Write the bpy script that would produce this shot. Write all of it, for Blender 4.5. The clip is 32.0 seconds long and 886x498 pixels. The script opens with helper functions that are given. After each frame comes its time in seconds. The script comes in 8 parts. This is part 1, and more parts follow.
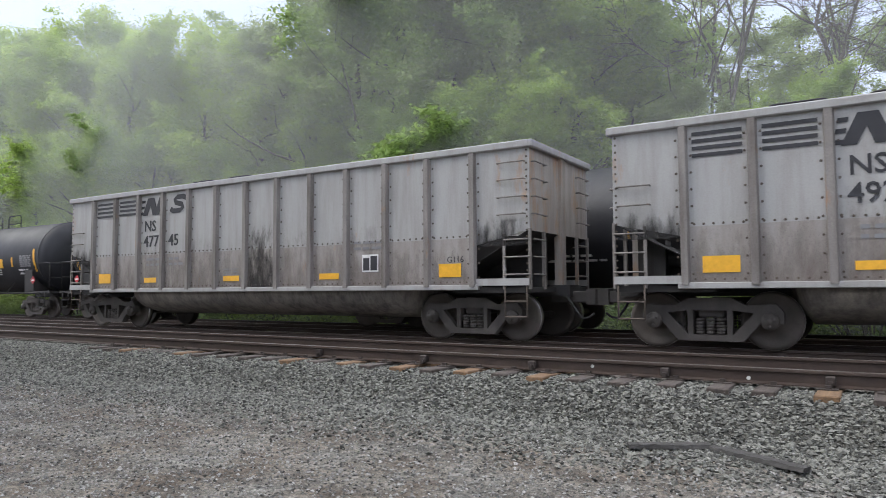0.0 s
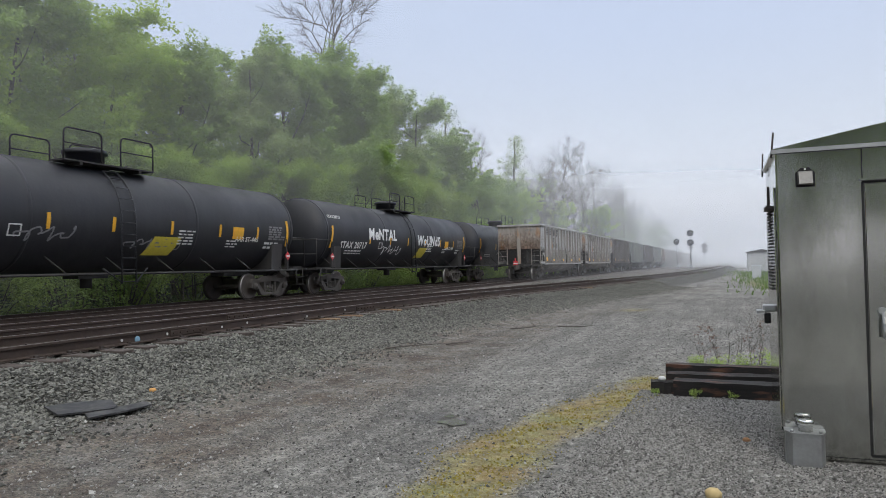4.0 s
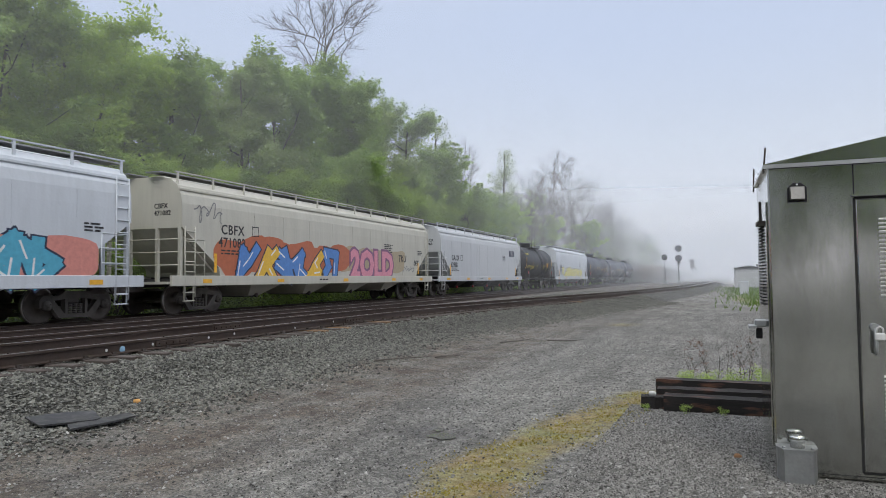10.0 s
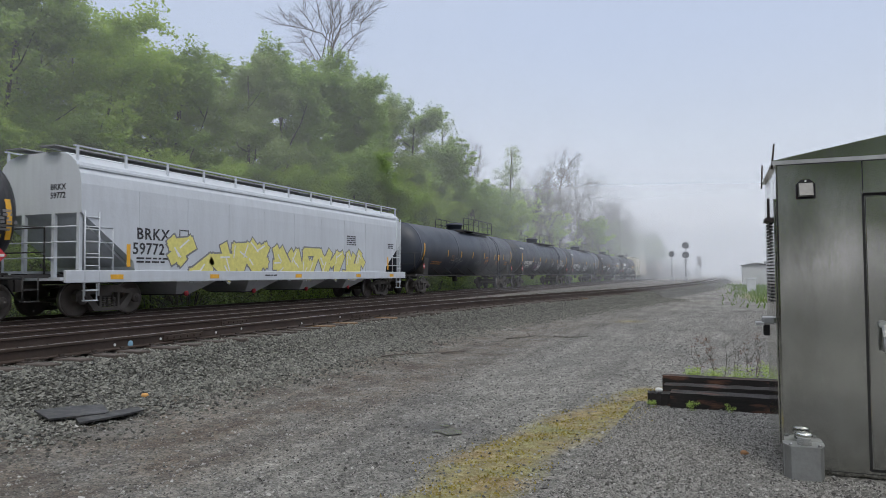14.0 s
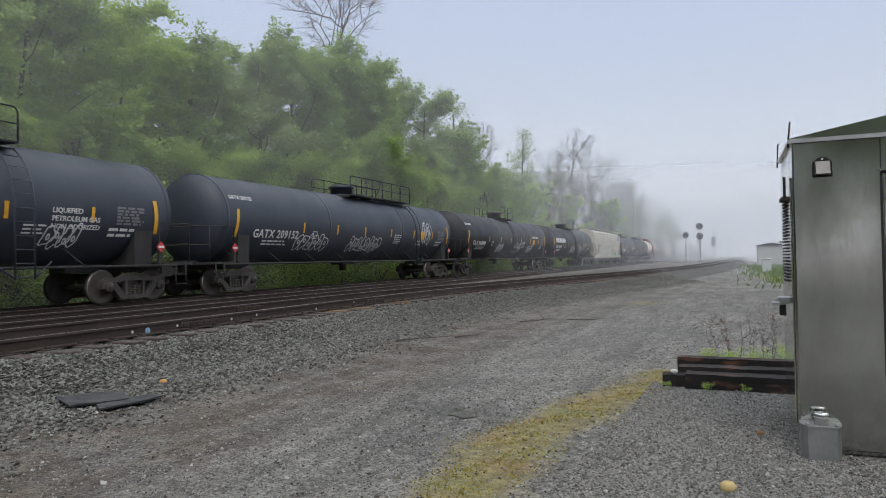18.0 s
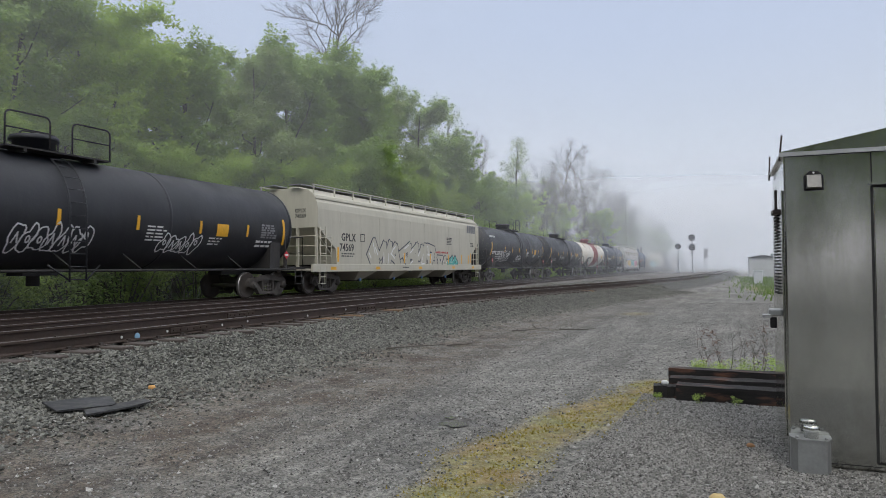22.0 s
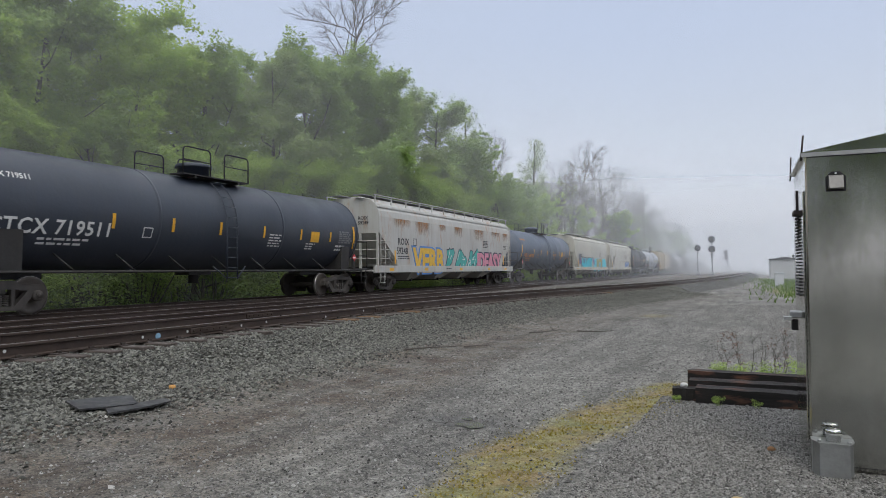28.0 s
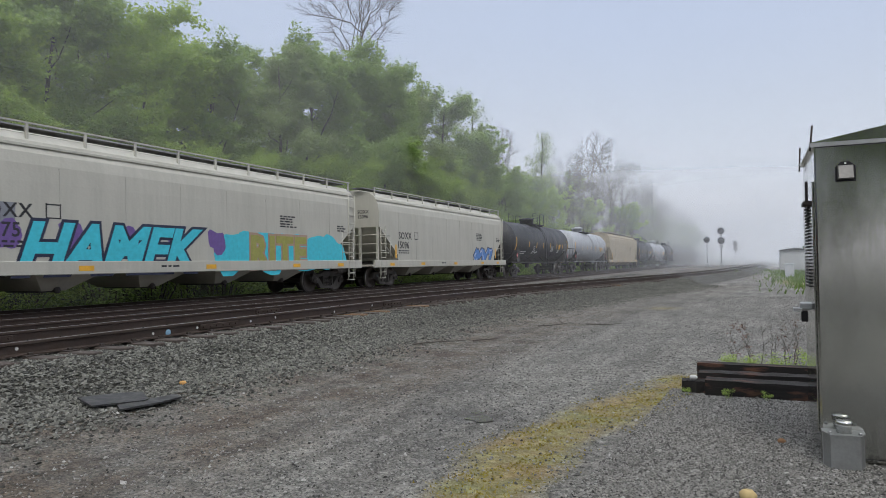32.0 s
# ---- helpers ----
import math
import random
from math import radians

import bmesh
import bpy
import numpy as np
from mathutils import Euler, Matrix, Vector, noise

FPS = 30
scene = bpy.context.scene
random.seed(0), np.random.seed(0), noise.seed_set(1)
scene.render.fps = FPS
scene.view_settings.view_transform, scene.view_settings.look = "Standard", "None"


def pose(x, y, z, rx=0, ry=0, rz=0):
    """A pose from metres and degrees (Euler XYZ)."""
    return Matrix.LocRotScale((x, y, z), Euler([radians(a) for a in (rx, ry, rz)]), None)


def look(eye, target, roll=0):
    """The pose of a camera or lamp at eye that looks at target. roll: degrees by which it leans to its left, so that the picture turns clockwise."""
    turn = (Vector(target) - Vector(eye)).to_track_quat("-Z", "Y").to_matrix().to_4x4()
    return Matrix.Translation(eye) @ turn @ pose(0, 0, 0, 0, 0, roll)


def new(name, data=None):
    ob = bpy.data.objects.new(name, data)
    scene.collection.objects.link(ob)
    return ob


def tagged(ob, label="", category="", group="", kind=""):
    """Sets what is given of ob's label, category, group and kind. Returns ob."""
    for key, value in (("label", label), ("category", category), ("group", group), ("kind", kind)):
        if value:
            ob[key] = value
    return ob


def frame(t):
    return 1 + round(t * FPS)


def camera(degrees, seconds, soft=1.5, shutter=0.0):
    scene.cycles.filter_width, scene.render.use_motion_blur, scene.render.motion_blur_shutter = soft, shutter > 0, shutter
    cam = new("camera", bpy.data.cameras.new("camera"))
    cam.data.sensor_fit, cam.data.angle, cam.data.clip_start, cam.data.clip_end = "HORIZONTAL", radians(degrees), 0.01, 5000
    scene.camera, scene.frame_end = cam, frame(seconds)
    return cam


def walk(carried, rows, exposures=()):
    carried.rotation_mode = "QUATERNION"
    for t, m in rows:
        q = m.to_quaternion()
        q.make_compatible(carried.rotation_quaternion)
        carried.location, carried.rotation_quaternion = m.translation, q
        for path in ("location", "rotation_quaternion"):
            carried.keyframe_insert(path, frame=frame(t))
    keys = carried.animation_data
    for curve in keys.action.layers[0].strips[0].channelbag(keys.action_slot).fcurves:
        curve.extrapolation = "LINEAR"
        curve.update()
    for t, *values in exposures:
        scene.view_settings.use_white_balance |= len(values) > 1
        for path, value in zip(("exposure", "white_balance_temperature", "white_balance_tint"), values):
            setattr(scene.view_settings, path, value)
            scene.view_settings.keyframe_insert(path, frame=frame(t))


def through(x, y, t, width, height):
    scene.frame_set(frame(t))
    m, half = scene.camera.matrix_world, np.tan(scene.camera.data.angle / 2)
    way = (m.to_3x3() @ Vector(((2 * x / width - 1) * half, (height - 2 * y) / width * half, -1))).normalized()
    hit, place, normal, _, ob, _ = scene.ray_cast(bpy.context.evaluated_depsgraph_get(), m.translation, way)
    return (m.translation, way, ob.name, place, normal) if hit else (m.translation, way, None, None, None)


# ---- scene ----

# ---- camera: one hand-held stand beside the line, panning along the trains ----
cam = camera(65.37, 32.0, soft=0.8, shutter=0.06)


def aim(x, y, z, yaw, pitch, roll):
    return pose(x, y, z, 0, 0, yaw) @ pose(0, 0, 0, 90 + pitch) @ pose(0, 0, 0, 0, 0, roll)


PATH = [
    # seconds, x, y, z, yaw to the left of the line, pitch, roll
    (0.0, 0.081, -0.071, 1.564, 121.98, 3.52, -0.30),
    (0.3, 0.038, -0.072, 1.595, 107.99, 3.62, 0.15),
    (0.5, 0.011, -0.061, 1.610, 89.69, 3.69, 0.46),
    (0.6, 0.009, -0.037, 1.596, 81.08, 4.37, 0.98),
    (0.7, 0.008, -0.021, 1.577, 73.13, 4.56, 0.59),
    (1.0, 0.053, -0.046, 1.553, 55.21, 5.38, 0.53),
    (1.5, 0.058, -0.068, 1.594, 41.41, 3.53, 0.55),
    (2.0, 0.030, -0.054, 1.591, 32.31, 2.22, -0.25),
    (2.5, 0.002, -0.045, 1.596, 26.24, 1.73, -0.71),
    (3.0, -0.004, -0.034, 1.596, 25.34, 1.29, -0.45),
    (3.5, 0.009, -0.014, 1.602, 23.89, 1.45, -0.92),
    (4.0, 0.000, -0.000, 1.600, 22.08, 1.45, -1.18),
    (4.5, 0.003, -0.027, 1.597, 21.94, 0.88, -1.08),
    (6.5, -0.058, -0.011, 1.583, 19.68, 2.07, 0.48),
    (7.0, -0.046, 0.025, 1.586, 19.77, 2.13, 0.19),
    (7.5, -0.045, 0.033, 1.587, 20.00, 2.15, 0.07),
    (8.0, -0.050, 0.026, 1.586, 20.44, 2.22, -0.29),
    (8.5, -0.051, 0.026, 1.587, 21.01, 2.27, -0.48),
    (9.0, -0.046, 0.033, 1.588, 21.40, 2.26, -0.83),
    (9.5, -0.038, 0.033, 1.593, 21.25, 2.41, -0.67),
    (10.0, -0.037, 0.038, 1.588, 21.16, 2.52, -0.59),
    (10.5, -0.039, 0.026, 1.590, 21.04, 2.56, -0.64),
    (11.0, -0.031, 0.037, 1.588, 20.91, 2.67, -0.70),
    (11.5, -0.041, 0.021, 1.590, 21.08, 2.84, -0.63),
    (12.0, -0.033, 0.037, 1.589, 21.05, 2.91, -0.61),
    (12.5, -0.037, 0.018, 1.588, 20.94, 2.88, -0.40),
    (13.0, -0.043, 0.017, 1.583, 21.16, 2.73, -0.30),
    (13.5, -0.042, 0.021, 1.584, 21.68, 2.28, -0.27),
    (14.0, -0.039, 0.031, 1.585, 21.69, 2.20, -0.40),
    (14.5, -0.046, 0.030, 1.582, 21.60, 2.22, 0.07),
    (16.5, -0.039, 0.033, 1.586, 21.86, 2.12, -0.29),
    (17.0, -0.042, 0.027, 1.585, 22.15, 1.98, -0.92),
    (17.5, -0.044, 0.031, 1.584, 22.50, 1.41, -1.01),
    (18.0, -0.043, 0.030, 1.582, 22.75, 0.91, -1.12),
    (18.5, -0.040, 0.048, 1.584, 22.64, 0.98, -0.93),
    (19.0, -0.041, 0.039, 1.585, 22.49, 1.08, -0.74),
    (19.5, -0.040, 0.048, 1.586, 22.26, 1.11, -0.47),
    (20.0, -0.037, 0.040, 1.585, 22.20, 1.36, -0.47),
    (20.5, -0.038, 0.036, 1.586, 22.24, 1.41, -0.52),
    (21.0, -0.036, 0.037, 1.586, 22.18, 1.48, -0.53),
    (21.5, -0.038, 0.043, 1.585, 22.17, 1.54, -0.45),
    (22.0, -0.040, 0.042, 1.585, 22.17, 1.58, -0.43),
    (22.5, -0.041, 0.043, 1.586, 22.33, 1.60, -0.55),
    (23.0, -0.042, 0.038, 1.585, 22.42, 1.71, -0.55),
    (23.5, -0.038, 0.036, 1.583, 22.63, 1.75, -0.27),
    (24.0, -0.025, 0.050, 1.586, 22.46, 1.81, -0.46),
    (24.5, -0.025, 0.055, 1.584, 22.08, 2.00, -0.27),
    (26.5, -0.030, 0.047, 1.579, 22.98, 2.00, 0.09),
    (27.0, -0.032, 0.035, 1.578, 22.91, 1.79, -0.30),
    (27.5, -0.037, 0.032, 1.583, 23.22, 1.76, -0.28),
    (28.0, -0.038, 0.033, 1.581, 23.61, 1.72, -0.35),
    (28.5, -0.041, 0.037, 1.583, 23.88, 1.47, -0.26),
    (29.0, -0.046, 0.040, 1.583, 24.33, 1.25, -0.39),
    (29.5, -0.041, 0.040, 1.582, 24.76, 1.06, -0.76),
    (30.0, -0.031, 0.047, 1.581, 24.83, 1.13, -0.61),
    (30.5, -0.036, 0.041, 1.580, 24.81, 1.13, -0.59),
    (31.0, -0.029, 0.043, 1.581, 24.98, 0.81, -1.08),
    (31.5, -0.023, 0.047, 1.586, 24.51, 0.95, -1.40),
    (32.0, -0.032, 0.036, 1.583, 24.29, 1.24, -0.87),
]
EXPOSURES = [(0.0, 0.74, 6550, 9), (0.3, 0.85, 6850, 8), (0.6, 0.95, 7150, 7), (1.0, 0.85, 7050, 7), (1.5, 0.48, 6850, 7), (2.0, 0.28, 6700, 7), (2.6, 0.20, 6650, 7), (4.5, 0.16, 6650, 7), (8.0, 0.16, 6650, 7), (14.0, 0.03, 6630, 7), (19.0, 0.03, 6650, 7), (32.0, 0.02, 6650, 7)]
walk(cam, [(r[0], aim(*r[1:])) for r in PATH], EXPOSURES)

# ---- light: a bright, foggy, overcast morning ----
SUN_ELEVATION, SUN_TURN = 48.0, 150.0


def make_world():
    world = bpy.data.worlds.new("foggy_sky")
    world.use_nodes = True
    scene.world = world
    nt = world.node_tree
    nt.nodes.clear()
    out = nt.nodes.new("ShaderNodeOutputWorld")
    sky = nt.nodes.new("ShaderNodeTexSky")
    sky.sky_type = "NISHITA"
    sky.sun_disc = False
    sky.sun_elevation, sky.sun_rotation = radians(SUN_ELEVATION), radians(SUN_TURN)
    sky.air_density, sky.dust_density, sky.ozone_density = 1.2, 4.0, 2.0
    clear = nt.nodes.new("ShaderNodeBackground")
    clear.inputs[1].default_value = 0.02
    nt.links.new(sky.outputs[0], clear.inputs[0])
    # the even veil of cloud over it, palest at the horizon where the fog lies, brightest overhead
    coord = nt.nodes.new("ShaderNodeTexCoord")
    split = nt.nodes.new("ShaderNodeSeparateXYZ")
    nt.links.new(coord.outputs["Generated"], split.inputs[0])
    ramp = nt.nodes.new("ShaderNodeValToRGB")
    ramp.color_ramp.interpolation = "EASE"
    e = ramp.color_ramp.elements
    e[0].position, e[0].color = 0.0, (0.50, 0.505, 0.57, 1)
    e[1].position, e[1].color = 1.0, (1.28, 1.32, 1.44, 1)
    for p, c in ((0.12, (0.48, 0.52, 0.63, 1)), (0.35, (0.445, 0.51, 0.68, 1)), (0.65, (0.96, 1.0, 1.14, 1))):
        n = e.new(p)
        n.color = c
    nt.links.new(split.outputs[2], ramp.inputs[0])
    cloud = nt.nodes.new("ShaderNodeBackground")
    cloud.inputs[1].default_value = 1.05
    nt.links.new(ramp.outputs[0], cloud.inputs[0])
    add = nt.nodes.new("ShaderNodeAddShader")
    nt.links.new(clear.outputs[0], add.inputs[0])
    nt.links.new(cloud.outputs[0], add.inputs[1])
    nt.links.new(add.outputs[0], out.inputs[0])


def make_sun():
    lamp = bpy.data.lights.new("sun", "SUN")
    lamp.energy, lamp.angle, lamp.color = 0.9, radians(25), (1.0, 0.97, 0.92)
    ob = new("sun", lamp)
    a, e = radians(SUN_TURN), radians(SUN_ELEVATION)
    d = Vector((math.sin(a) * math.cos(e), math.cos(a) * math.cos(e), math.sin(e)))
    ob.matrix_world = look(d * 100, (0, 0, 0))


make_world()
make_sun()

# ---- materials ----
def nodes_of(name):
    m = bpy.data.materials.new(name)
    m.use_nodes = True
    nt = m.node_tree
    nt.nodes.clear()
    out = nt.nodes.new("ShaderNodeOutputMaterial")
    return m, nt, out


def node(nt, kind, **values):
    n = nt.nodes.new(kind)
    for k, v in values.items():
        n.inputs[k].default_value = v
    return n


def noise_tex(nt, vec, scale, detail=4.0, rough=0.6):
    n = node(nt, "ShaderNodeTexNoise", Scale=scale, Detail=detail, Roughness=rough)
    nt.links.new(vec, n.inputs["Vector"])
    return n.outputs["Fac"]


def ramp_of(nt, fac, a, b, ca=(0, 0, 0, 1), cb=(1, 1, 1, 1)):
    r = nt.nodes.new("ShaderNodeValToRGB")
    r.color_ramp.elements[0].position, r.color_ramp.elements[0].color = a, ca
    r.color_ramp.elements[1].position, r.color_ramp.elements[1].color = b, cb
    nt.links.new(fac, r.inputs[0])
    return r.outputs[0]


def mixed(nt, fac, a, b, mode="MIX"):
    m = nt.nodes.new("ShaderNodeMix")
    m.data_type, m.blend_type = "RGBA", mode
    for socket, v in ((m.inputs[0], fac), (m.inputs[6], a), (m.inputs[7], b)):
        if isinstance(v, (int, float, tuple)):
            socket.default_value = v
        else:
            nt.links.new(v, socket)
    return m.outputs[2]


def scaled(nt, vec, x, y, z):
    m = nt.nodes.new("ShaderNodeMapping")
    m.inputs["Scale"].default_value = (x, y, z)
    nt.links.new(vec, m.inputs[0])
    return m.outputs[0]


def bumped(nt, height, strength, distance):
    b = node(nt, "ShaderNodeBump", Strength=strength, Distance=distance)
    nt.links.new(height, b.inputs["Height"])
    return b.outputs[0]


def paint(name, colour, grime=(0.05, 0.045, 0.04), amount=0.5, rough=0.45, metal=0.0, rust=0.0, grain=0.02, streak=1.0):
    """Painted or bare metal with vertical streaks of grime, blotches and, where rust is over 0, rust runs."""
    m, nt, out = nodes_of(name)
    p = node(nt, "ShaderNodeBsdfPrincipled", Roughness=rough, Metallic=metal)
    co = nt.nodes.new("ShaderNodeTexCoord").outputs["Object"]
    info = nt.nodes.new("ShaderNodeObjectInfo")
    shift = nt.nodes.new("ShaderNodeVectorMath")
    shift.operation = "ADD"
    wide = nt.nodes.new("ShaderNodeVectorMath")
    wide.operation = "SCALE"
    nt.links.new(info.outputs["Location"], wide.inputs[0])
    wide.inputs["Scale"].default_value = 0.0
    nt.links.new(co, shift.inputs[0])
    nt.links.new(wide.outputs[0], shift.inputs[1])
    vec = shift.outputs[0]
    runs = ramp_of(nt, noise_tex(nt, scaled(nt, vec, 3.0, 3.0, 0.35 if streak else 3.0), 1.6, 6, 0.65), 0.42, 0.78)
    blots = ramp_of(nt, noise_tex(nt, vec, 0.55, 5, 0.6), 0.35, 0.75)
    col = mixed(nt, blots, (*colour, 1), tuple(c * (1 - 0.28 * amount) for c in colour) + (1,))
    fac = nt.nodes.new("ShaderNodeMath")
    fac.operation = "MULTIPLY"
    fac.inputs[1].default_value = amount
    nt.links.new(runs, fac.inputs[0])
    col = mixed(nt, fac.outputs[0], col, (*grime, 1))
    fine = noise_tex(nt, vec, 40.0, 3, 0.7)
    col = mixed(nt, 0.22 * amount, col, ramp_of(nt, fine, 0.3, 0.7), "SOFT_LIGHT")
    if rust:
        spots = ramp_of(nt, noise_tex(nt, scaled(nt, vec, 1.6, 1.6, 0.55), 1.1, 7, 0.7), 0.62 - 0.12 * rust, 0.70)
        f2 = nt.nodes.new("ShaderNodeMath")
        f2.operation = "MULTIPLY"
        f2.inputs[1].default_value = min(1.0, 0.55 + 0.4 * rust)
        nt.links.new(spots, f2.inputs[0])
        col = mixed(nt, f2.outputs[0], col, mixed(nt, fine, (0.30, 0.12, 0.035, 1), (0.42, 0.22, 0.08, 1)))
    nt.links.new(col, p.inputs["Base Color"])
    nt.links.new(ramp_of(nt, blots, 0.0, 1.0, (rough,) * 3 + (1,), (min(1, rough + 0.2),) * 3 + (1,)), p.inputs["Roughness"])
    nt.links.new(bumped(nt, noise_tex(nt, vec, 9.0, 3), 0.25, grain), p.inputs["Normal"])
    nt.links.new(p.outputs[0], out.inputs[0])
    return m


def plain(name, colour, rough=0.6, metal=0.0):
    """Markings and other small flat-coloured things, with a little wear."""
    m, nt, out = nodes_of(name)
    p = node(nt, "ShaderNodeBsdfPrincipled", Roughness=rough, Metallic=metal)
    co = nt.nodes.new("ShaderNodeTexCoord").outputs["Object"]
    wear = ramp_of(nt, noise_tex(nt, co, 7.0, 5, 0.7), 0.35, 0.8)
    nt.links.new(mixed(nt, wear, (*colour, 1), tuple(c * 0.72 for c in colour) + (1,)), p.inputs["Base Color"])
    nt.links.new(p.outputs[0], out.inputs[0])
    return m


def stone_mat(name, dark, light, rough=0.9, wet_dark=0.0):
    m, nt, out = nodes_of(name)
    p = node(nt, "ShaderNodeBsdfPrincipled", Roughness=rough)
    geo = nt.nodes.new("ShaderNodeNewGeometry")
    co = geo.outputs["Position"]
    col = mixed(nt, geo.outputs["Random Per Island"], (*dark, 1), (*light, 1))
    col = mixed(nt, 0.5, col, ramp_of(nt, noise_tex(nt, co, 60.0, 4), 0.2, 0.8), "SOFT_LIGHT")
    nt.links.new(col, p.inputs["Base Color"])
    nt.links.new(p.outputs[0], out.inputs[0])
    return m


def leaf_mat(name, dark, light, through=0.35):
    m, nt, out = nodes_of(name)
    geo = nt.nodes.new("ShaderNodeNewGeometry")
    info = nt.nodes.new("ShaderNodeObjectInfo")
    big = noise_tex(nt, geo.outputs["Position"], 0.35, 3)
    col = mixed(nt, geo.outputs["Random Per Island"], (*dark, 1), (*light, 1))
    col = mixed(nt, ramp_of(nt, big, 0.35, 0.7), col, mixed(nt, 0.5, col, (*light, 1)))
    col = mixed(nt, info.outputs["Random"], col, mixed(nt, 0.45, col, (*dark, 1)))
    d = node(nt, "ShaderNodeBsdfPrincipled", Roughness=0.55)
    nt.links.new(col, d.inputs["Base Color"])
    tr = nt.nodes.new("ShaderNodeBsdfTranslucent")
    nt.links.new(mixed(nt, 0.5, col, (*light, 1)), tr.inputs[0])
    mix = nt.nodes.new("ShaderNodeMixShader")
    mix.inputs[0].default_value = through
    nt.links.new(d.outputs[0], mix.inputs[1])
    nt.links.new(tr.outputs[0], mix.inputs[2])
    nt.links.new(mix.outputs[0], out.inputs[0])
    return m


def bark_mat(name, dark, light):
    m, nt, out = nodes_of(name)
    p = node(nt, "ShaderNodeBsdfPrincipled", Roughness=0.95)
    co = nt.nodes.new("ShaderNodeTexCoord").outputs["Object"]
    n = noise_tex(nt, scaled(nt, co, 9, 9, 1.6), 1.5, 6, 0.7)
    nt.links.new(ramp_of(nt, n, 0.3, 0.75, (*dark, 1), (*light, 1)), p.inputs["Base Color"])
    nt.links.new(bumped(nt, n, 0.8, 0.03), p.inputs["Normal"])
    nt.links.new(p.outputs[0], out.inputs[0])
    return m


def wood_mat(name, dark, light, warm=None):
    m, nt, out = nodes_of(name)
    p = node(nt, "ShaderNodeBsdfPrincipled", Roughness=0.85)
    co = nt.nodes.new("ShaderNodeTexCoord").outputs["Object"]
    n = noise_tex(nt, scaled(nt, co, 1.2, 14, 14), 1.4, 6, 0.7)
    col = ramp_of(nt, n, 0.3, 0.75, (*dark, 1), (*light, 1))
    if warm:
        col = mixed(nt, ramp_of(nt, noise_tex(nt, scaled(nt, co, 1.5, 6, 6), 1.3, 5), 0.52, 0.66), col, (*warm, 1))
    nt.links.new(col, p.inputs["Base Color"])
    nt.links.new(bumped(nt, n, 0.7, 0.01), p.inputs["Normal"])
    nt.links.new(p.outputs[0], out.inputs[0])
    return m


def stain_mat(name, colour, amount=1.0, top=False, stretch=0.35):
    """Dirt that runs down a plate: thick at its foot (or its top), ragged and thin at its other rims."""
    m, nt, out = nodes_of(name)
    p = node(nt, "ShaderNodeBsdfPrincipled", Roughness=0.85)
    p.inputs["Base Color"].default_value = (*colour, 1)
    tex = nt.nodes.new("ShaderNodeTexCoord")
    split = nt.nodes.new("ShaderNodeSeparateXYZ")
    nt.links.new(tex.outputs["Generated"], split.inputs[0])
    run = ramp_of(nt, noise_tex(nt, scaled(nt, tex.outputs["Object"], 4.0, 4.0, 4.0 * stretch), 1.4, 6, 0.7), 0.30, 0.72)
    high = ramp_of(nt, split.outputs[2], 0.0, 1.0, (0, 0, 0, 1) if top else (1, 1, 1, 1), (1, 1, 1, 1) if top else (0, 0, 0, 1))
    side = nt.nodes.new("ShaderNodeMath")
    side.operation = "PINGPONG"
    side.inputs[1].default_value = 0.5
    nt.links.new(split.outputs[1], side.inputs[0])
    rim = ramp_of(nt, side.outputs[0], 0.0, 0.22)
    fac = mixed(nt, 1.0, mixed(nt, 1.0, ramp_of(nt, mixed(nt, 0.5, run, high), 0.34, 0.74), rim, "MULTIPLY"), ramp_of(nt, high, 0.0, 0.25), "MULTIPLY")
    mul = nt.nodes.new("ShaderNodeMath")
    mul.operation = "MULTIPLY"
    mul.inputs[1].default_value = amount
    nt.links.new(fac, mul.inputs[0])
    nt.links.new(mul.outputs[0], p.inputs["Alpha"])
    nt.links.new(p.outputs[0], out.inputs[0])
    return m


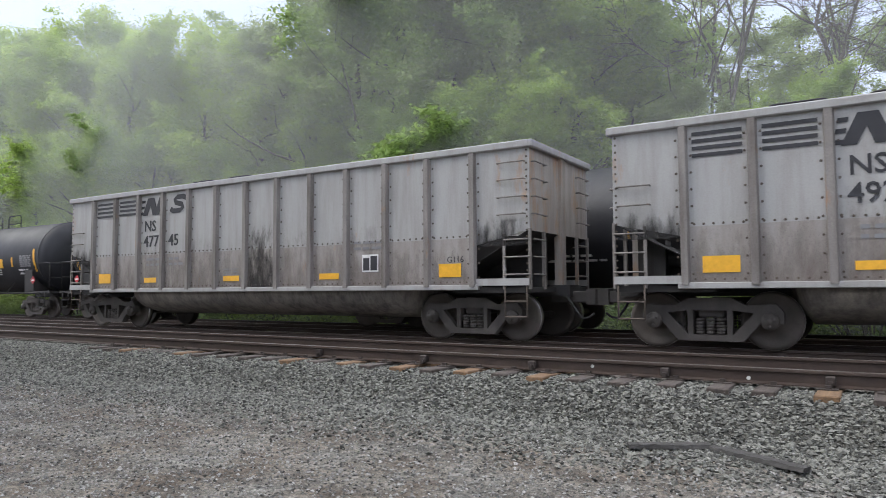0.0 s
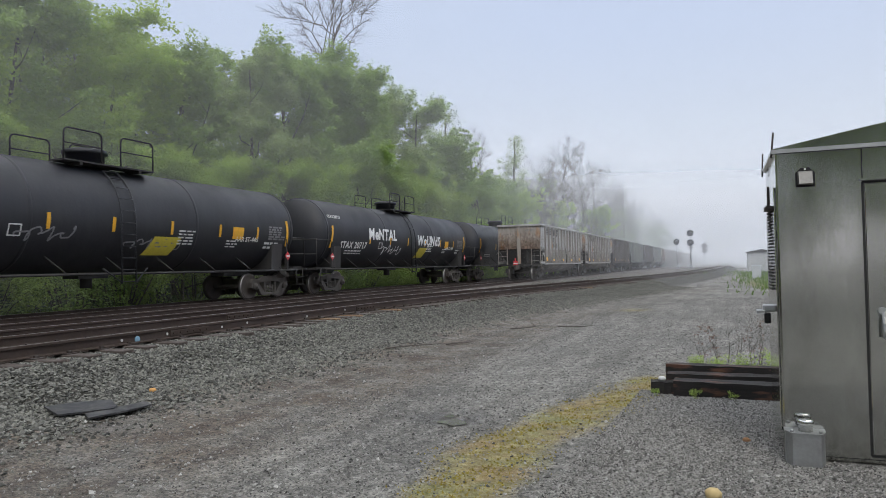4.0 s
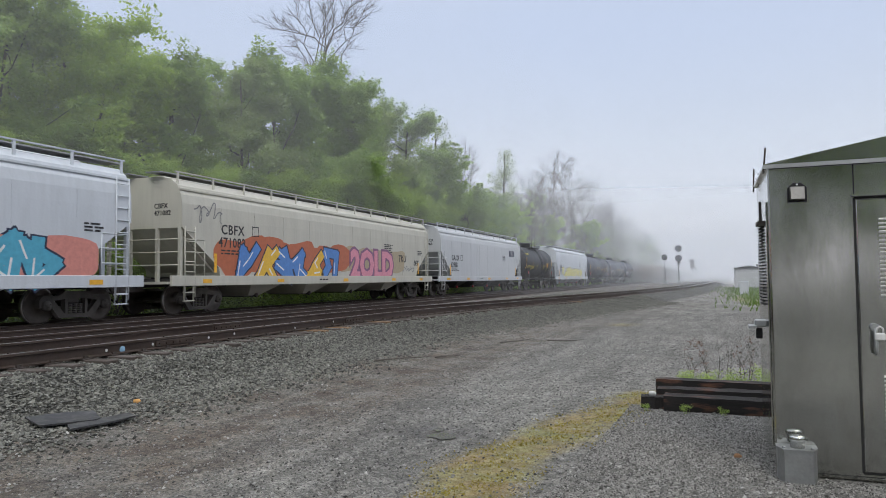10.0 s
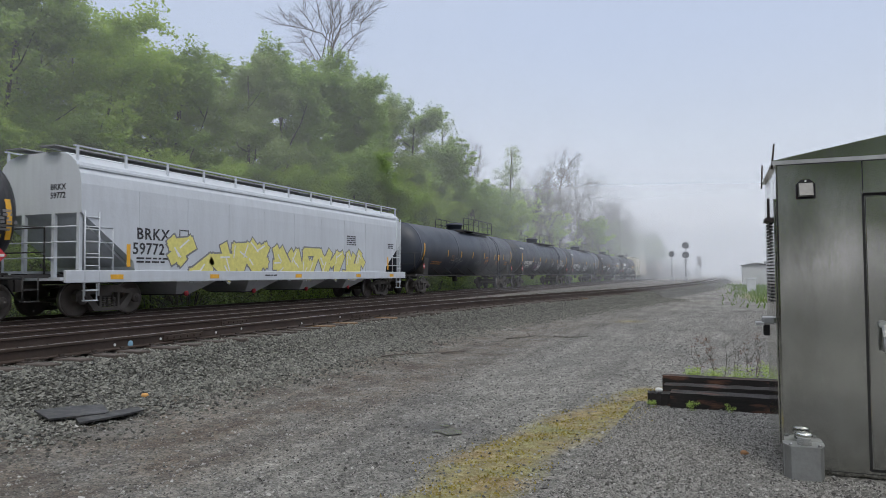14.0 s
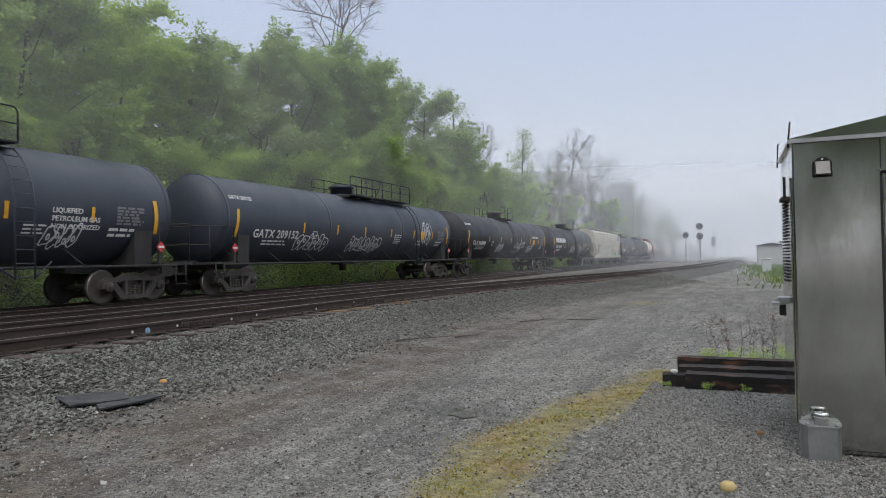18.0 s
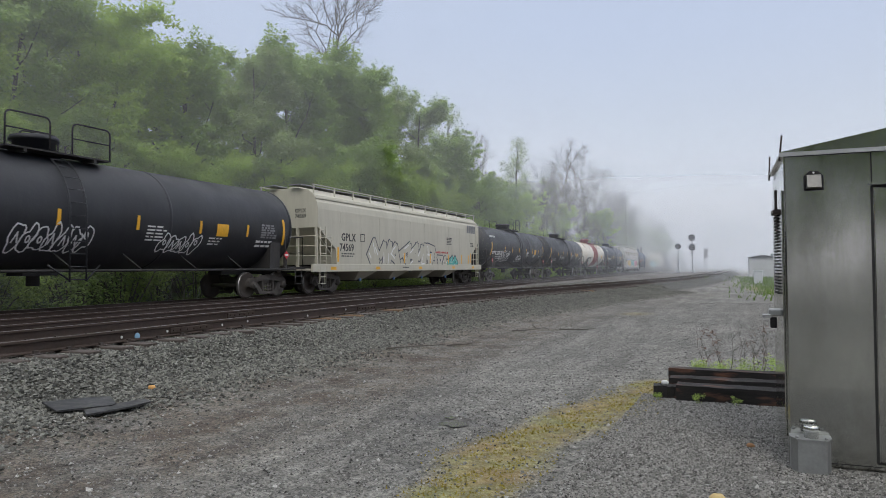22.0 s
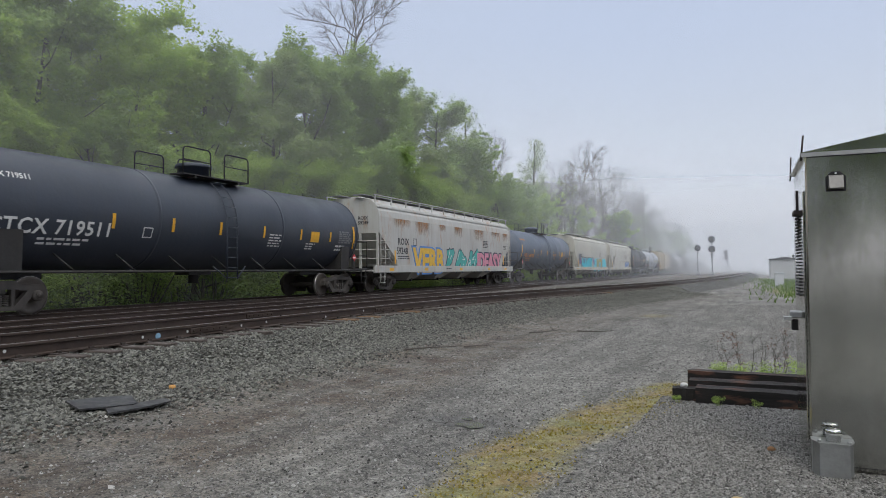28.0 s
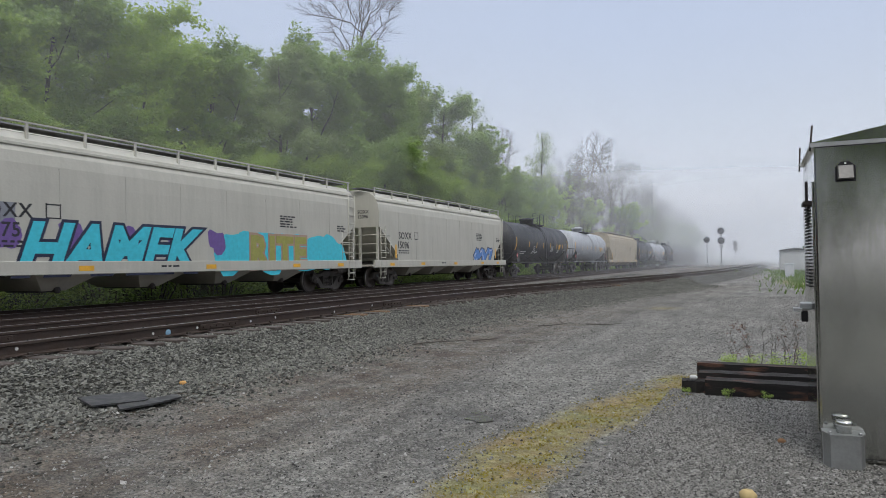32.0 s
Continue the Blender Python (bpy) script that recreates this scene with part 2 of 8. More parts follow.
def ground_mat():
    """Grey gravel with wheel-worn brown ground, moss, wet patches, other darker patches and verge, laid by the sheet's
    own attributes.
    """
    m, nt, out = nodes_of("gravel_ground")
    p = node(nt, "ShaderNodeBsdfPrincipled", Roughness=0.9)
    pos = nt.nodes.new("ShaderNodeNewGeometry").outputs["Position"]

    def attr(name):
        a = nt.nodes.new("ShaderNodeAttribute")
        a.attribute_name = name
        return a.outputs["Fac"]
    vor = nt.nodes.new("ShaderNodeTexVoronoi")
    vor.inputs["Scale"].default_value = 34.0
    nt.links.new(pos, vor.inputs["Vector"])
    vor2 = nt.nodes.new("ShaderNodeTexVoronoi")
    vor2.inputs["Scale"].default_value = 75.0
    nt.links.new(pos, vor2.inputs["Vector"])
    bw = nt.nodes.new("ShaderNodeRGBToBW")
    nt.links.new(vor.outputs["Color"], bw.inputs[0])
    bw2 = nt.nodes.new("ShaderNodeRGBToBW")
    nt.links.new(vor2.outputs["Color"], bw2.inputs[0])
    grey = mixed(nt, 0.5, ramp_of(nt, bw.outputs[0], 0.15, 0.85, (0.075, 0.077, 0.077, 1), (0.40, 0.40, 0.39, 1)),
                 ramp_of(nt, bw2.outputs[0], 0.15, 0.85, (0.06, 0.062, 0.062, 1), (0.46, 0.46, 0.45, 1)))
    lump = nt.nodes.new("ShaderNodeTexVoronoi")
    lump.inputs["Scale"].default_value = 8.0
    nt.links.new(pos, lump.inputs["Vector"])
    clods = mixed(nt, 0.5, ramp_of(nt, lump.outputs["Distance"], 0.1, 0.75, (1, 1, 1, 1), (0, 0, 0, 1)), ramp_of(nt, noise_tex(nt, pos, 6.5, 6, 0.75), 0.36, 0.64))
    grey = mixed(nt, 1.0, grey, mixed(nt, clods, (0.66, 0.64, 0.59, 1), (1.40, 1.35, 1.23, 1)), "MULTIPLY")
    patch = noise_tex(nt, pos, 0.45, 5, 0.6)
    col = mixed(nt, ramp_of(nt, patch, 0.40, 0.68), grey, mixed(nt, 1.0, grey, (0.66, 0.66, 0.67, 1), "MULTIPLY"))
    brown = mixed(nt, 1.0, grey, (0.48, 0.39, 0.325, 1), "MULTIPLY")
    f = nt.nodes.new("ShaderNodeMath")
    f.operation = "MULTIPLY"
    nt.links.new(attr("mud"), f.inputs[0])
    nt.links.new(ramp_of(nt, noise_tex(nt, pos, 1.3, 5, 0.65), 0.30, 0.62), f.inputs[1])
    col = mixed(nt, f.outputs[0], col, brown)
    tracks = ramp_of(nt, noise_tex(nt, scaled(nt, pos, 1.9, 0.22, 1), 1.3, 6, 0.68), 0.42, 0.60)
    col = mixed(nt, mixed(nt, 0.75, (0, 0, 0, 1), tracks), col, mixed(nt, 1.0, col, (0.54, 0.53, 0.53, 1), "MULTIPLY"))
    mossy = mixed(nt, ramp_of(nt, noise_tex(nt, pos, 1.6, 6, 0.7), 0.40, 0.62), (0.26, 0.165, 0.02, 1), (0.22, 0.22, 0.03, 1))
    g = nt.nodes.new("ShaderNodeMath")
    g.operation = "MULTIPLY_ADD"
    nt.links.new(attr("moss"), g.inputs[0])
    g.inputs[1].default_value = 1.9
    h = nt.nodes.new("ShaderNodeMath")
    h.operation = "SUBTRACT"
    nt.links.new(noise_tex(nt, pos, 3.2, 7, 0.72), h.inputs[0])
    h.inputs[1].default_value = 1.05
    nt.links.new(h.outputs[0], g.inputs[2])
    col = mixed(nt, ramp_of(nt, g.outputs[0], 0.0, 0.75), col, mixed(nt, 0.35, mixed(nt, 0.55, mossy, mixed(nt, 1.0, mossy, mixed(nt, clods, (0.3, 0.3, 0.3, 1), (1.6, 1.6, 1.6, 1)), "MULTIPLY")), grey))
    # The shade in the gaps between ballast stones is put into this ground colour.
    col = mixed(nt, attr("shoulder"), col, mixed(nt, 1.0, grey, (0.24, 0.235, 0.22, 1), "MULTIPLY"))
    wet_dark = attr("wet_dark")
    col = mixed(nt, wet_dark, col, mixed(nt, 1.0, col, (0.5, 0.48, 0.47, 1), "MULTIPLY"))
    green = mixed(nt, noise_tex(nt, pos, 2.0, 6, 0.7), (0.02, 0.045, 0.012, 1), (0.08, 0.13, 0.028, 1))
    col = mixed(nt, attr("verge"), col, green)
    oily = mixed(nt, noise_tex(nt, pos, 3.0, 5), (0.036, 0.029, 0.025, 1), (0.095, 0.075, 0.063, 1))
    col = mixed(nt, attr("bed"), col, mixed(nt, 0.2, oily, grey))
    nt.links.new(col, p.inputs["Base Color"])
    rough = nt.nodes.new("ShaderNodeMapRange")
    nt.links.new(wet_dark, rough.inputs[0])
    rough.inputs[3].default_value, rough.inputs[4].default_value = 0.88, 0.35
    nt.links.new(rough.outputs[0], p.inputs["Roughness"])
    high = mixed(nt, 0.5, vor.outputs["Distance"], vor2.outputs["Distance"])
    nt.links.new(bumped(nt, high, 0.9, 0.035), p.inputs["Normal"])
    nt.links.new(p.outputs[0], out.inputs[0])
    return m


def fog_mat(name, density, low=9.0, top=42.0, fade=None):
    """A see-through sheet that stands in for fog haze: lets most of what is behind through and scatters the light of
    the whole sky.
    """
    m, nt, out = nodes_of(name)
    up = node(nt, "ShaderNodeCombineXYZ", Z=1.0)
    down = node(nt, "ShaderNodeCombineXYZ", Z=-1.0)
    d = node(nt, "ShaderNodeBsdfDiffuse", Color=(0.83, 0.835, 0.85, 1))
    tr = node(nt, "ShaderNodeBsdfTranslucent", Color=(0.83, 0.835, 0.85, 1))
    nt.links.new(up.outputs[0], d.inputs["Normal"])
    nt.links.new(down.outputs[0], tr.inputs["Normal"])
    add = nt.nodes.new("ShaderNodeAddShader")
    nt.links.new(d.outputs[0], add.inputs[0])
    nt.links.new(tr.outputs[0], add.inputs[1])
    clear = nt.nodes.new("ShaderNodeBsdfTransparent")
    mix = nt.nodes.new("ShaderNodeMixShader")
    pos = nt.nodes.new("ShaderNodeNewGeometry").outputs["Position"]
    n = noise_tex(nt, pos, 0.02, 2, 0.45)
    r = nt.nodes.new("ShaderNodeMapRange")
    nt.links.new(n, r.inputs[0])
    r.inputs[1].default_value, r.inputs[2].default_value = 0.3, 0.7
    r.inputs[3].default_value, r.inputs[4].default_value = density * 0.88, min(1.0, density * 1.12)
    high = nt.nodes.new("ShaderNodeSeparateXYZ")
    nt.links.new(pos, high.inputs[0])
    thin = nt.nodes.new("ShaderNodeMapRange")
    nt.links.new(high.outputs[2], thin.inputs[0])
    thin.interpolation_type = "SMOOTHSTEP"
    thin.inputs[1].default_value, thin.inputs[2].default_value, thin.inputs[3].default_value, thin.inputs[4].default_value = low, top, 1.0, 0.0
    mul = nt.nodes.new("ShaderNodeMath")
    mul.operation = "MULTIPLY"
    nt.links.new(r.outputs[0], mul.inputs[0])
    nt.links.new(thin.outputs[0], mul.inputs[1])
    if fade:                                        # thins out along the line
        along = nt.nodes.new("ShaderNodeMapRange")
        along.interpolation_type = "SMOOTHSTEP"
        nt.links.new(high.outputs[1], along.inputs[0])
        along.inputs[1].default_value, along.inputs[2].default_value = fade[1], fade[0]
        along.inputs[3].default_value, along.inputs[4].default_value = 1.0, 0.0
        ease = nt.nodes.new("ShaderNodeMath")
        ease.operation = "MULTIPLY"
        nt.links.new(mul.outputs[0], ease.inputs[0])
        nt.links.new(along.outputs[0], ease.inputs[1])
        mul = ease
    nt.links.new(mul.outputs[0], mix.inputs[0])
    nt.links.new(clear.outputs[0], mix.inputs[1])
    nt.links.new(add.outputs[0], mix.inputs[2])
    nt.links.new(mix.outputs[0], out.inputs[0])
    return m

# ---- mesh helpers ----
class Form:
    """Points and faces of one part, gathered from simple solids."""

    def __init__(self):
        self.v, self.f, self.s = [], [], []

    def add(self, verts, faces, smooth=False):
        b = len(self.v)
        self.v += [tuple(p) for p in verts]
        self.f += [tuple(i + b for i in q) for q in faces]
        self.s += [smooth] * len(faces)
        return self

    def box(self, x0, x1, y0, y1, z0, z1, c=0.0):
        if not c:
            p = [(x, y, z) for z in (z0, z1) for y in (y0, y1) for x in (x0, x1)]
            return self.add(p, [(0, 2, 3, 1), (4, 5, 7, 6), (0, 1, 5, 4), (2, 6, 7, 3), (0, 4, 6, 2), (1, 3, 7, 5)])
        # chamfered box
        pts, idx = [], {}
        for i, x in enumerate((x0, x1)):
            for j, y in enumerate((y0, y1)):
                for k, z in enumerate((z0, z1)):
                    sx, sy, sz = (1, -1)[i] * c, (1, -1)[j] * c, (1, -1)[k] * c
                    for a, p in enumerate(((x, y + sy, z + sz), (x + sx, y, z + sz), (x + sx, y + sy, z))):
                        idx[i, j, k, a] = len(pts)
                        pts.append(p)
        f = []
        for i in (0, 1):
            f.append([idx[i, j, k, 0] for j, k in ((0, 0), (1, 0), (1, 1), (0, 1))])
            f.append([idx[j, i, k, 1] for j, k in ((0, 0), (1, 0), (1, 1), (0, 1))])
            f.append([idx[j, k, i, 2] for j, k in ((0, 0), (1, 0), (1, 1), (0, 1))])
            for j in (0, 1):
                f.append([idx[i, j, 0, 0], idx[i, j, 1, 0], idx[i, j, 1, 1], idx[i, j, 0, 1]])
                f.append([idx[i, 0, j, 0], idx[i, 1, j, 0], idx[i, 1, j, 2], idx[i, 0, j, 2]])
                f.append([idx[0, i, j, 1], idx[1, i, j, 1], idx[1, i, j, 2], idx[0, i, j, 2]])
                for k in (0, 1):
                    f.append([idx[i, j, k, a] for a in (0, 1, 2)])
        return self.add(pts, f)

    def tube(self, pts, r, n=6, smooth=True, caps=True):
        """A round bar along points; r: one radius, or one for each point."""
        pts = [Vector(p) for p in pts]
        rs = r if isinstance(r, (list, tuple)) else [r] * len(pts)
        v, f = [], []
        ref = None
        for i, p in enumerate(pts):
            d = (pts[min(i + 1, len(pts) - 1)] - pts[max(i - 1, 0)]).normalized()
            if ref is None:
                ref = Vector((0, 0, 1)) if abs(d.z) < 0.9 else Vector((1, 0, 0))
            a = (ref - d * ref.dot(d)).normalized()
            ref = a
            b = d.cross(a)
            for k in range(n):
                t = 2 * math.pi * k / n
                v.append(p + (a * math.cos(t) + b * math.sin(t)) * rs[i])
        for i in range(len(pts) - 1):
            for k in range(n):
                f.append((i * n + k, i * n + (k + 1) % n, (i + 1) * n + (k + 1) % n, (i + 1) * n + k))
        self.add(v, f, smooth)
        if caps:
            b = len(self.v) - len(v)
            self.f += [tuple(b + k for k in reversed(range(n))), tuple(b + len(v) - n + k for k in range(n))]
            self.s += [False, False]
        return self

    def lathe(self, profile, axis="z", n=16, at=(0, 0, 0), smooth=True, sweep=2 * math.pi):
        """profile: (along, radius) pairs, turned round the axis through at."""
        v, f = [], []
        for h, r in profile:
            for k in range(n):
                t = sweep * k / n
                c, s = r * math.cos(t), r * math.sin(t)
                p = {"z": (c, s, h), "y": (c, h, s), "x": (h, c, s)}[axis]
                v.append((p[0] + at[0], p[1] + at[1], p[2] + at[2]))
        m = len(profile)
        for i in range(m - 1):
            for k in range(n):
                q = (i * n + k, i * n + (k + 1) % n, (i + 1) * n + (k + 1) % n, (i + 1) * n + k)
                f.append(q if axis != "y" else q[::-1])
        self.add(v, f, smooth)
        b = len(self.v) - len(v)
        if profile[0][1] > 1e-4:
            self.f.append(tuple(b + k for k in range(n)))
            self.s.append(False)
        if profile[-1][1] > 1e-4:
            self.f.append(tuple(b + (m - 1) * n + k for k in range(n)))
            self.s.append(False)
        return self

    def prism(self, outline, axis, a, b):
        """A flat outline drawn out along an axis from a to b. For x the outline holds (y, z), for y (x, z), for z (x, y)."""
        n = len(outline)
        put = {"x": lambda h, p: (h, p[0], p[1]), "y": lambda h, p: (p[0], h, p[1]), "z": lambda h, p: (p[0], p[1], h)}[axis]
        v = [put(a, p) for p in outline] + [put(b, p) for p in outline]
        f = [tuple(range(n))[::-1], tuple(range(n, 2 * n))] + [(i, (i + 1) % n, n + (i + 1) % n, n + i) for i in range(n)]
        return self.add(v, f)

    def sheet(self, flat, faces, a, b):
        """Flat faces that share their points, drawn out along x from a to b, with walls round every free edge."""
        n = len(flat)
        v = [(a, p[0], p[1]) for p in flat] + [(b, p[0], p[1]) for p in flat]
        f = [tuple(q) for q in faces] + [tuple(i + n for i in reversed(q)) for q in faces]
        count = {}
        for q in faces:
            for i, j in zip(q, q[1:] + q[:1]):
                count[min(i, j), max(i, j)] = count.get((min(i, j), max(i, j)), 0) + 1
        f += [(i, j, j + n, i + n) for (i, j), c in count.items() if c == 1]
        return self.add(v, f)

    def loft(self, rings, smooth=False, caps=True):
        n = len(rings[0])
        v = [p for ring in rings for p in ring]
        f = [(i * n + k, i * n + (k + 1) % n, (i + 1) * n + (k + 1) % n, (i + 1) * n + k) for i in range(len(rings) - 1) for k in range(n)]
        self.add(v, f, smooth)
        if caps:
            b = len(self.v) - len(v)
            self.f += [tuple(b + k for k in reversed(range(n))), tuple(b + len(v) - n + k for k in range(n))]
            self.s += [False, False]
        return self

    def mesh(self, name, material):
        me = bpy.data.meshes.new(name)
        me.from_pydata(self.v, [], self.f)
        me.polygons.foreach_set("use_smooth", self.s)
        bm = bmesh.new()
        bm.from_mesh(me)
        bmesh.ops.recalc_face_normals(bm, faces=bm.faces)
        bm.to_mesh(me)
        bm.free()
        me.materials.append(material)
        return me


def part(name, form, material, parent=None, label="", at=None):
    """Links a form, or a mesh made before, as one mesh object under a thing or a part."""
    me = form.mesh(name, material) if isinstance(form, Form) else form
    ob = new(name, me)
    if parent is not None:
        ob.parent = parent
    if at is not None:
        ob.matrix_basis = at
    return tagged(ob, label) if label else ob


def thing(name, label, category, at=None, group="", kind=""):
    ob = new(name)
    ob.empty_display_size = 0.2
    if at is not None:
        ob.matrix_basis = at
    return tagged(ob, label, category, group, kind)


def raw_mesh(name, verts, faces, material, smooth=False):
    """A mesh from numpy arrays of points and of equal-sided faces."""
    me = bpy.data.meshes.new(name)
    n, k = faces.shape
    me.vertices.add(len(verts))
    me.vertices.foreach_set("co", np.asarray(verts, np.float32).ravel())
    me.loops.add(n * k)
    me.loops.foreach_set("vertex_index", np.asarray(faces, np.int32).ravel())
    me.polygons.add(n)
    me.polygons.foreach_set("loop_start", np.arange(0, n * k, k, dtype=np.int32))
    me.polygons.foreach_set("use_smooth", np.full(n, smooth))
    me.update(calc_edges=True)
    me.validate()
    me.materials.append(material)
    return me


def letters(text, size, fat=0.0, slant=0.0, spacing=1.0, depth=0.004):
    """The outline of a text as points and faces, standing in x and y, centred on its left base."""
    cu = bpy.data.curves.new("lettering", "FONT")
    cu.body, cu.size, cu.offset, cu.shear, cu.space_character, cu.extrude = text, size, fat, slant, spacing, depth
    cu.resolution_u = 2
    ob = bpy.data.objects.new("lettering", cu)
    scene.collection.objects.link(ob)
    dg = bpy.context.evaluated_depsgraph_get()
    dg.update()
    me = ob.evaluated_get(dg).to_mesh()
    v = [tuple(p.co) for p in me.vertices]
    f = [tuple(p.vertices) for p in me.polygons]
    ob.evaluated_get(dg).to_mesh_clear()
    bpy.data.objects.remove(ob)
    bpy.data.curves.remove(cu)
    return v, f

# ---- the line: three tracks, the near one bending away to the right ----
NEAR_X, MID_X, FAR_X = -9.05, -12.75, -16.65       # track centres beside the camera
NEAR_Z, MID_Z, FAR_Z = 0.705, 0.617, 0.565         # tops of the rails
GAUGE = 0.75


def bend(y):
    """How far the near track has come over to the right at y."""
    t = np.clip((np.asarray(y, float) - 17.0), 0, None)
    return 7.8 * (1 - np.exp(-(t / 35.0) ** 1.35)) + 0.018 * np.clip(t - 60, 0, None)


def smooth_step(a, b, x):
    t = np.clip((x - a) / (b - a), 0, 1)
    return t * t * (3 - 2 * t)


def bumps(x, y, s, seed=0.0):
    return (np.sin(x * s * 1.3 + seed) * np.cos(y * s * 0.9 + seed * 1.7) + np.sin(x * s * 2.7 - y * s * 2.1 + seed * 3.1) * 0.5) * 0.5


def ground_z(x, y):
    x, y = np.asarray(x, float), np.asarray(y, float)
    b = bend(y)
    u = x - b                                     # across the near track
    z = 0.012 * bumps(x, y, 0.9) + 0.008 * bumps(x, y, 2.3, 2.0)
    z = z + 0.12 * smooth_step(-5.0, -6.9, u) * (1 + 0.25 * bumps(x, y, 0.7, 4.0))
    z = z + (0.478 - 0.12) * smooth_step(-6.75, -7.85, u + 0.10 * bumps(x, y, 1.1, 5.0))
    bed = smooth_step(-9.9, -10.6, u)
    z = z * (1 - bed) + bed * 0.46
    z = np.where(x < -14.0, z + (0.40 - z) * smooth_step(-14.0, -14.6, x), z)
    z = np.where(x < -18.2, z + (0.12 - z) * smooth_step(-18.2, -19.2, x), z)
    far = smooth_step(-21.0, -46.0, x)
    z = z + far * 5.0 + 0.10 * bumps(x, y, 0.6, 1.0) * smooth_step(-19.0, -21.0, x)
    return z


MOSS = [(-1.75, 3.0), (-1.75, 4.4), (-1.80, 5.6), (-1.72, 6.6), (-1.50, 7.5), (-1.20, 8.2), (-0.95, 9.0), (-0.85, 9.7)]


def moss_at(x, y):
    best = np.full(np.shape(x), 9.0)
    for (x0, y0), (x1, y1) in zip(MOSS[:-1], MOSS[1:]):
        dx, dy = x1 - x0, y1 - y0
        t = np.clip(((x - x0) * dx + (y - y0) * dy) / (dx * dx + dy * dy), 0, 1)
        best = np.minimum(best, np.hypot(x - x0 - t * dx, y - y0 - t * dy))
    line = np.clip(1.05 - best / (0.64 + 0.26 * bumps(x, y, 2.2, 1.0)), 0, 1)
    right = np.clip(1.0 - np.hypot((x - 3.0) / 2.6, (y - 52.0) / 15.0), 0, 1) * 1.2
    spots = np.clip(0.62 - np.hypot((x + 2.8) / 2.2, (y - 24.0) / 3.5), 0, 1)
    return np.clip(np.maximum(line, np.maximum(right, spots)), 0, 1)


def make_ground():
    xs = np.unique(np.concatenate([[-2500, -1200, -600, -300, -150, -90], np.arange(-60, -22, 2.0), np.arange(-22, -10.2, 0.4), np.arange(-10.2, -5, 0.11),
                                   np.arange(-5, 3.2, 0.16), np.arange(3.2, 14, 0.9), [16, 20, 26, 34, 50, 80, 150, 300, 700, 1500, 2500]]))
    ys = np.unique(np.concatenate([[-2500, -1200, -500, -250, -120, -80], np.arange(-60, -14, 2.0), np.arange(-14, 1, 0.4), np.arange(1, 14, 0.16), np.arange(14, 40, 0.5),
                                   np.arange(40, 130, 2.0), [140, 160, 190, 230, 300, 420, 650, 1000, 1700, 2500]]))
    gx, gy = np.meshgrid(xs, ys)
    gz = ground_z(gx, gy)
    nx, ny = len(xs), len(ys)
    i = (np.arange(ny - 1)[:, None] * nx + np.arange(nx - 1)[None, :]).ravel()
    me = raw_mesh("ground", np.stack([gx, gy, gz], -1).reshape(-1, 3), np.stack([i, i + 1, i + nx + 1, i + nx], 1), ground_mat(), True)
    u = gx - bend(gy)
    layers = {
        "moss": moss_at(gx, gy),
        "mud": smooth_step(-8.0, -6.9, u) * (1 - smooth_step(-4.6, -3.0, u + 2.2 * smooth_step(2.0, -2.0, gy) * -1)) * (1 - 0.6 * smooth_step(14, 30, gy)),
        "shoulder": smooth_step(-6.3, -6.9, u) * (gx > -9.0),
        # Wet round the puddle; by the cabinet, plain darker and smoother patches.
        "wet_dark": np.clip(1.25 - np.hypot((gx + 2.75) / 0.75, (gy - 6.75) / 0.45), 0, 1) + np.clip(1 - np.hypot((gx + 5.6) / 0.9, (gy - 5.2) / 0.5), 0, 1) * 0.6 + np.clip(1 - np.hypot((gx - 0.25) / 0.75, (gy - 5.6) / 1.0), 0, 1) * 0.55 + np.clip(1 - np.hypot((gx - 0.1) / 0.5, (gy - 7.9) / 0.7), 0, 1) * 0.5,
        "verge": np.maximum(smooth_step(-18.3, -19.0, gx), np.clip(1.3 - np.hypot((gx - 4.6) / 2.6, (gy - 72) / 38.0), 0, 1)),
        "bed": np.maximum(smooth_step(-8.1, -8.45, u) * (1 - smooth_step(-18.4, -18.8, -gx * -1)), 0) * (gx > -18.6),
    }
    for name, values in layers.items():
        a = me.attributes.new(name, "FLOAT", "POINT")
        a.data.foreach_set("value", np.clip(values, 0, 1).astype(np.float32).ravel())
    tagged(new("ground", me), "grey gravel lot with brown wheel tracks and moss beside a raised ballast bed", "ground", kind="structure")


make_ground()

MAT_RAIL = paint("rusty_rail", (0.062, 0.042, 0.033), (0.028, 0.023, 0.021), 0.5, 0.6, 0.3)
MAT_RAILHEAD = plain("worn_rail_head", (0.30, 0.28, 0.27), 0.35, 0.9)
MAT_TIE = wood_mat("weathered_tie", (0.028, 0.023, 0.020), (0.10, 0.078, 0.066))
MAT_TIE_ORANGE = wood_mat("fresh_tie", (0.085, 0.052, 0.030), (0.22, 0.13, 0.065))
MAT_BALLAST = stone_mat("ballast_stone", (0.030, 0.030, 0.027), (0.205, 0.203, 0.178))
MAT_PEBBLE = stone_mat("pebbles", (0.035, 0.034, 0.031), (0.33, 0.32, 0.30))
MAT_LIGHT_STONE = stone_mat("pale_stones", (0.06, 0.058, 0.053), (0.42, 0.41, 0.385))
MAT_IRON = paint("dark_iron", (0.055, 0.043, 0.038), (0.02, 0.018, 0.016), 0.5, 0.7, 0.2)
MAT_WHITE_TAG = plain("white_tag", (0.62, 0.62, 0.60), 0.6)


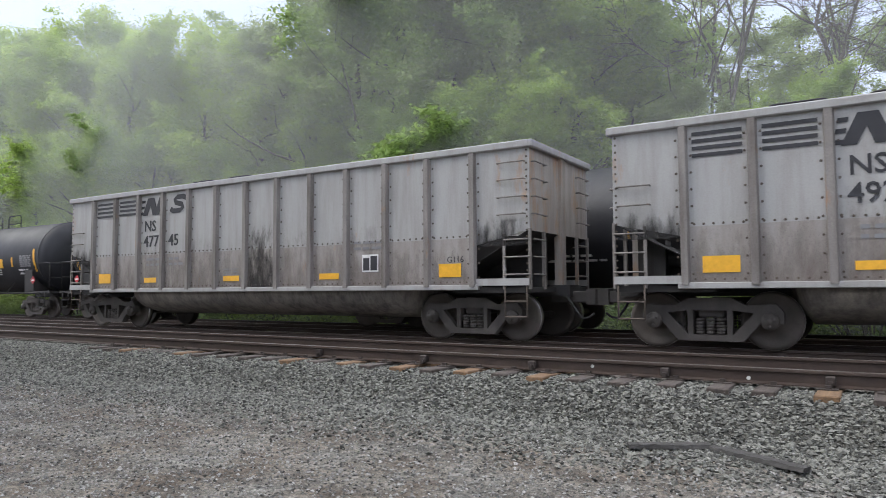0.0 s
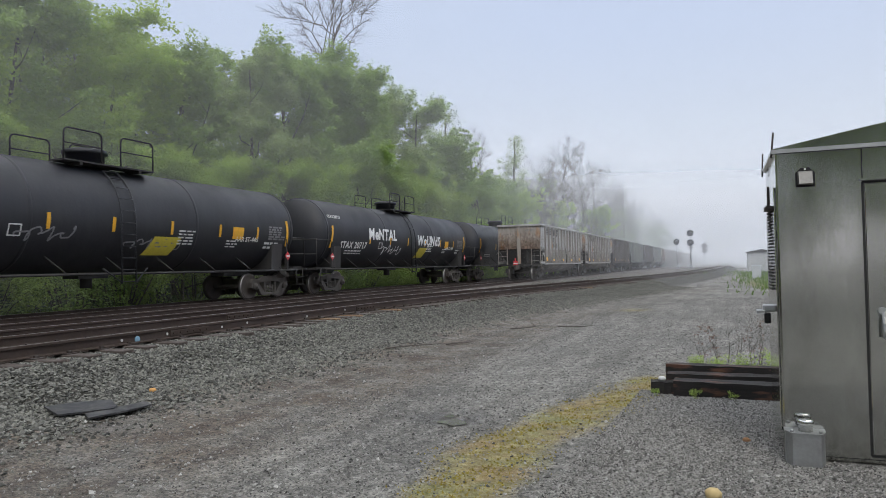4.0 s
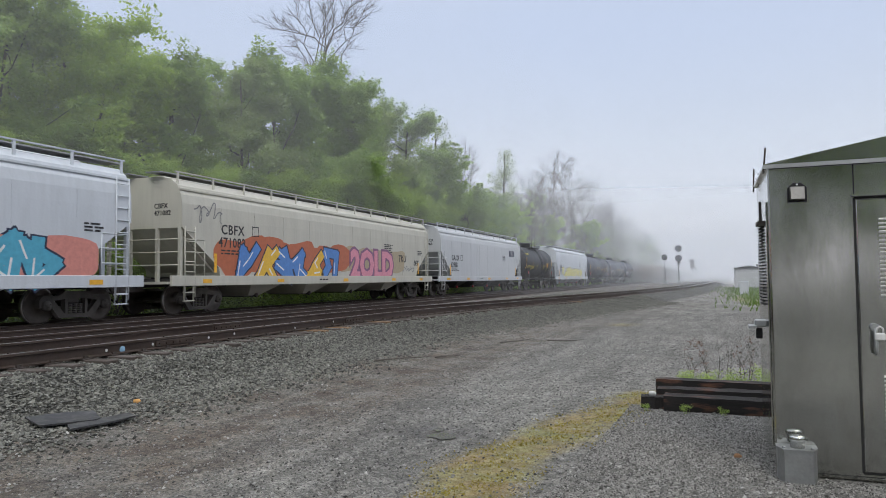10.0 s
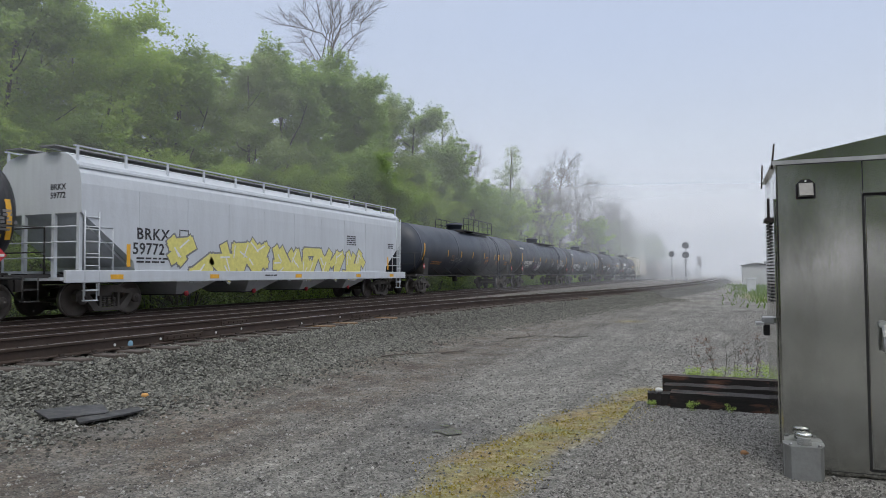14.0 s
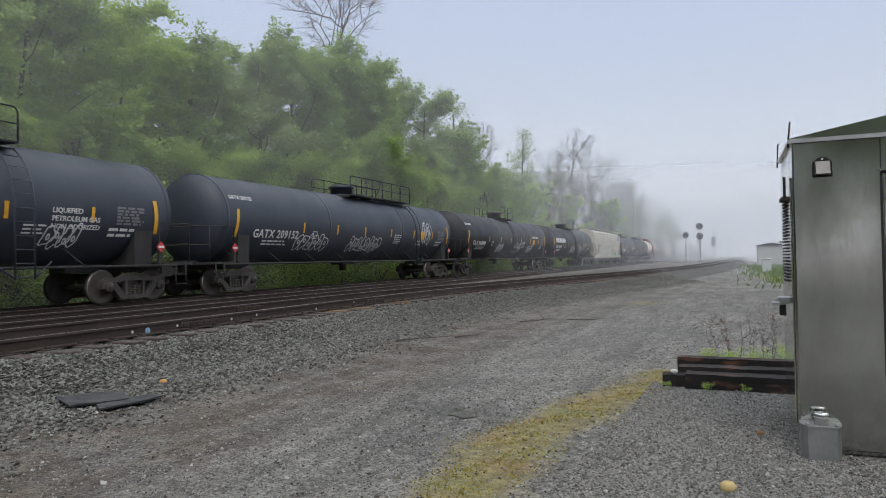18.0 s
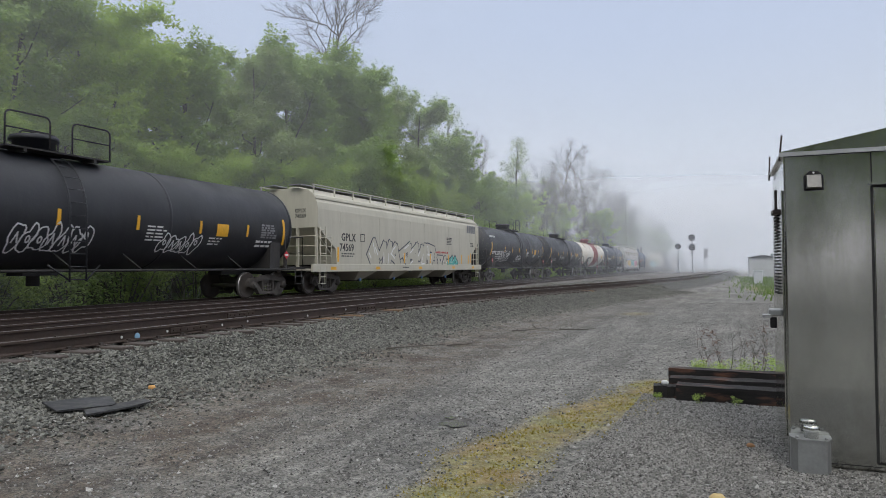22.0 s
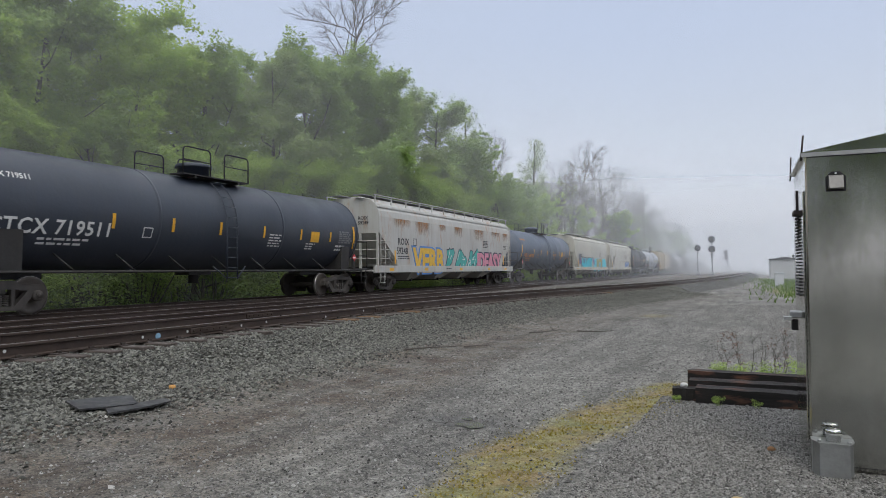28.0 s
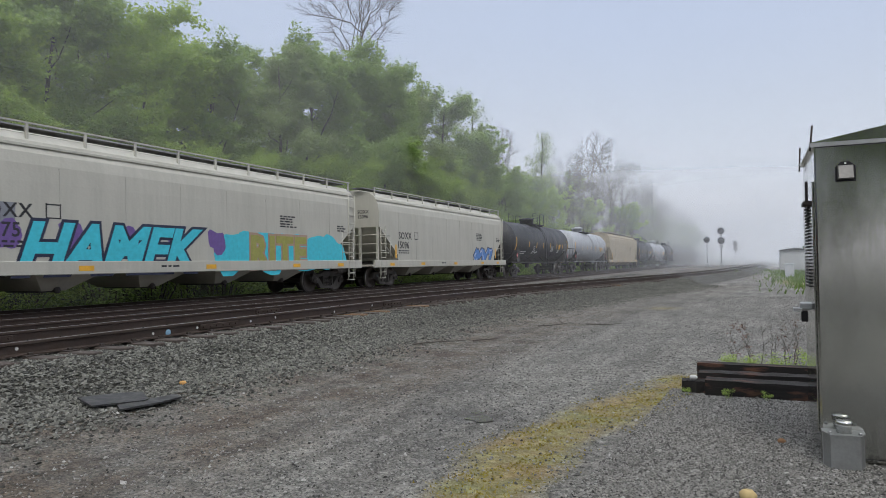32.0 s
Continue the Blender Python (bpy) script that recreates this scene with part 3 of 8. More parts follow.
def rail_form(path):
    """The rail's section swept along points of its head's middle."""
    sec = [(-0.072, -0.170), (-0.072, -0.158), (-0.012, -0.142), (-0.010, -0.045), (-0.036, -0.034), (-0.036, -0.006), (-0.028, 0.0)]
    sec = sec + [(-x, z) for x, z in reversed(sec)]
    return Form().loft([[(p[0] + x, p[1], p[2] + z) for x, z in sec] for p in path])


def track(name, label, centre, top, ys, curve, ties=(0, 0)):
    t = tagged(thing(name, label, "railway track"), kind="structure")
    for side in (-1, 1):
        path = [(centre + side * GAUGE + (float(bend(y)) if curve else 0.0), y, top) for y in ys]
        part("rail", rail_form(path), MAT_RAIL, t)
        shine = Form().loft([[(p[0] + x, p[1], p[2] + 0.0015) for x in (-0.022, 0.022)] + [(p[0] + x, p[1], p[2] - 0.004) for x in (0.022, -0.022)] for p in path])
        part("rail_head", shine, MAT_RAILHEAD, t, "polished running surface of the rail")
    tie = Form().box(-1.32, 1.32, -0.115, 0.115, -0.36, -0.182, 0.012)
    me, me2 = tie.mesh("tie", MAT_TIE), tie.mesh("tie", MAT_TIE_ORANGE)
    plate = Form()
    for s in (-GAUGE, GAUGE):
        plate.box(s - 0.17, s + 0.17, -0.09, 0.09, -0.182, -0.168)
        for dx in (-0.11, 0.11):
            plate.box(s + dx - 0.02, s + dx + 0.02, -0.03, 0.03, -0.168, -0.135)
    plates = plate.mesh("tie_plate", MAT_IRON)
    rng = random.Random(5)
    y = ties[0]
    while y < ties[1]:
        x = centre + (float(bend(y)) if curve else 0.0) + rng.uniform(-0.06, 0.06)
        m = pose(x, y + rng.uniform(-0.03, 0.03), top, 0, 0, rng.uniform(-1.5, 1.5))
        part("tie", me2 if rng.random() < (0.40 if y < -2 else 0.10) else me, None, t, at=m)
        part("tie_plate", plates, None, t, at=pose(x, y, top))
        y += 0.52
    return t


def make_tracks():
    near = [*np.arange(-70, 16, 8.0), *np.arange(16, 130, 3.0), *np.arange(130, 420, 20.0)]
    straight = [*np.arange(-90, 500, 20.0)]
    t = track("track_near", "empty rusty near track bending away on oily ballast", NEAR_X, NEAR_Z, near, True, (-13, 40))
    track("track_middle", "straight middle track under the coal train", MID_X, MID_Z, straight, False, (2, 38))
    track("track_far", "straight far track under the tank car train", FAR_X, FAR_Z, straight, False, (4, 30))
    # rail anchors and white tags on the near rail, joint bars
    anchor = Form().box(-0.03, 0.06, -0.05, 0.05, -0.15, -0.05, 0.01).box(0.0, 0.09, -0.02, 0.02, -0.16, -0.10)
    am = anchor.mesh("rail_anchor", MAT_IRON)
    tag = Form().lathe([(0.0, 0.022), (0.008, 0.022)], "x", 8).mesh("rail_tag", MAT_WHITE_TAG)
    rng = random.Random(8)
    x = NEAR_X + GAUGE
    for y in (-3.9, -2.2, -0.5, -5.6, -7.6):
        part("rail_anchor", am, None, t, at=pose(x + 0.03, y, NEAR_Z))
    for y in (-3.1, -1.3, 0.4, 1.45, 2.3, 3.2, 4.4, 5.6, 7.7, 8.6, 9.4, 9.9, 10.6, 12.6, 14.2):
        part("rail_tag", tag, None, t, at=pose(x + 0.014, y, NEAR_Z - 0.07 - rng.uniform(0, 0.05)))
    bar = Form().box(0.012, 0.04, -0.45, 0.45, -0.14, -0.045, 0.01)
    for k in range(6):
        bar.lathe([(0.04, 0.018), (0.058, 0.018)], "x", 6, (0, -0.38 + 0.152 * k, -0.09))
    bm_ = bar.mesh("joint_bar", MAT_RAIL)
    for side, ys in ((1, (9.1, 15.2)), (-1, (6.1, 12.3))):
        for y in ys:
            part("joint_bar", bm_, None, t, at=pose(NEAR_X + side * GAUGE, y, NEAR_Z))


make_tracks()


def scatter_stones(name, count, region, size, material, label, seed, lift=0.3):
    """Loose stones as one heap of small crooked solids, laid on the ground sheet."""
    rng = np.random.default_rng(seed)
    x, y = region(rng, count)
    z = ground_z(x, y)
    n = len(x)
    s = rng.uniform(size[0], size[1], n) * rng.choice([0.8, 1.0, 1.25], n)
    base = np.array([(1, 0, 0), (-1, 0, 0), (0, 1, 0), (0, -1, 0), (0, 0, 0.7), (0, 0, -0.7)], float)
    tri = np.array([(0, 2, 4), (2, 1, 4), (1, 3, 4), (3, 0, 4), (2, 0, 5), (1, 2, 5), (3, 1, 5), (0, 3, 5)])
    v = base[None] * rng.uniform(0.6, 1.15, (n, 6, 1)) + rng.normal(0, 0.13, (n, 6, 3))
    a = rng.uniform(0, 6.283, n)
    tilt = rng.uniform(-0.6, 0.6, n)
    c, sn = np.cos(a)[:, None], np.sin(a)[:, None]
    vx, vy, vz = v[..., 0] * c - v[..., 1] * sn, v[..., 0] * sn + v[..., 1] * c, v[..., 2]
    ct, st = np.cos(tilt)[:, None], np.sin(tilt)[:, None]
    vx, vz = vx * ct - vz * st, vx * st + vz * ct
    v = np.stack([vx, vy, vz], -1) * s[:, None, None] + np.stack([x, y, z + s * lift], -1)[:, None]
    f = (tri[None] + (np.arange(n) * 6)[:, None, None]).reshape(-1, 3)
    me = raw_mesh(name, v.reshape(-1, 3), f, material)
    return tagged(new(name, me), label, "stones", kind="stuff")


def shoulder(rng, n):
    y = np.concatenate([rng.uniform(-24, 14, n * 3 // 4), rng.uniform(14, 44, n - n * 3 // 4)])
    u = rng.choice([0, 0, 0, 1], n)
    x = np.where(u == 0, rng.uniform(-8.42, -6.75, n), -6.75 + np.abs(rng.normal(0, 0.5, n)))
    return x + bend(y), y


def between(rng, n):
    y = rng.uniform(-9, 60, n)
    return rng.choice([0, 1], n) * -3.8 + rng.uniform(-11.3, -9.9, n) + 0.25 * bend(y), y


PUDDLE = (-2.62, 6.60)


def lot(rng, n):
    y = 2.4 + 30 * rng.random(n) ** 1.7
    x = rng.uniform(-7.2, 2.5, n) + bend(y)
    keep = rng.random(n) < np.clip(1.15 - moss_at(x, y), 0, 1) * (1 - 0.6 * smooth_step(-3.0, -5.0, x - bend(y)))
    keep &= np.hypot((x - PUDDLE[0]) / 0.26, (y - PUDDLE[1]) / 0.2) > 1
    return x[keep], y[keep]


def lot_behind(rng, n):
    return rng.uniform(-7.0, -2.2, n), rng.uniform(-18, 2.6, n)


def grey_heap(rng, n):
    y = rng.uniform(3.0, 9.0, n)
    x = -1.15 + (y - 6) * 0.05 + rng.random(n) * np.where(y < 6.1, 3.2, 1.55)
    return x, y

scatter_stones("ballast", 175000, shoulder, (0.016, 0.032), MAT_BALLAST, "loose grey crushed ballast stones on the track shoulder", 11)
scatter_stones("track_ballast", 12000, between, (0.02, 0.04), MAT_BALLAST, "dark dusty ballast stones between the tracks", 12)
scatter_stones("lot_gravel", 95000, lot, (0.005, 0.015), MAT_PEBBLE, "small loose grey gravel scattered over the lot", 13)
scatter_stones("lot_stones", 7000, lot, (0.010, 0.023), MAT_LIGHT_STONE, "larger pale stones lying about the lot", 15)
scatter_stones("lot_gravel", 45000, lot_behind, (0.007, 0.020), MAT_PEBBLE, "small loose brown-grey gravel beside the ballast", 16)
scatter_stones("fresh_gravel", 75000, grey_heap, (0.005, 0.0115), MAT_PEBBLE, "clean grey gravel spread before the steel cabinet", 14)

# ---- the wood along the line ----
LEAF_DARK = leaf_mat("leaves_dark", (0.16, 0.25, 0.07), (0.36, 0.49, 0.15), 0.55)
LEAF_BRIGHT = leaf_mat("leaves_bright", (0.21, 0.33, 0.06), (0.46, 0.59, 0.15), 0.55)
LEAF_PALE = leaf_mat("leaves_pale", (0.18, 0.25, 0.09), (0.36, 0.44, 0.19), 0.55)
BARK = bark_mat("grey_bark", (0.045, 0.04, 0.035), (0.17, 0.15, 0.13))
BARK_VINE = bark_mat("vine_bark", (0.05, 0.05, 0.03), (0.16, 0.15, 0.09))


def limb(form, rng, start, way, length, r, levels, tips, wander=0.28, up=0.10):
    """A crooked tapering limb with side limbs; gathers the places of its leaf clumps."""
    n = 5
    pts, p, d = [Vector(start)], Vector(start), Vector(way).normalized()
    for i in range(n):
        d = (d + Vector((rng.uniform(-1, 1), rng.uniform(-1, 1), rng.uniform(-1, 1))) * wander + Vector((0, 0, up))).normalized()
        p = p + d * (length / n)
        pts.append(p.copy())
    rs = [max(0.006, r * (1 - 0.8 * i / n)) for i in range(n + 1)]
    form.tube(pts, rs, 6 if r > 0.06 else 4, True, False)
    tips.append((pts[-1], d.copy(), length))
    if levels > 0:
        for k in range(rng.randint(2, 4)):
            i = rng.randint(1, n)
            side = Vector((rng.uniform(-1, 1), rng.uniform(-1, 1), rng.uniform(-0.15, 0.8)))
            limb(form, rng, pts[i], d * 0.5 + side, length * rng.uniform(0.42, 0.68), rs[i] * 0.62, levels - 1, tips, wander, up)
    else:
        tips.append((pts[3], d.copy(), length * 0.8))


def leaf_cloud(centres, radii, count, size, seed):
    """Leaves as small folded blades in clumps round the given centres."""
    rng = np.random.default_rng(seed)
    c, r = np.array(centres, float), np.array(radii, float)
    w = r ** 2
    k = rng.choice(len(c), count, p=w / w.sum())
    d = rng.normal(0, 1, (count, 3))
    d /= np.linalg.norm(d, axis=1, keepdims=True)
    rad = r[k] * (0.35 + 0.75 * rng.random(count) ** 0.6)
    p = c[k] + d * rad[:, None] * np.array([1.0, 1.0, 0.88])
    n = d * 0.5 + rng.normal(0, 0.55, (count, 3)) + np.array([0, 0, 1.05])
    n /= np.linalg.norm(n, axis=1, keepdims=True)
    t = np.cross(n, rng.normal(0, 1, (count, 3)))
    t /= np.linalg.norm(t, axis=1, keepdims=True) + 1e-9
    b = np.cross(n, t)
    s = (size * rng.uniform(0.6, 1.35, count))[:, None]
    v = np.stack([p - t * s * 0.62, p + b * s * 0.36 - n * s * 0.08, p + t * s * 0.62, p - b * s * 0.36 - n * s * 0.08], 1)
    f = np.arange(count * 4).reshape(-1, 4)
    return v.reshape(-1, 3), f


def leaf_sprays(tips, count, size, seed, droop=0.25):
    """Foliage as many ragged, flattened sprays of small leaves along the twigs, thick in the middle and thin at the rims."""
    rng = np.random.default_rng(seed)
    p0 = np.array([tuple(p) for p, d, l in tips])
    d0 = np.array([tuple(d) for p, d, l in tips])
    m = len(p0) * 4
    k = np.repeat(np.arange(len(p0)), 4)
    way = d0[k] + rng.normal(0, 0.75, (m, 3)) - np.array([0, 0, droop])
    way /= np.linalg.norm(way, axis=1, keepdims=True)
    long = rng.uniform(0.35, 1.0, m)
    mid = p0[k] + way * (long * 0.55)[:, None] + rng.normal(0, 0.22, (m, 3))
    w = long ** 1.6 * rng.uniform(0.4, 1.3, m)
    j = rng.choice(m, count, p=w / w.sum())
    along = rng.normal(0, 0.36, count) * long[j]
    off = rng.normal(0, 1, (count, 3)) * (long[j] * rng.uniform(0.14, 0.26, m)[j])[:, None] * np.array([1.15, 1.15, 0.62])
    p = mid[j] + way[j] * along[:, None] + off
    p[:, 2] -= 0.30 * along ** 2
    n = rng.normal(0, 0.55, (count, 3)) + way[j] * 0.35 + np.array([0, 0, 0.95])
    n /= np.linalg.norm(n, axis=1, keepdims=True)
    t = np.cross(n, rng.normal(0, 1, (count, 3)))
    t /= np.linalg.norm(t, axis=1, keepdims=True) + 1e-9
    b = np.cross(n, t)
    s = (size * rng.uniform(0.55, 1.45, count))[:, None]
    v = np.stack([p - t * s * 0.62, p + b * s * 0.38 - n * s * 0.10, p + t * s * 0.62, p - b * s * 0.38 - n * s * 0.10], 1)
    return v.reshape(-1, 3), np.arange(count * 4).reshape(-1, 4)


def grow(seed, height, spread, leaves, size, mat, bare=False, low=0.12):
    """The trunk and the crown of one tree, as two meshes."""
    rng = random.Random(seed)
    form, tips = Form(), []
    lean = Vector((rng.uniform(-0.08, 0.08), rng.uniform(-0.08, 0.08), 1))
    pts, p = [], Vector((0, 0, -0.6))
    steps = 9
    for i in range(steps + 1):
        pts.append(p.copy())
        p = p + Vector((lean.x + rng.uniform(-0.07, 0.07), lean.y + rng.uniform(-0.07, 0.07), 1)) * ((height * 0.93 + 0.6) / steps)
    r0 = height * rng.uniform(0.011, 0.015)
    rs = [r0 * (1 - 0.9 * i / steps) + 0.02 for i in range(steps + 1)]
    rs[0] *= 1.4
    form.tube(pts, rs, 8, True, False)
    count = 13 if not bare else 11
    for k in range(count):
        f = (low) + (0.97 - (low)) * (k + rng.random()) / count
        i = f * steps
        at = pts[int(i)].lerp(pts[min(int(i) + 1, steps)], i - int(i))
        a = k * 2.4 + rng.uniform(-0.5, 0.5)
        prof = math.sin(math.pi * min(1.0, 0.22 + 0.74 * f)) ** 0.7
        reach = spread * prof * rng.uniform(0.75, 1.15)
        limb(form, rng, at, (math.cos(a), math.sin(a), rng.uniform(0.15, 0.6) if not bare else rng.uniform(0.5, 1.1)), max(reach, 1.0), rs[int(i)] * (0.36 if bare else 0.55), 2, tips,
             0.28 if not bare else 0.22, 0.10 if not bare else 0.16)
    trunk = form.mesh("trunk", BARK)
    if bare:
        return trunk, None
    v, fc = leaf_sprays(tips, leaves, size, seed)
    return trunk, raw_mesh("crown", v, fc, mat)


def bare_tree(seed, height, reach, limbs, deep=0.30):
    """A leafless tree: limbs that rise from the upper trunk and arch out to a rounded crown, each feathering into fine twigs."""
    rng = random.Random(seed)
    form = Form()
    centre = Vector((rng.uniform(-0.4, 0.4), rng.uniform(-0.4, 0.4), height * (1 - deep * 0.5)))
    half = height * deep * 0.5

    def shoot(p, q, bow, r0, r1, n):
        """A bent bar from p to q that bulges by bow; gives back its points."""
        mid = p.lerp(q, 0.5) + bow
        pts = []
        for i in range(n + 1):
            t = i / n
            a = p.lerp(mid, t).lerp(mid.lerp(q, t), t)
            pts.append(a + Vector((rng.uniform(-1, 1), rng.uniform(-1, 1), rng.uniform(-1, 1))) * (0.05 * (q - p).length * (0 < i < n)))
        form.tube(pts, [r0 + (r1 - r0) * i / n for i in range(n + 1)], 6 if r0 > 0.05 else 4 if r0 > 0.02 else 3, True, False)
        return pts

    def spread(k):
        return Vector((rng.uniform(-1, 1), rng.uniform(-1, 1), rng.uniform(-0.35, 0.9))) * k
    r0 = height * 0.0062
    top = Vector((centre.x * 0.5, centre.y * 0.5, height * (1 - deep * 0.55)))
    trunk = shoot(Vector((0, 0, -0.6)), top, Vector((rng.uniform(-0.5, 0.5), rng.uniform(-0.5, 0.5), 0)), r0 * 1.25, r0 * 0.5, 8)
    for k in range(limbs):
        a = 2.4 * k + rng.uniform(-0.4, 0.4)
        up = rng.uniform(-0.1, 1.0)
        flat = math.sqrt(max(0.05, 1 - up * up)) * rng.uniform(0.75, 1.05)
        end = centre + Vector((math.cos(a) * flat * reach, math.sin(a) * flat * reach, up * half))
        start = trunk[8 - k % 4]
        main = shoot(start, end, Vector((0, 0, 0.16 * (end - start).length)), r0 * 0.36, 0.014, 7)
        for i in range(1, 8):
            out = (main[i] - centre).normalized()
            for j in range(2 if i > 2 else 1):
                q = main[i] + (out * 0.5 + (main[i] - main[i - 1]).normalized() * 0.4 + spread(0.7)).normalized() * rng.uniform(0.28, 0.5) * reach
                twig = shoot(main[i], q, Vector((0, 0, 0.10)), 0.018, 0.008, 4)
                for m in range(1, 5):
                    for w in range(3):
                        d = ((q - main[i]).normalized() * 0.5 + spread(0.8)).normalized()
                        shoot(twig[m], twig[m] + d * rng.uniform(0.10, 0.26) * reach, Vector((0, 0, 0.04)), 0.008, 0.005, 2)
    return form.mesh("trunk", BARK)


WOOD = {}


def tree(kind, x, y, scale, turn, label, category="tree", group="wood along the railway"):
    trunk, crown = WOOD[kind]
    z = float(ground_z(x, y)) - 0.05
    ob = thing("tree" if category == "tree" else "shrub", label, category, pose(x, y, z, 0, 0, turn) @ Matrix.Diagonal((scale, scale, scale * 1.0, 1)), group)
    if trunk:
        part("trunk", trunk, None, ob)
    if crown:
        part("crown", crown, None, ob)
    return ob


SKYLINE = [(-60, 22), (-45, 19.5), (-33, 17.8), (-28, 15.5), (-24, 16.5), (-18, 17.5), (-12, 16.2), (-9, 14), (-7.5, 11.5), (-6, 10.0), (-3.5, 8.4), (2, 8.8), (6, 8.6), (10.5, 10.6), (15, 13.4), (20, 13.3), (24.5, 12.8), (32, 14.7), (39, 15.8), (47, 16.4),
           (52, 16.2), (54.5, 14.0), (57, 11.8), (62, 11.2), (70, 11.6), (82, 11.4), (96, 13), (112, 15), (136, 16.5), (175, 18), (215, 18), (285, 18), (380, 14), (460, 9)]


def skyline(y):
    """The height of the wood's edge above the lot."""
    return float(np.interp(y, [a for a, _ in SKYLINE], [b for _, b in SKYLINE]))


def make_wood():
    tall = {}
    for i, (h, s, n, size, mat) in enumerate(((16, 4.8, 72000, 0.150, LEAF_DARK), (17, 4.6, 70000, 0.145, LEAF_BRIGHT), (15, 5.2, 74000, 0.150, LEAF_DARK),
                                              (18, 4.8, 52000, 0.145, LEAF_PALE), (13, 5.0, 66000, 0.140, LEAF_BRIGHT))):
        WOOD["leafy", i] = grow(20 + i, h, s, n, size, mat)
        tall[i] = max(v.co.z for v in WOOD["leafy", i][1].vertices)
    WOOD["thin", 0] = grow(40, 17, 3.2, 7000, 0.13, LEAF_PALE, low=0.3)
    WOOD["thin", 1] = grow(41, 15, 2.8, 6000, 0.12, LEAF_PALE, low=0.35)
    WOOD["vine", 0] = grow(44, 16, 1.5, 7000, 0.12, LEAF_PALE, low=0.25)
    WOOD["bare", 0] = (bare_tree(53, 20, 3.2, 11, 0.36), None)
    WOOD["bare", 1] = (bare_tree(51, 17, 3.6, 10, 0.62), None)
    WOOD["bare", 2] = (bare_tree(52, 18, 3.2, 9, 0.52), None)
    rng = random.Random(77)
    for i, mat in enumerate((LEAF_BRIGHT, LEAF_DARK, LEAF_BRIGHT)):
        cs = [(rng.uniform(-1.6, 1.6), rng.uniform(-1.8, 1.8), rng.uniform(0.5, 3.0)) for _ in range(16)]
        v, f = leaf_cloud(cs, [rng.uniform(0.5, 1.0) for _ in cs], 9000, 0.10, 90 + i)
        stems = Form()
        for c in cs:
            stems.tube([(c[0] * 0.15, c[1] * 0.15, -0.3), (c[0] * 0.6, c[1] * 0.6, c[2] * 0.6), c], [0.03, 0.02, 0.008], 4, True, False)
        WOOD["shrub", i] = (stems.mesh("stems", BARK), raw_mesh("crown", v, f, mat))
    names = {0: "tall dark green broadleaf tree in the lineside wood", 1: "bright green spring tree in the lineside wood", 2: "broad dense dark green tree at the wood's edge",
             3: "tall pale green tree with loose spring foliage", 4: "bright yellow green bushy tree at the wood's edge"}

    def row(x0, dx, start, end, step, kinds, share):
        y = start
        while y < end:
            k = rng.choice(kinds)
            x = x0 + rng.uniform(-dx, dx)
            h = (skyline(y) - float(ground_z(x, y))) * share * rng.uniform(0.93, 1.04)
            if y > 88 and rng.random() < 0.55:
                tree(("bare", 1 + k % 2), x, y, h / 16.5, rng.uniform(0, 360), "nearly bare tree with fine grey branches")
            else:
                tree(("leafy", k), x, y, h / tall[k] * (1.0 if y < 88 else 0.85), rng.uniform(0, 360), names[k])
            y += rng.uniform(*step) * (1 if y < 70 else 1.4) * (0.75 if -8 < y < 12 else 1)
    row(-24.3, 1.2, -62, 450, (4.0, 5.6), (0, 1, 2, 3, 4, 4, 1, 2, 3), 1.0)
    row(-22.6, 0.7, -60, 150, (3.8, 6.0), (4, 1, 4, 2), 0.60)
    row(-31.0, 2.0, -62, 400, (5.0, 8.0), (0, 2, 3, 0, 3), 1.06)
    y = -50.0
    while y < 120:
        tree(("thin", rng.randint(0, 1)), -27.5 + rng.uniform(-3, 3), y, skyline(y) / 16.5 * rng.uniform(0.95, 1.08), rng.uniform(0, 360), "slender tree with sparse new leaves")
        y += rng.uniform(6, 10)
    for x, y, s, t, k in ((-26, 43.7, 1.13, 30, 0), (-26, 123.8, 1.15, 10, 0), (-26, 73, 0.9, 300, 1), (-26, 112, 1.0, 250, 1), (-25, -4.9, 0.92, 60, 1), (-25, -3.8, 0.98, 140, 2), (-24.6, -0.2, 0.80, 220, 2),
                          (-25, 1.8, 0.88, 20, 1), (-25, 7.1, 0.95, 100, 2), (-25.2, 9.6, 0.92, 160, 0), (-29, 4.5, 0.95, 200, 0), (-29, -1.5, 1.0, 280, 1), (-30, 11.5, 0.95, 330, 1), (-27, -8.5, 0.95, 45, 0), (-25, 101, 0.95, 60, 2), (-26, 136, 1.1, 200, 0), (-25, 148, 1.0, 120, 2), (-26, 160, 1.15, 300, 0), (-25, 176, 1.1, 20, 2), (-26, 190, 1.1, 90, 0), (-25, 205, 1.1, 180, 2)):
        tree(("bare", k), x, y, s, t, "nearly bare tree with fine grey branches")
    for x, y, s, t in ((-26, 65.4, 1.08, 80), (-26, 89.5, 1.2, 200), (-26, 96, 0.95, 30), (-26, 58.5, 0.9, 120)):
        tree(("vine", 0), x, y, s, t, "tall dead trunk wrapped in leafy vines")
    # Unseen trees added round the camera's back to darken what the cabinet mirrors.
    for x, y, k in ((-1.5, -17, 2), (1.5, -19, 3), (5, -16, 0), (9.5, -17, 2), (15, -19, 0), (21, -20, 3), (25, -13, 2), (27, -5, 0), (28, 4, 2), (28, 13, 0)):
        tree(("leafy", k), x, y, 0.62, y * 40, "unseen tree added behind the lot to darken the cabinet's reflection")
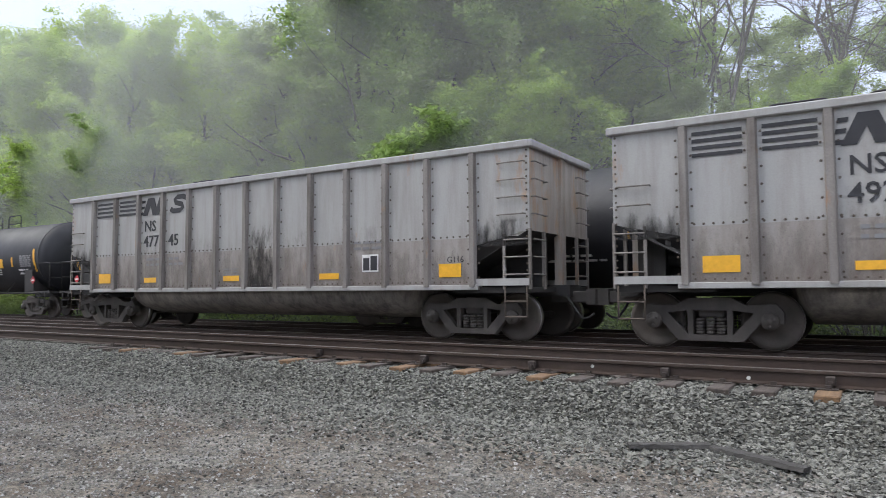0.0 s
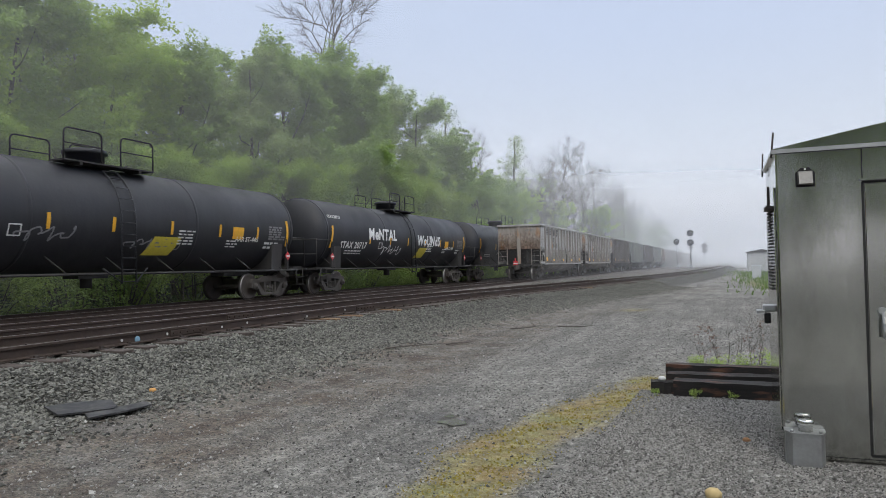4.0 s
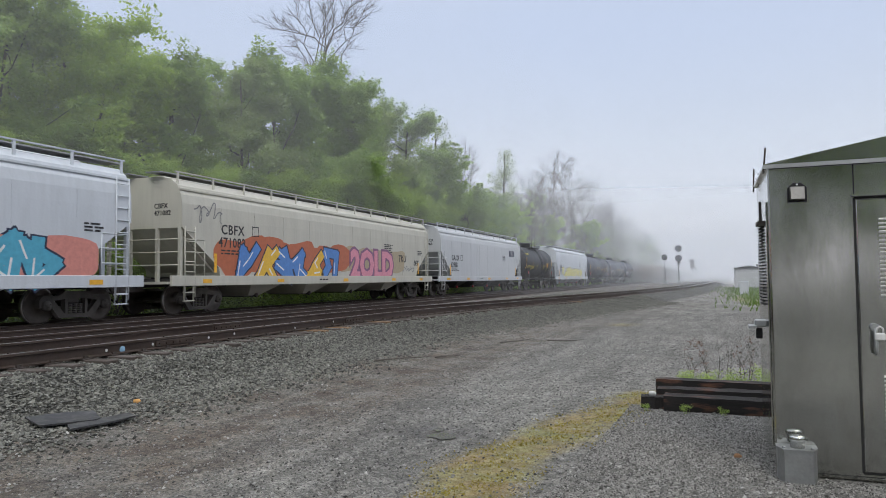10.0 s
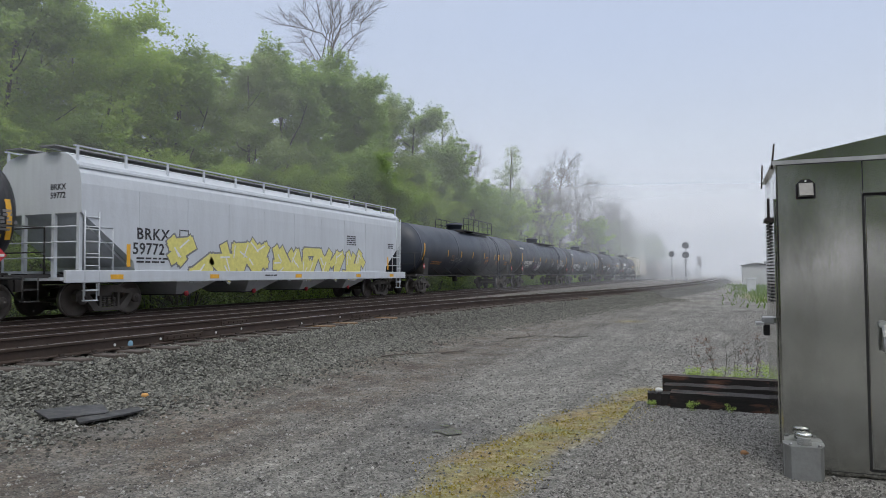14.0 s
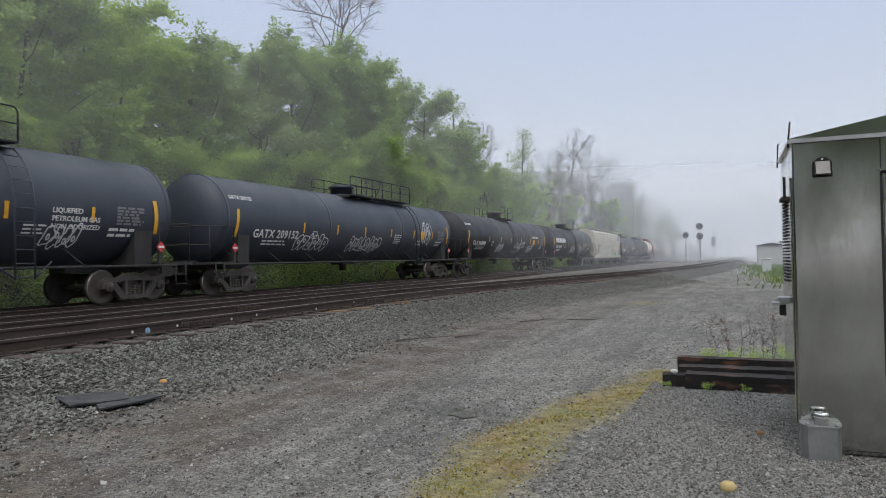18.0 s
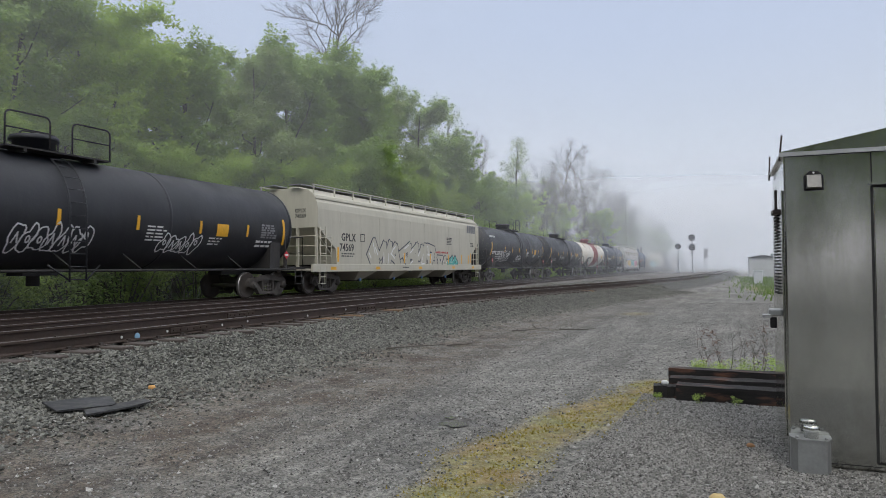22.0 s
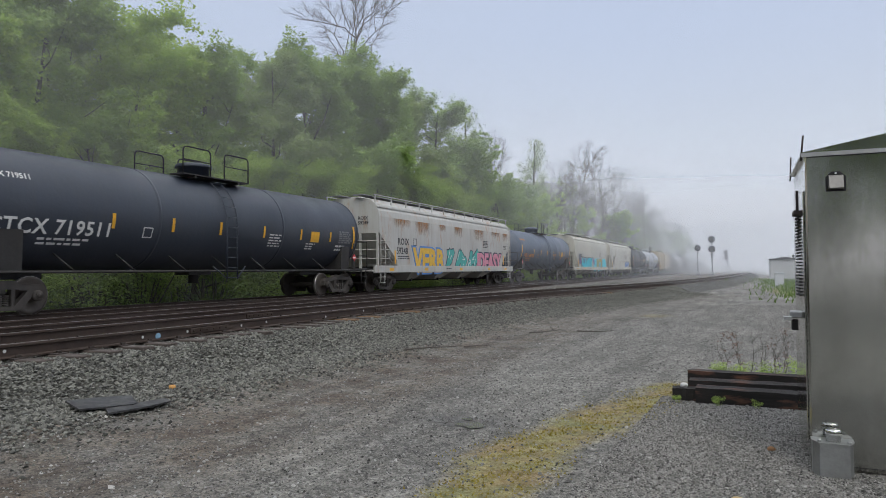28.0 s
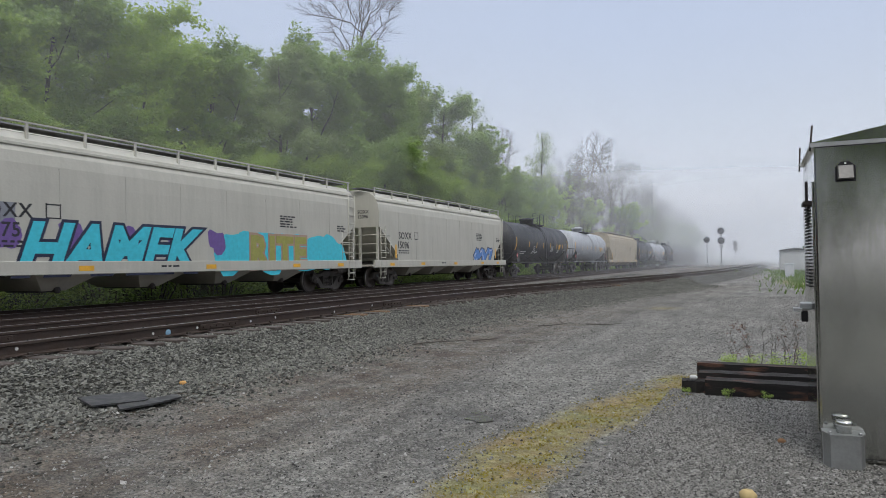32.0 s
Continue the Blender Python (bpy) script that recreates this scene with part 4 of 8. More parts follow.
    for x, y, k, h in ((-26.0, -13.6, 2, 17.5), (-25.5, -16.8, 0, 18.0), (-25.8, -10.6, 0, 15.5), (-24.6, 40.8, 0, 16.6)):
        tree(("leafy", k), x, y, h / tall[k], 50 * k + 20, names[k])
    y = -34.0
    while y < 34:                                   # pale trees deep in the wood, behind the bare ones
        tree(("leafy", 3), -41 + rng.uniform(-3, 3), y, rng.uniform(0.72, 0.92) * (0.86 if -9 < y < 15 else 1.0), rng.uniform(0, 360), "pale tree deep in the misty wood")
        tree(("thin", rng.randint(0, 1)), -34 + rng.uniform(-3, 3), y + 2, rng.uniform(0.75, 1.0) * (0.92 if -9 < y < 15 else 1.0), rng.uniform(0, 360), "slender pale tree in the misty wood")
        y += rng.uniform(3.5, 5.5)
    y = -56.0
    while y < 190:
        k = rng.randint(0, 2)
        tree(("shrub", k), -21.3 + rng.uniform(-0.9, 0.6), y, rng.uniform(0.7, 1.35), rng.uniform(0, 360), "leafy green shrub at the foot of the wood", "shrub")
        y += rng.uniform(1.9, 3.2) * (1 if y < 60 else 1.6)


make_wood()


def verge_grass():
    rng = np.random.default_rng(31)
    n = 26000
    x = np.concatenate([rng.uniform(-21.5, -18.7, n), rng.normal(4.4, 1.6, 5000)])
    y = np.concatenate([rng.uniform(-40, 70, n), rng.uniform(34, 100, 5000)])
    n = len(x)
    z = ground_z(x, y)
    h = rng.uniform(0.12, 0.42, n)
    a = rng.uniform(0, 6.283, n)
    w = rng.uniform(0.02, 0.05, n)
    lx, ly = rng.normal(0, 0.12, n), rng.normal(0, 0.12, n)
    v = np.stack([np.stack([x - np.cos(a) * w, y - np.sin(a) * w, z - 0.02], -1), np.stack([x + np.cos(a) * w, y + np.sin(a) * w, z - 0.02], -1),
                  np.stack([x + lx, y + ly, z + h], -1)], 1)
    me = raw_mesh("verge_grass", v.reshape(-1, 3), np.arange(n * 3).reshape(-1, 3), leaf_mat("verge_blades", (0.05, 0.10, 0.02), (0.18, 0.27, 0.05), 0.4))
    tagged(new("verge_grass", me), "rough green grass and weeds on the verge", "grass", kind="stuff")


verge_grass()

# ---- rolling stock ----
MAT_TRUCK = paint("truck_casting", (0.085, 0.075, 0.068), (0.03, 0.027, 0.025), 0.6, 0.75, 0.1)
MAT_WHEEL = paint("wheel_steel", (0.10, 0.085, 0.075), (0.04, 0.035, 0.03), 0.5, 0.6, 0.4, streak=0)
MAT_TREAD = plain("wheel_tread", (0.45, 0.43, 0.42), 0.3, 0.9)
MAT_UNDER = paint("underframe_black", (0.028, 0.027, 0.027), (0.06, 0.05, 0.045), 0.5, 0.7)
MAT_YELLOW = plain("reflector_yellow", (0.80, 0.42, 0.03), 0.45)
MAT_YELLOW_OLD = plain("faded_yellow", (0.55, 0.45, 0.05), 0.5)
MAT_WHITE = plain("stencil_white", (0.72, 0.72, 0.70), 0.6)
MAT_BLACK = plain("stencil_black", (0.025, 0.025, 0.03), 0.6)
MAT_GREY_MARK = plain("stencil_grey", (0.22, 0.22, 0.23), 0.6)
MAT_GREY_PANEL = plain("panel_grey", (0.24, 0.25, 0.28), 0.55)
MAT_ORANGE_MARK = plain("stencil_orange", (0.55, 0.22, 0.05), 0.6)
MAT_RED = plain("placard_red", (0.55, 0.04, 0.05), 0.5)
MAT_BLUE_CAP = plain("cap_blue", (0.16, 0.32, 0.62), 0.5)
MAT_GALV = paint("galvanised_bar", (0.36, 0.36, 0.36), (0.10, 0.08, 0.06), 0.5, 0.5, 0.5)
SPRAY = {n: plain("spray_" + n, c, 0.5) for n, c in {
    "rust": (0.45, 0.13, 0.06), "sky": (0.08, 0.37, 0.52), "coral": (0.62, 0.24, 0.20), "orange": (0.72, 0.27, 0.05), "gold": (0.75, 0.46, 0.05), "violet": (0.16, 0.09, 0.30), "pink": (0.66, 0.26, 0.34),
    "teal": (0.06, 0.40, 0.36), "lemon": (0.72, 0.66, 0.20), "navy": (0.02, 0.025, 0.06), "royal": (0.08, 0.22, 0.55), "plum": (0.22, 0.10, 0.20), "brown": (0.40, 0.27, 0.20),
    "white": (0.75, 0.75, 0.75), "aqua": (0.05, 0.55, 0.68), "olive": (0.34, 0.33, 0.08), "haze": (0.56, 0.36, 0.32), "tan": (0.40, 0.33, 0.22)}.items()}
PAINTS = {
    "black": paint("tank_black", (0.016, 0.017, 0.022), (0.035, 0.034, 0.034), 0.35, 0.46),
    "slate": paint("tank_slate", (0.033, 0.041, 0.058), (0.05, 0.05, 0.05), 0.3, 0.40),
    "blue": paint("tank_blue_grey", (0.085, 0.108, 0.150), (0.06, 0.06, 0.065), 0.3, 0.42),
    "silver": paint("tank_silver", (0.40, 0.42, 0.45), (0.13, 0.12, 0.11), 0.5, 0.45),
    "white_rust": paint("tank_white_rust", (0.66, 0.63, 0.56), (0.34, 0.25, 0.14), 0.30, 0.45, rust=0.35),
    "red": paint("tank_red_band", (0.24, 0.055, 0.055), (0.09, 0.04, 0.035), 0.5, 0.5),
    "cream": paint("hopper_cream", (0.49, 0.465, 0.385), (0.20, 0.18, 0.13), 0.2, 0.5),
    "beige": paint("hopper_beige", (0.48, 0.465, 0.405), (0.19, 0.18, 0.15), 0.22, 0.5),
    "white": paint("hopper_white", (0.475, 0.49, 0.51), (0.22, 0.24, 0.24), 0.16, 0.5),
    "pale": paint("hopper_pale_grey", (0.53, 0.56, 0.60), (0.22, 0.22, 0.23), 0.2, 0.5),
    "rusty": paint("hopper_rust_grey", (0.46, 0.46, 0.44), (0.25, 0.18, 0.11), 0.3, 0.55, rust=0.6),
    "tan": paint("hopper_tan", (0.42, 0.36, 0.26), (0.15, 0.12, 0.09), 0.5, 0.6),
    "coal_grey": paint("gondola_grey", (0.36, 0.355, 0.345), (0.15, 0.12, 0.10), 0.40, 0.65, rust=0.04),
    "coal_dark": paint("gondola_dark", (0.075, 0.062, 0.058), (0.03, 0.027, 0.025), 0.6, 0.7),
    "coal_green": paint("gondola_green_grey", (0.19, 0.205, 0.20), (0.06, 0.055, 0.05), 0.6, 0.7),
}
MAT_TUB = paint("tub_dust", (0.23, 0.205, 0.18), (0.020, 0.019, 0.018), 0.92, 0.85)
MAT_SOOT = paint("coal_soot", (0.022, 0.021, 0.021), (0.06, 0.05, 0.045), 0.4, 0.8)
MAT_RIB = paint("gondola_rib", (0.24, 0.22, 0.205), (0.07, 0.055, 0.045), 0.85, 0.7, rust=0.2)
MAT_RIVET = paint("gondola_rivet", (0.10, 0.078, 0.062), (0.05, 0.04, 0.035), 0.5, 0.7, streak=0)
MAT_LOWER = paint("gondola_lower_plate", (0.32, 0.295, 0.275), (0.13, 0.10, 0.085), 0.55, 0.7, rust=0.1)
MAT_END_RUST = paint("gondola_end", (0.36, 0.33, 0.30), (0.12, 0.09, 0.07), 0.7, 0.7, rust=0.75)


def truck_meshes():
    # one cast frame: top chord, pedestals, slanting struts, columns and spring seat round open windows
    pts = [(-1.08, 0.60), (-0.98, 0.72), (-0.55, 0.70), (-0.32, 0.82), (-0.86, 0.56), (-0.66, 0.58), (-0.34, 0.62), (-0.26, 0.62), (-1.08, 0.42), (-0.80, 0.42), (-0.50, 0.13), (-0.34, 0.23), (-0.26, 0.23)]
    half = [(0, 1, 2, 5, 4), (2, 3, 6, 5), (0, 4, 9, 8), (4, 5, 11, 10), (6, 7, 12, 11)]
    flat = pts + [(-y, z) for y, z in pts]
    faces = half + [tuple(i + 13 for i in reversed(q)) for q in half] + [(3, 16, 19, 20, 7, 6), (10, 11, 12, 25, 24, 23)]
    side = Form().sheet(flat, faces, -0.075, 0.075)
    wheel = Form().lathe([(-0.07, 0.10), (-0.06, 0.30), (-0.075, 0.40), (-0.075, 0.456), (0.065, 0.462), (0.068, 0.40), (0.05, 0.34), (0.03, 0.20), (0.09, 0.12), (0.16, 0.10)], "x", 28)
    tread = Form().lathe([(-0.06, 0.4600), (0.064, 0.4665), (0.064, 0.4560), (-0.06, 0.4560)], "x", 28)
    cap = Form().lathe([(0.0, 0.135), (0.10, 0.135), (0.13, 0.11), (0.14, 0.05), (0.16, 0.05), (0.16, 0.0)], "x", 14)
    for k in range(3):
        t = 2.1 * k + 0.5
        cap.lathe([(0.13, 0.022), (0.155, 0.022)], "x", 6, (0, 0.07 * math.cos(t), 0.07 * math.sin(t)))
    spring = Form()
    for k in range(5):
        for j in range(3):
            spring.lathe([(0.24 + 0.052 * k, 0.066), (0.262 + 0.052 * k, 0.074), (0.284 + 0.052 * k, 0.066)], "z", 10, (0.0, -0.16 + 0.16 * j, 0))
    bolster = Form().box(-1.0, 1.0, -0.20, 0.20, 0.50, 0.74, 0.03)
    axle = Form().tube([(-0.95, 0, 0.457), (0.95, 0, 0.457)], 0.08, 10)
    return {"sideframe": side.mesh("sideframe", MAT_TRUCK), "wheel": wheel.mesh("wheel", MAT_WHEEL), "wheel_tread": tread.mesh("wheel_tread", MAT_TREAD),
            "bearing_cap": cap.mesh("bearing_cap", MAT_TRUCK), "spring": spring.mesh("spring", MAT_TRUCK), "bolster": bolster.mesh("bolster", MAT_TRUCK), "axle": axle.mesh("axle", MAT_WHEEL)}


TRUCK = truck_meshes()


def add_truck(car, y, fine=True):
    t = part("truck", TRUCK["bolster"], None, car, at=pose(0, y, 0))
    for s in (-1, 1):
        if s > 0 or fine:
            part("sideframe", TRUCK["sideframe"], None, t, at=pose(s * 1.02, 0, 0))
            part("spring", TRUCK["spring"], None, t, at=pose(s * 1.02, 0, 0))
    for a in (-0.89, 0.89):
        part("axle", TRUCK["axle"], None, t, at=pose(0, a, 0))
        for s in (1, -1):
            turn = 0 if s > 0 else 180
            part("wheel", TRUCK["wheel"], None, t, at=pose(s * 0.78, a, 0.457, 0, 0, turn))
            if s > 0:
                part("bearing_cap", TRUCK["bearing_cap"], None, t, at=pose(1.04, a, 0.457))
                if fine:
                    part("wheel_tread", TRUCK["wheel_tread"], None, t, at=pose(0.78, a, 0.457))
    return t


def coupler_mesh():
    f = Form().box(-0.10, 0.10, -0.75, 0.05, 0.72, 0.94, 0.02)
    f.prism([(-0.16, 0.0), (-0.13, 0.22), (0.02, 0.26), (0.16, 0.18), (0.15, 0.0)], "z", 0.68, 0.98)
    return f.mesh("coupler", MAT_TRUCK)


COUPLER = coupler_mesh()
HOSE = Form().tube([(0.30, 0.0, 0.86), (0.32, 0.16, 0.62), (0.30, 0.30, 0.42), (0.26, 0.42, 0.44), (0.24, 0.52, 0.52)], 0.025, 6).mesh("brake_hose", MAT_UNDER)


def add_couplers(car, half):
    for s, turn in ((1, 0), (-1, 180)):
        part("coupler", COUPLER, None, car, at=pose(0, s * (half - 0.22), 0, 0, 0, turn))
        part("brake_hose", HOSE, None, car, at=pose(0, s * (half - 0.55), 0, 0, 0, turn))


def ladder_form(x, y, z0, z1, width=0.42, rungs=6, r=0.016):
    f = Form()
    for s in (-1, 1):
        f.tube([(x, y + s * width / 2, z0), (x, y + s * width / 2, z1)], r * 1.25, 6)
    for k in range(rungs):
        z = z0 + (z1 - z0) * (k + 0.5) / rungs
        f.tube([(x, y - width / 2, z), (x, y + width / 2, z)], r, 5)
    return f


# -- markings, painted on a flat side (radius 0) or round a tank of that radius
def on_side(pts, x, y, z, radius=0.0, zc=0.0, lift=0.0):
    out = []
    for u, v, w in pts:
        if radius:
            a = (z + v - zc) / radius
            r = radius + 0.012 + w + lift
            out.append((r * math.cos(a), y + u, zc + r * math.sin(a)))
        else:
            out.append((x + 0.004 + w + lift, y + u, z + v))
    return out


def marking(car, name, x, y, z, text, size, material, radius=0.0, zc=0.0, label="", fat=0.0, slant=0.0, spacing=1.0, lift=0.0):
    v, f = letters(text, size, fat, slant, spacing)
    return part(name, Form().add(on_side(v, x, y, z, radius, zc, lift), f), material, car, label)


def patch(form, x, y, z, w, h, radius=0.0, zc=0.0, slope=0.0, lift=0.0, thick=0.004):
    """A thin painted or glued rectangle, as several strips so that it follows a tank."""
    n = max(1, int(h / 0.12)) if radius else 1
    rows = []
    for k in range(n + 1):
        v = h * k / n
        rows += [(slope * v, v, thick), (w + slope * v, v, thick), (w + slope * v, v, 0), (slope * v, v, 0)]
    faces = [(4 * k + i, 4 * k + (i + 1) % 4, 4 * k + 4 + (i + 1) % 4, 4 * k + 4 + i) for k in range(n) for i in range(4)] + [(3, 2, 1, 0), (4 * n, 4 * n + 1, 4 * n + 2, 4 * n + 3)]
    form.add(on_side(rows, x, y, z, radius, zc, lift), faces)
    return form


def bars(form, rng, x, y, z, w, lines, radius=0.0, zc=0.0, pitch=0.10, h=0.05):
    """Lines of writing too small to read."""
    for k in range(lines):
        u = 0.0
        end = w * rng.uniform(0.7, 1.0)
        while u < end:
            l = rng.uniform(0.10, 0.32)
            patch(form, x, y + u, z - k * pitch, min(l, end - u + 0.05), h, radius, zc)
            u += l + 0.06
    return form


def scrawl(form, rng, x, y, z, w, h, radius=0.0, zc=0.0, r=0.022, loops=7):
    """A quick spray-can tag: a looping line that cannot be read."""
    pts = []
    n = loops * 8
    ph = rng.uniform(0, 6)
    for i in range(n + 1):
        t = i / n
        u = w * t + 0.16 * w / loops * 2.4 * math.sin(2 * math.pi * loops * t + ph)
        v = h * 0.5 + h * 0.42 * math.cos(2 * math.pi * loops * t * 0.92 + ph) * (0.55 + 0.45 * math.sin(5.1 * t * loops * 0.7 + ph)) + rng.uniform(-0.06, 0.06) * h
        pts.append((u, v))
    for (u0, v0), (u1, v1) in zip(pts[:-1], pts[1:]):
        d = math.hypot(u1 - u0, v1 - v0) or 1
        a, b = -(v1 - v0) / d * r, (u1 - u0) / d * r
        q = [(u0 + a, v0 + b, 0.003), (u0 - a, v0 - b, 0.003), (u1 - a, v1 - b, 0.003), (u1 + a, v1 + b, 0.003)]
        form.add(on_side(q, x, y, z, radius, zc), [(0, 1, 2, 3)])
    return form


def bubble_tag(form, rng, x, y, z, w, h, count, radius=0.0, zc=0.0, r=0.02):
    """A throw-up sprayed in outline: overlapping hollow bubbles with small inner loops, too loose to read."""
    def line(pts, lift):
        for (u0, v0), (u1, v1) in zip(pts[:-1], pts[1:]):
            d = math.hypot(u1 - u0, v1 - v0) or 1
            a, b, eu, ev = -(v1 - v0) / d * r, (u1 - u0) / d * r, (u1 - u0) / d * r * 0.5, (v1 - v0) / d * r * 0.5
            q = [(u0 - eu + a, v0 - ev + b, lift), (u0 - eu - a, v0 - ev - b, lift), (u1 + eu - a, v1 + ev - b, lift), (u1 + eu + a, v1 + ev + b, lift)]
            form.add(on_side(q, x, y, z, radius, zc), [(0, 1, 2, 3)])
    step = w / count
    for k in range(count):
        cu, cv = step * (k + 0.5), h * (0.5 + rng.uniform(-0.06, 0.06))
        ph = [rng.uniform(0, 6.28) for _ in range(3)]
        rim = []
        for i in range(19):
            t = 2 * math.pi * i / 18
            q = 1 + 0.16 * math.sin(2 * t + ph[0]) + 0.16 * math.sin(3 * t + ph[1]) + 0.08 * math.sin(5 * t + ph[2])
            rim.append((cu + 0.58 * step * q * math.cos(t) + 0.2 * (math.sin(t) * 0.5 * h), cv + 0.50 * h * q * math.sin(t)))
        line(rim, 0.002 + 0.0004 * k)
        if rng.random() < 0.65:
            a = rng.uniform(-0.2, 0.2)
            line([(cu + 0.16 * step * math.cos(t), cv + a * h + 0.13 * h * math.sin(t)) for t in (2 * math.pi * i / 8 for i in range(9))], 0.002)
        else:
            line([(cu - 0.2 * step, cv - 0.2 * h), (cu + 0.05 * step, cv + 0.22 * h), (cu + 0.22 * step, cv - 0.18 * h)], 0.002)
    return form


def blob(form, rng, x, y, z, w, h, lift, n=20, rough=0.16, slant=0.0):
    """A rounded spray-painted patch with an uneven rim."""
    ph = [rng.uniform(0, 6.28) for _ in range(3)]
    pts = []
    for k in range(n):
        t = 2 * math.pi * k / n
        r = 1 + rough * (math.sin(2 * t + ph[0]) + 0.7 * math.sin(3 * t + ph[1]) + 0.5 * math.sin(5 * t + ph[2])) * 0.6
        u, v = 0.5 * w * r * math.copysign(abs(math.cos(t)) ** 0.7, math.cos(t)), 0.5 * h * r * math.copysign(abs(math.sin(t)) ** 0.7, math.sin(t))
        pts.append((u + v * slant, v, 0.002))
    form.add(on_side(pts, x, y, z, lift=lift), [tuple(range(n))])
    return form


def mural(car, rng, x, y, z, w, h, count, colours, back=None, rim=MAT_BLACK, label="large sprayed lettering too wild to read", slant=0.12):
    """A row of fat bubble shapes like wild sprayed lettering, with dark rims, coloured fill and bright strokes."""
    if back:
        f = Form()
        for k in range(count + 2):
            blob(f, rng, x, y + w * (k - 0.2) / (count + 0.6), z + h * rng.uniform(0.55, 0.75), w / count * 1.9, h * rng.uniform(0.85, 1.1), 0.001 + 0.0002 * k)
        part("spray_cloud", f, back, car, "soft sprayed colour behind the lettering")
    edge, shine = Form(), Form()
    fills = {}
    step = w / count

    def stroke(form, cy, cz, p, q, r, lift):
        """A thick ragged bar from p to q, both in parts of the cell."""
        (u0, v0), (u1, v1) = p, q
        u0, u1 = (u0 - 0.5) * step * 1.05 + slant * (v0 - 0.5) * h, (u1 - 0.5) * step * 1.05 + slant * (v1 - 0.5) * h
        v0, v1 = (v0 - 0.5) * h, (v1 - 0.5) * h
        d = math.hypot(u1 - u0, v1 - v0)
        du, dv = (u1 - u0) / d, (v1 - v0) / d
        u0, v0, u1, v1 = u0 - du * r * 0.8, v0 - dv * r * 0.8, u1 + du * r * 0.8, v1 + dv * r * 0.8
        pts = [(u0 - dv * r, v0 + du * r), (u0 + dv * r, v0 - du * r), (u1 + dv * r * 1.1, v1 - du * r * 1.1), (u1 - dv * r * 0.9, v1 + du * r * 0.9)]
        form.add(on_side([(c, e, 0) for c, e in pts], x, cy, cz, lift=lift), [(0, 1, 2, 3)])

    for k in range(count):
        cy, cz = y + step * (k + 0.5), z + h * (0.5 + rng.uniform(-0.03, 0.03))
        pts, spot = [], (rng.randrange(3), rng.randrange(3))
        for j in range(rng.randint(5, 7)):          # a knot of strokes, no letter
            pts.append((0.12 + 0.38 * spot[0] + rng.uniform(-0.07, 0.07), 0.12 + 0.38 * spot[1] + rng.uniform(-0.07, 0.07)))
            free = [(a, b) for a in range(3) for b in range(3) if (a, b) != spot and abs(a - spot[0]) + abs(b - spot[1]) in (2, 3)]
            spot = rng.choice(free)
        m = colours[k * len(colours) // count]
        fill = fills.setdefault(m.name, (Form(), m))[0]
        r = 0.145 * h * rng.uniform(0.92, 1.12)
        for j, (p, q) in enumerate(zip(pts[:-1], pts[1:])):
            stroke(edge, cy, cz, p, q, r + 0.055, 0.004 + 0.0003 * j + 0.0022 * (k % 2))
            stroke(fill, cy, cz, p, q, r, 0.010 + 0.0003 * j)
            if j % 2 == 0:
                stroke(shine, cy - r * 0.35, cz + r * 0.4, p, ((p[0] + q[0]) / 2, (p[1] + q[1]) / 2), r * 0.16, 0.0135)
    tagged(part("sprayed_outline", edge, rim, car, label), kind="stuff")
    for f, m in fills.values():
        tagged(part("sprayed_fill", f, m, car), kind="stuff")
    tagged(part("sprayed_shine", shine, SPRAY["white"], car), kind="stuff")


def word(car, x, y, z, text, size, fill, rim, slant=0.0, fat=0.05, spacing=1.0, label="", radius=0.0, zc=0.0):
    """Sprayed letters that can be read: a rim behind and a fill before it."""
    marking(car, "sprayed_outline", x, y, z, text, size, rim, radius, zc, label, fat * 2.0, slant, spacing, 0.004)
    marking(car, "sprayed_fill", x, y, z, text, size, fill, radius, zc, "", fat * 0.9, slant, spacing, 0.012)


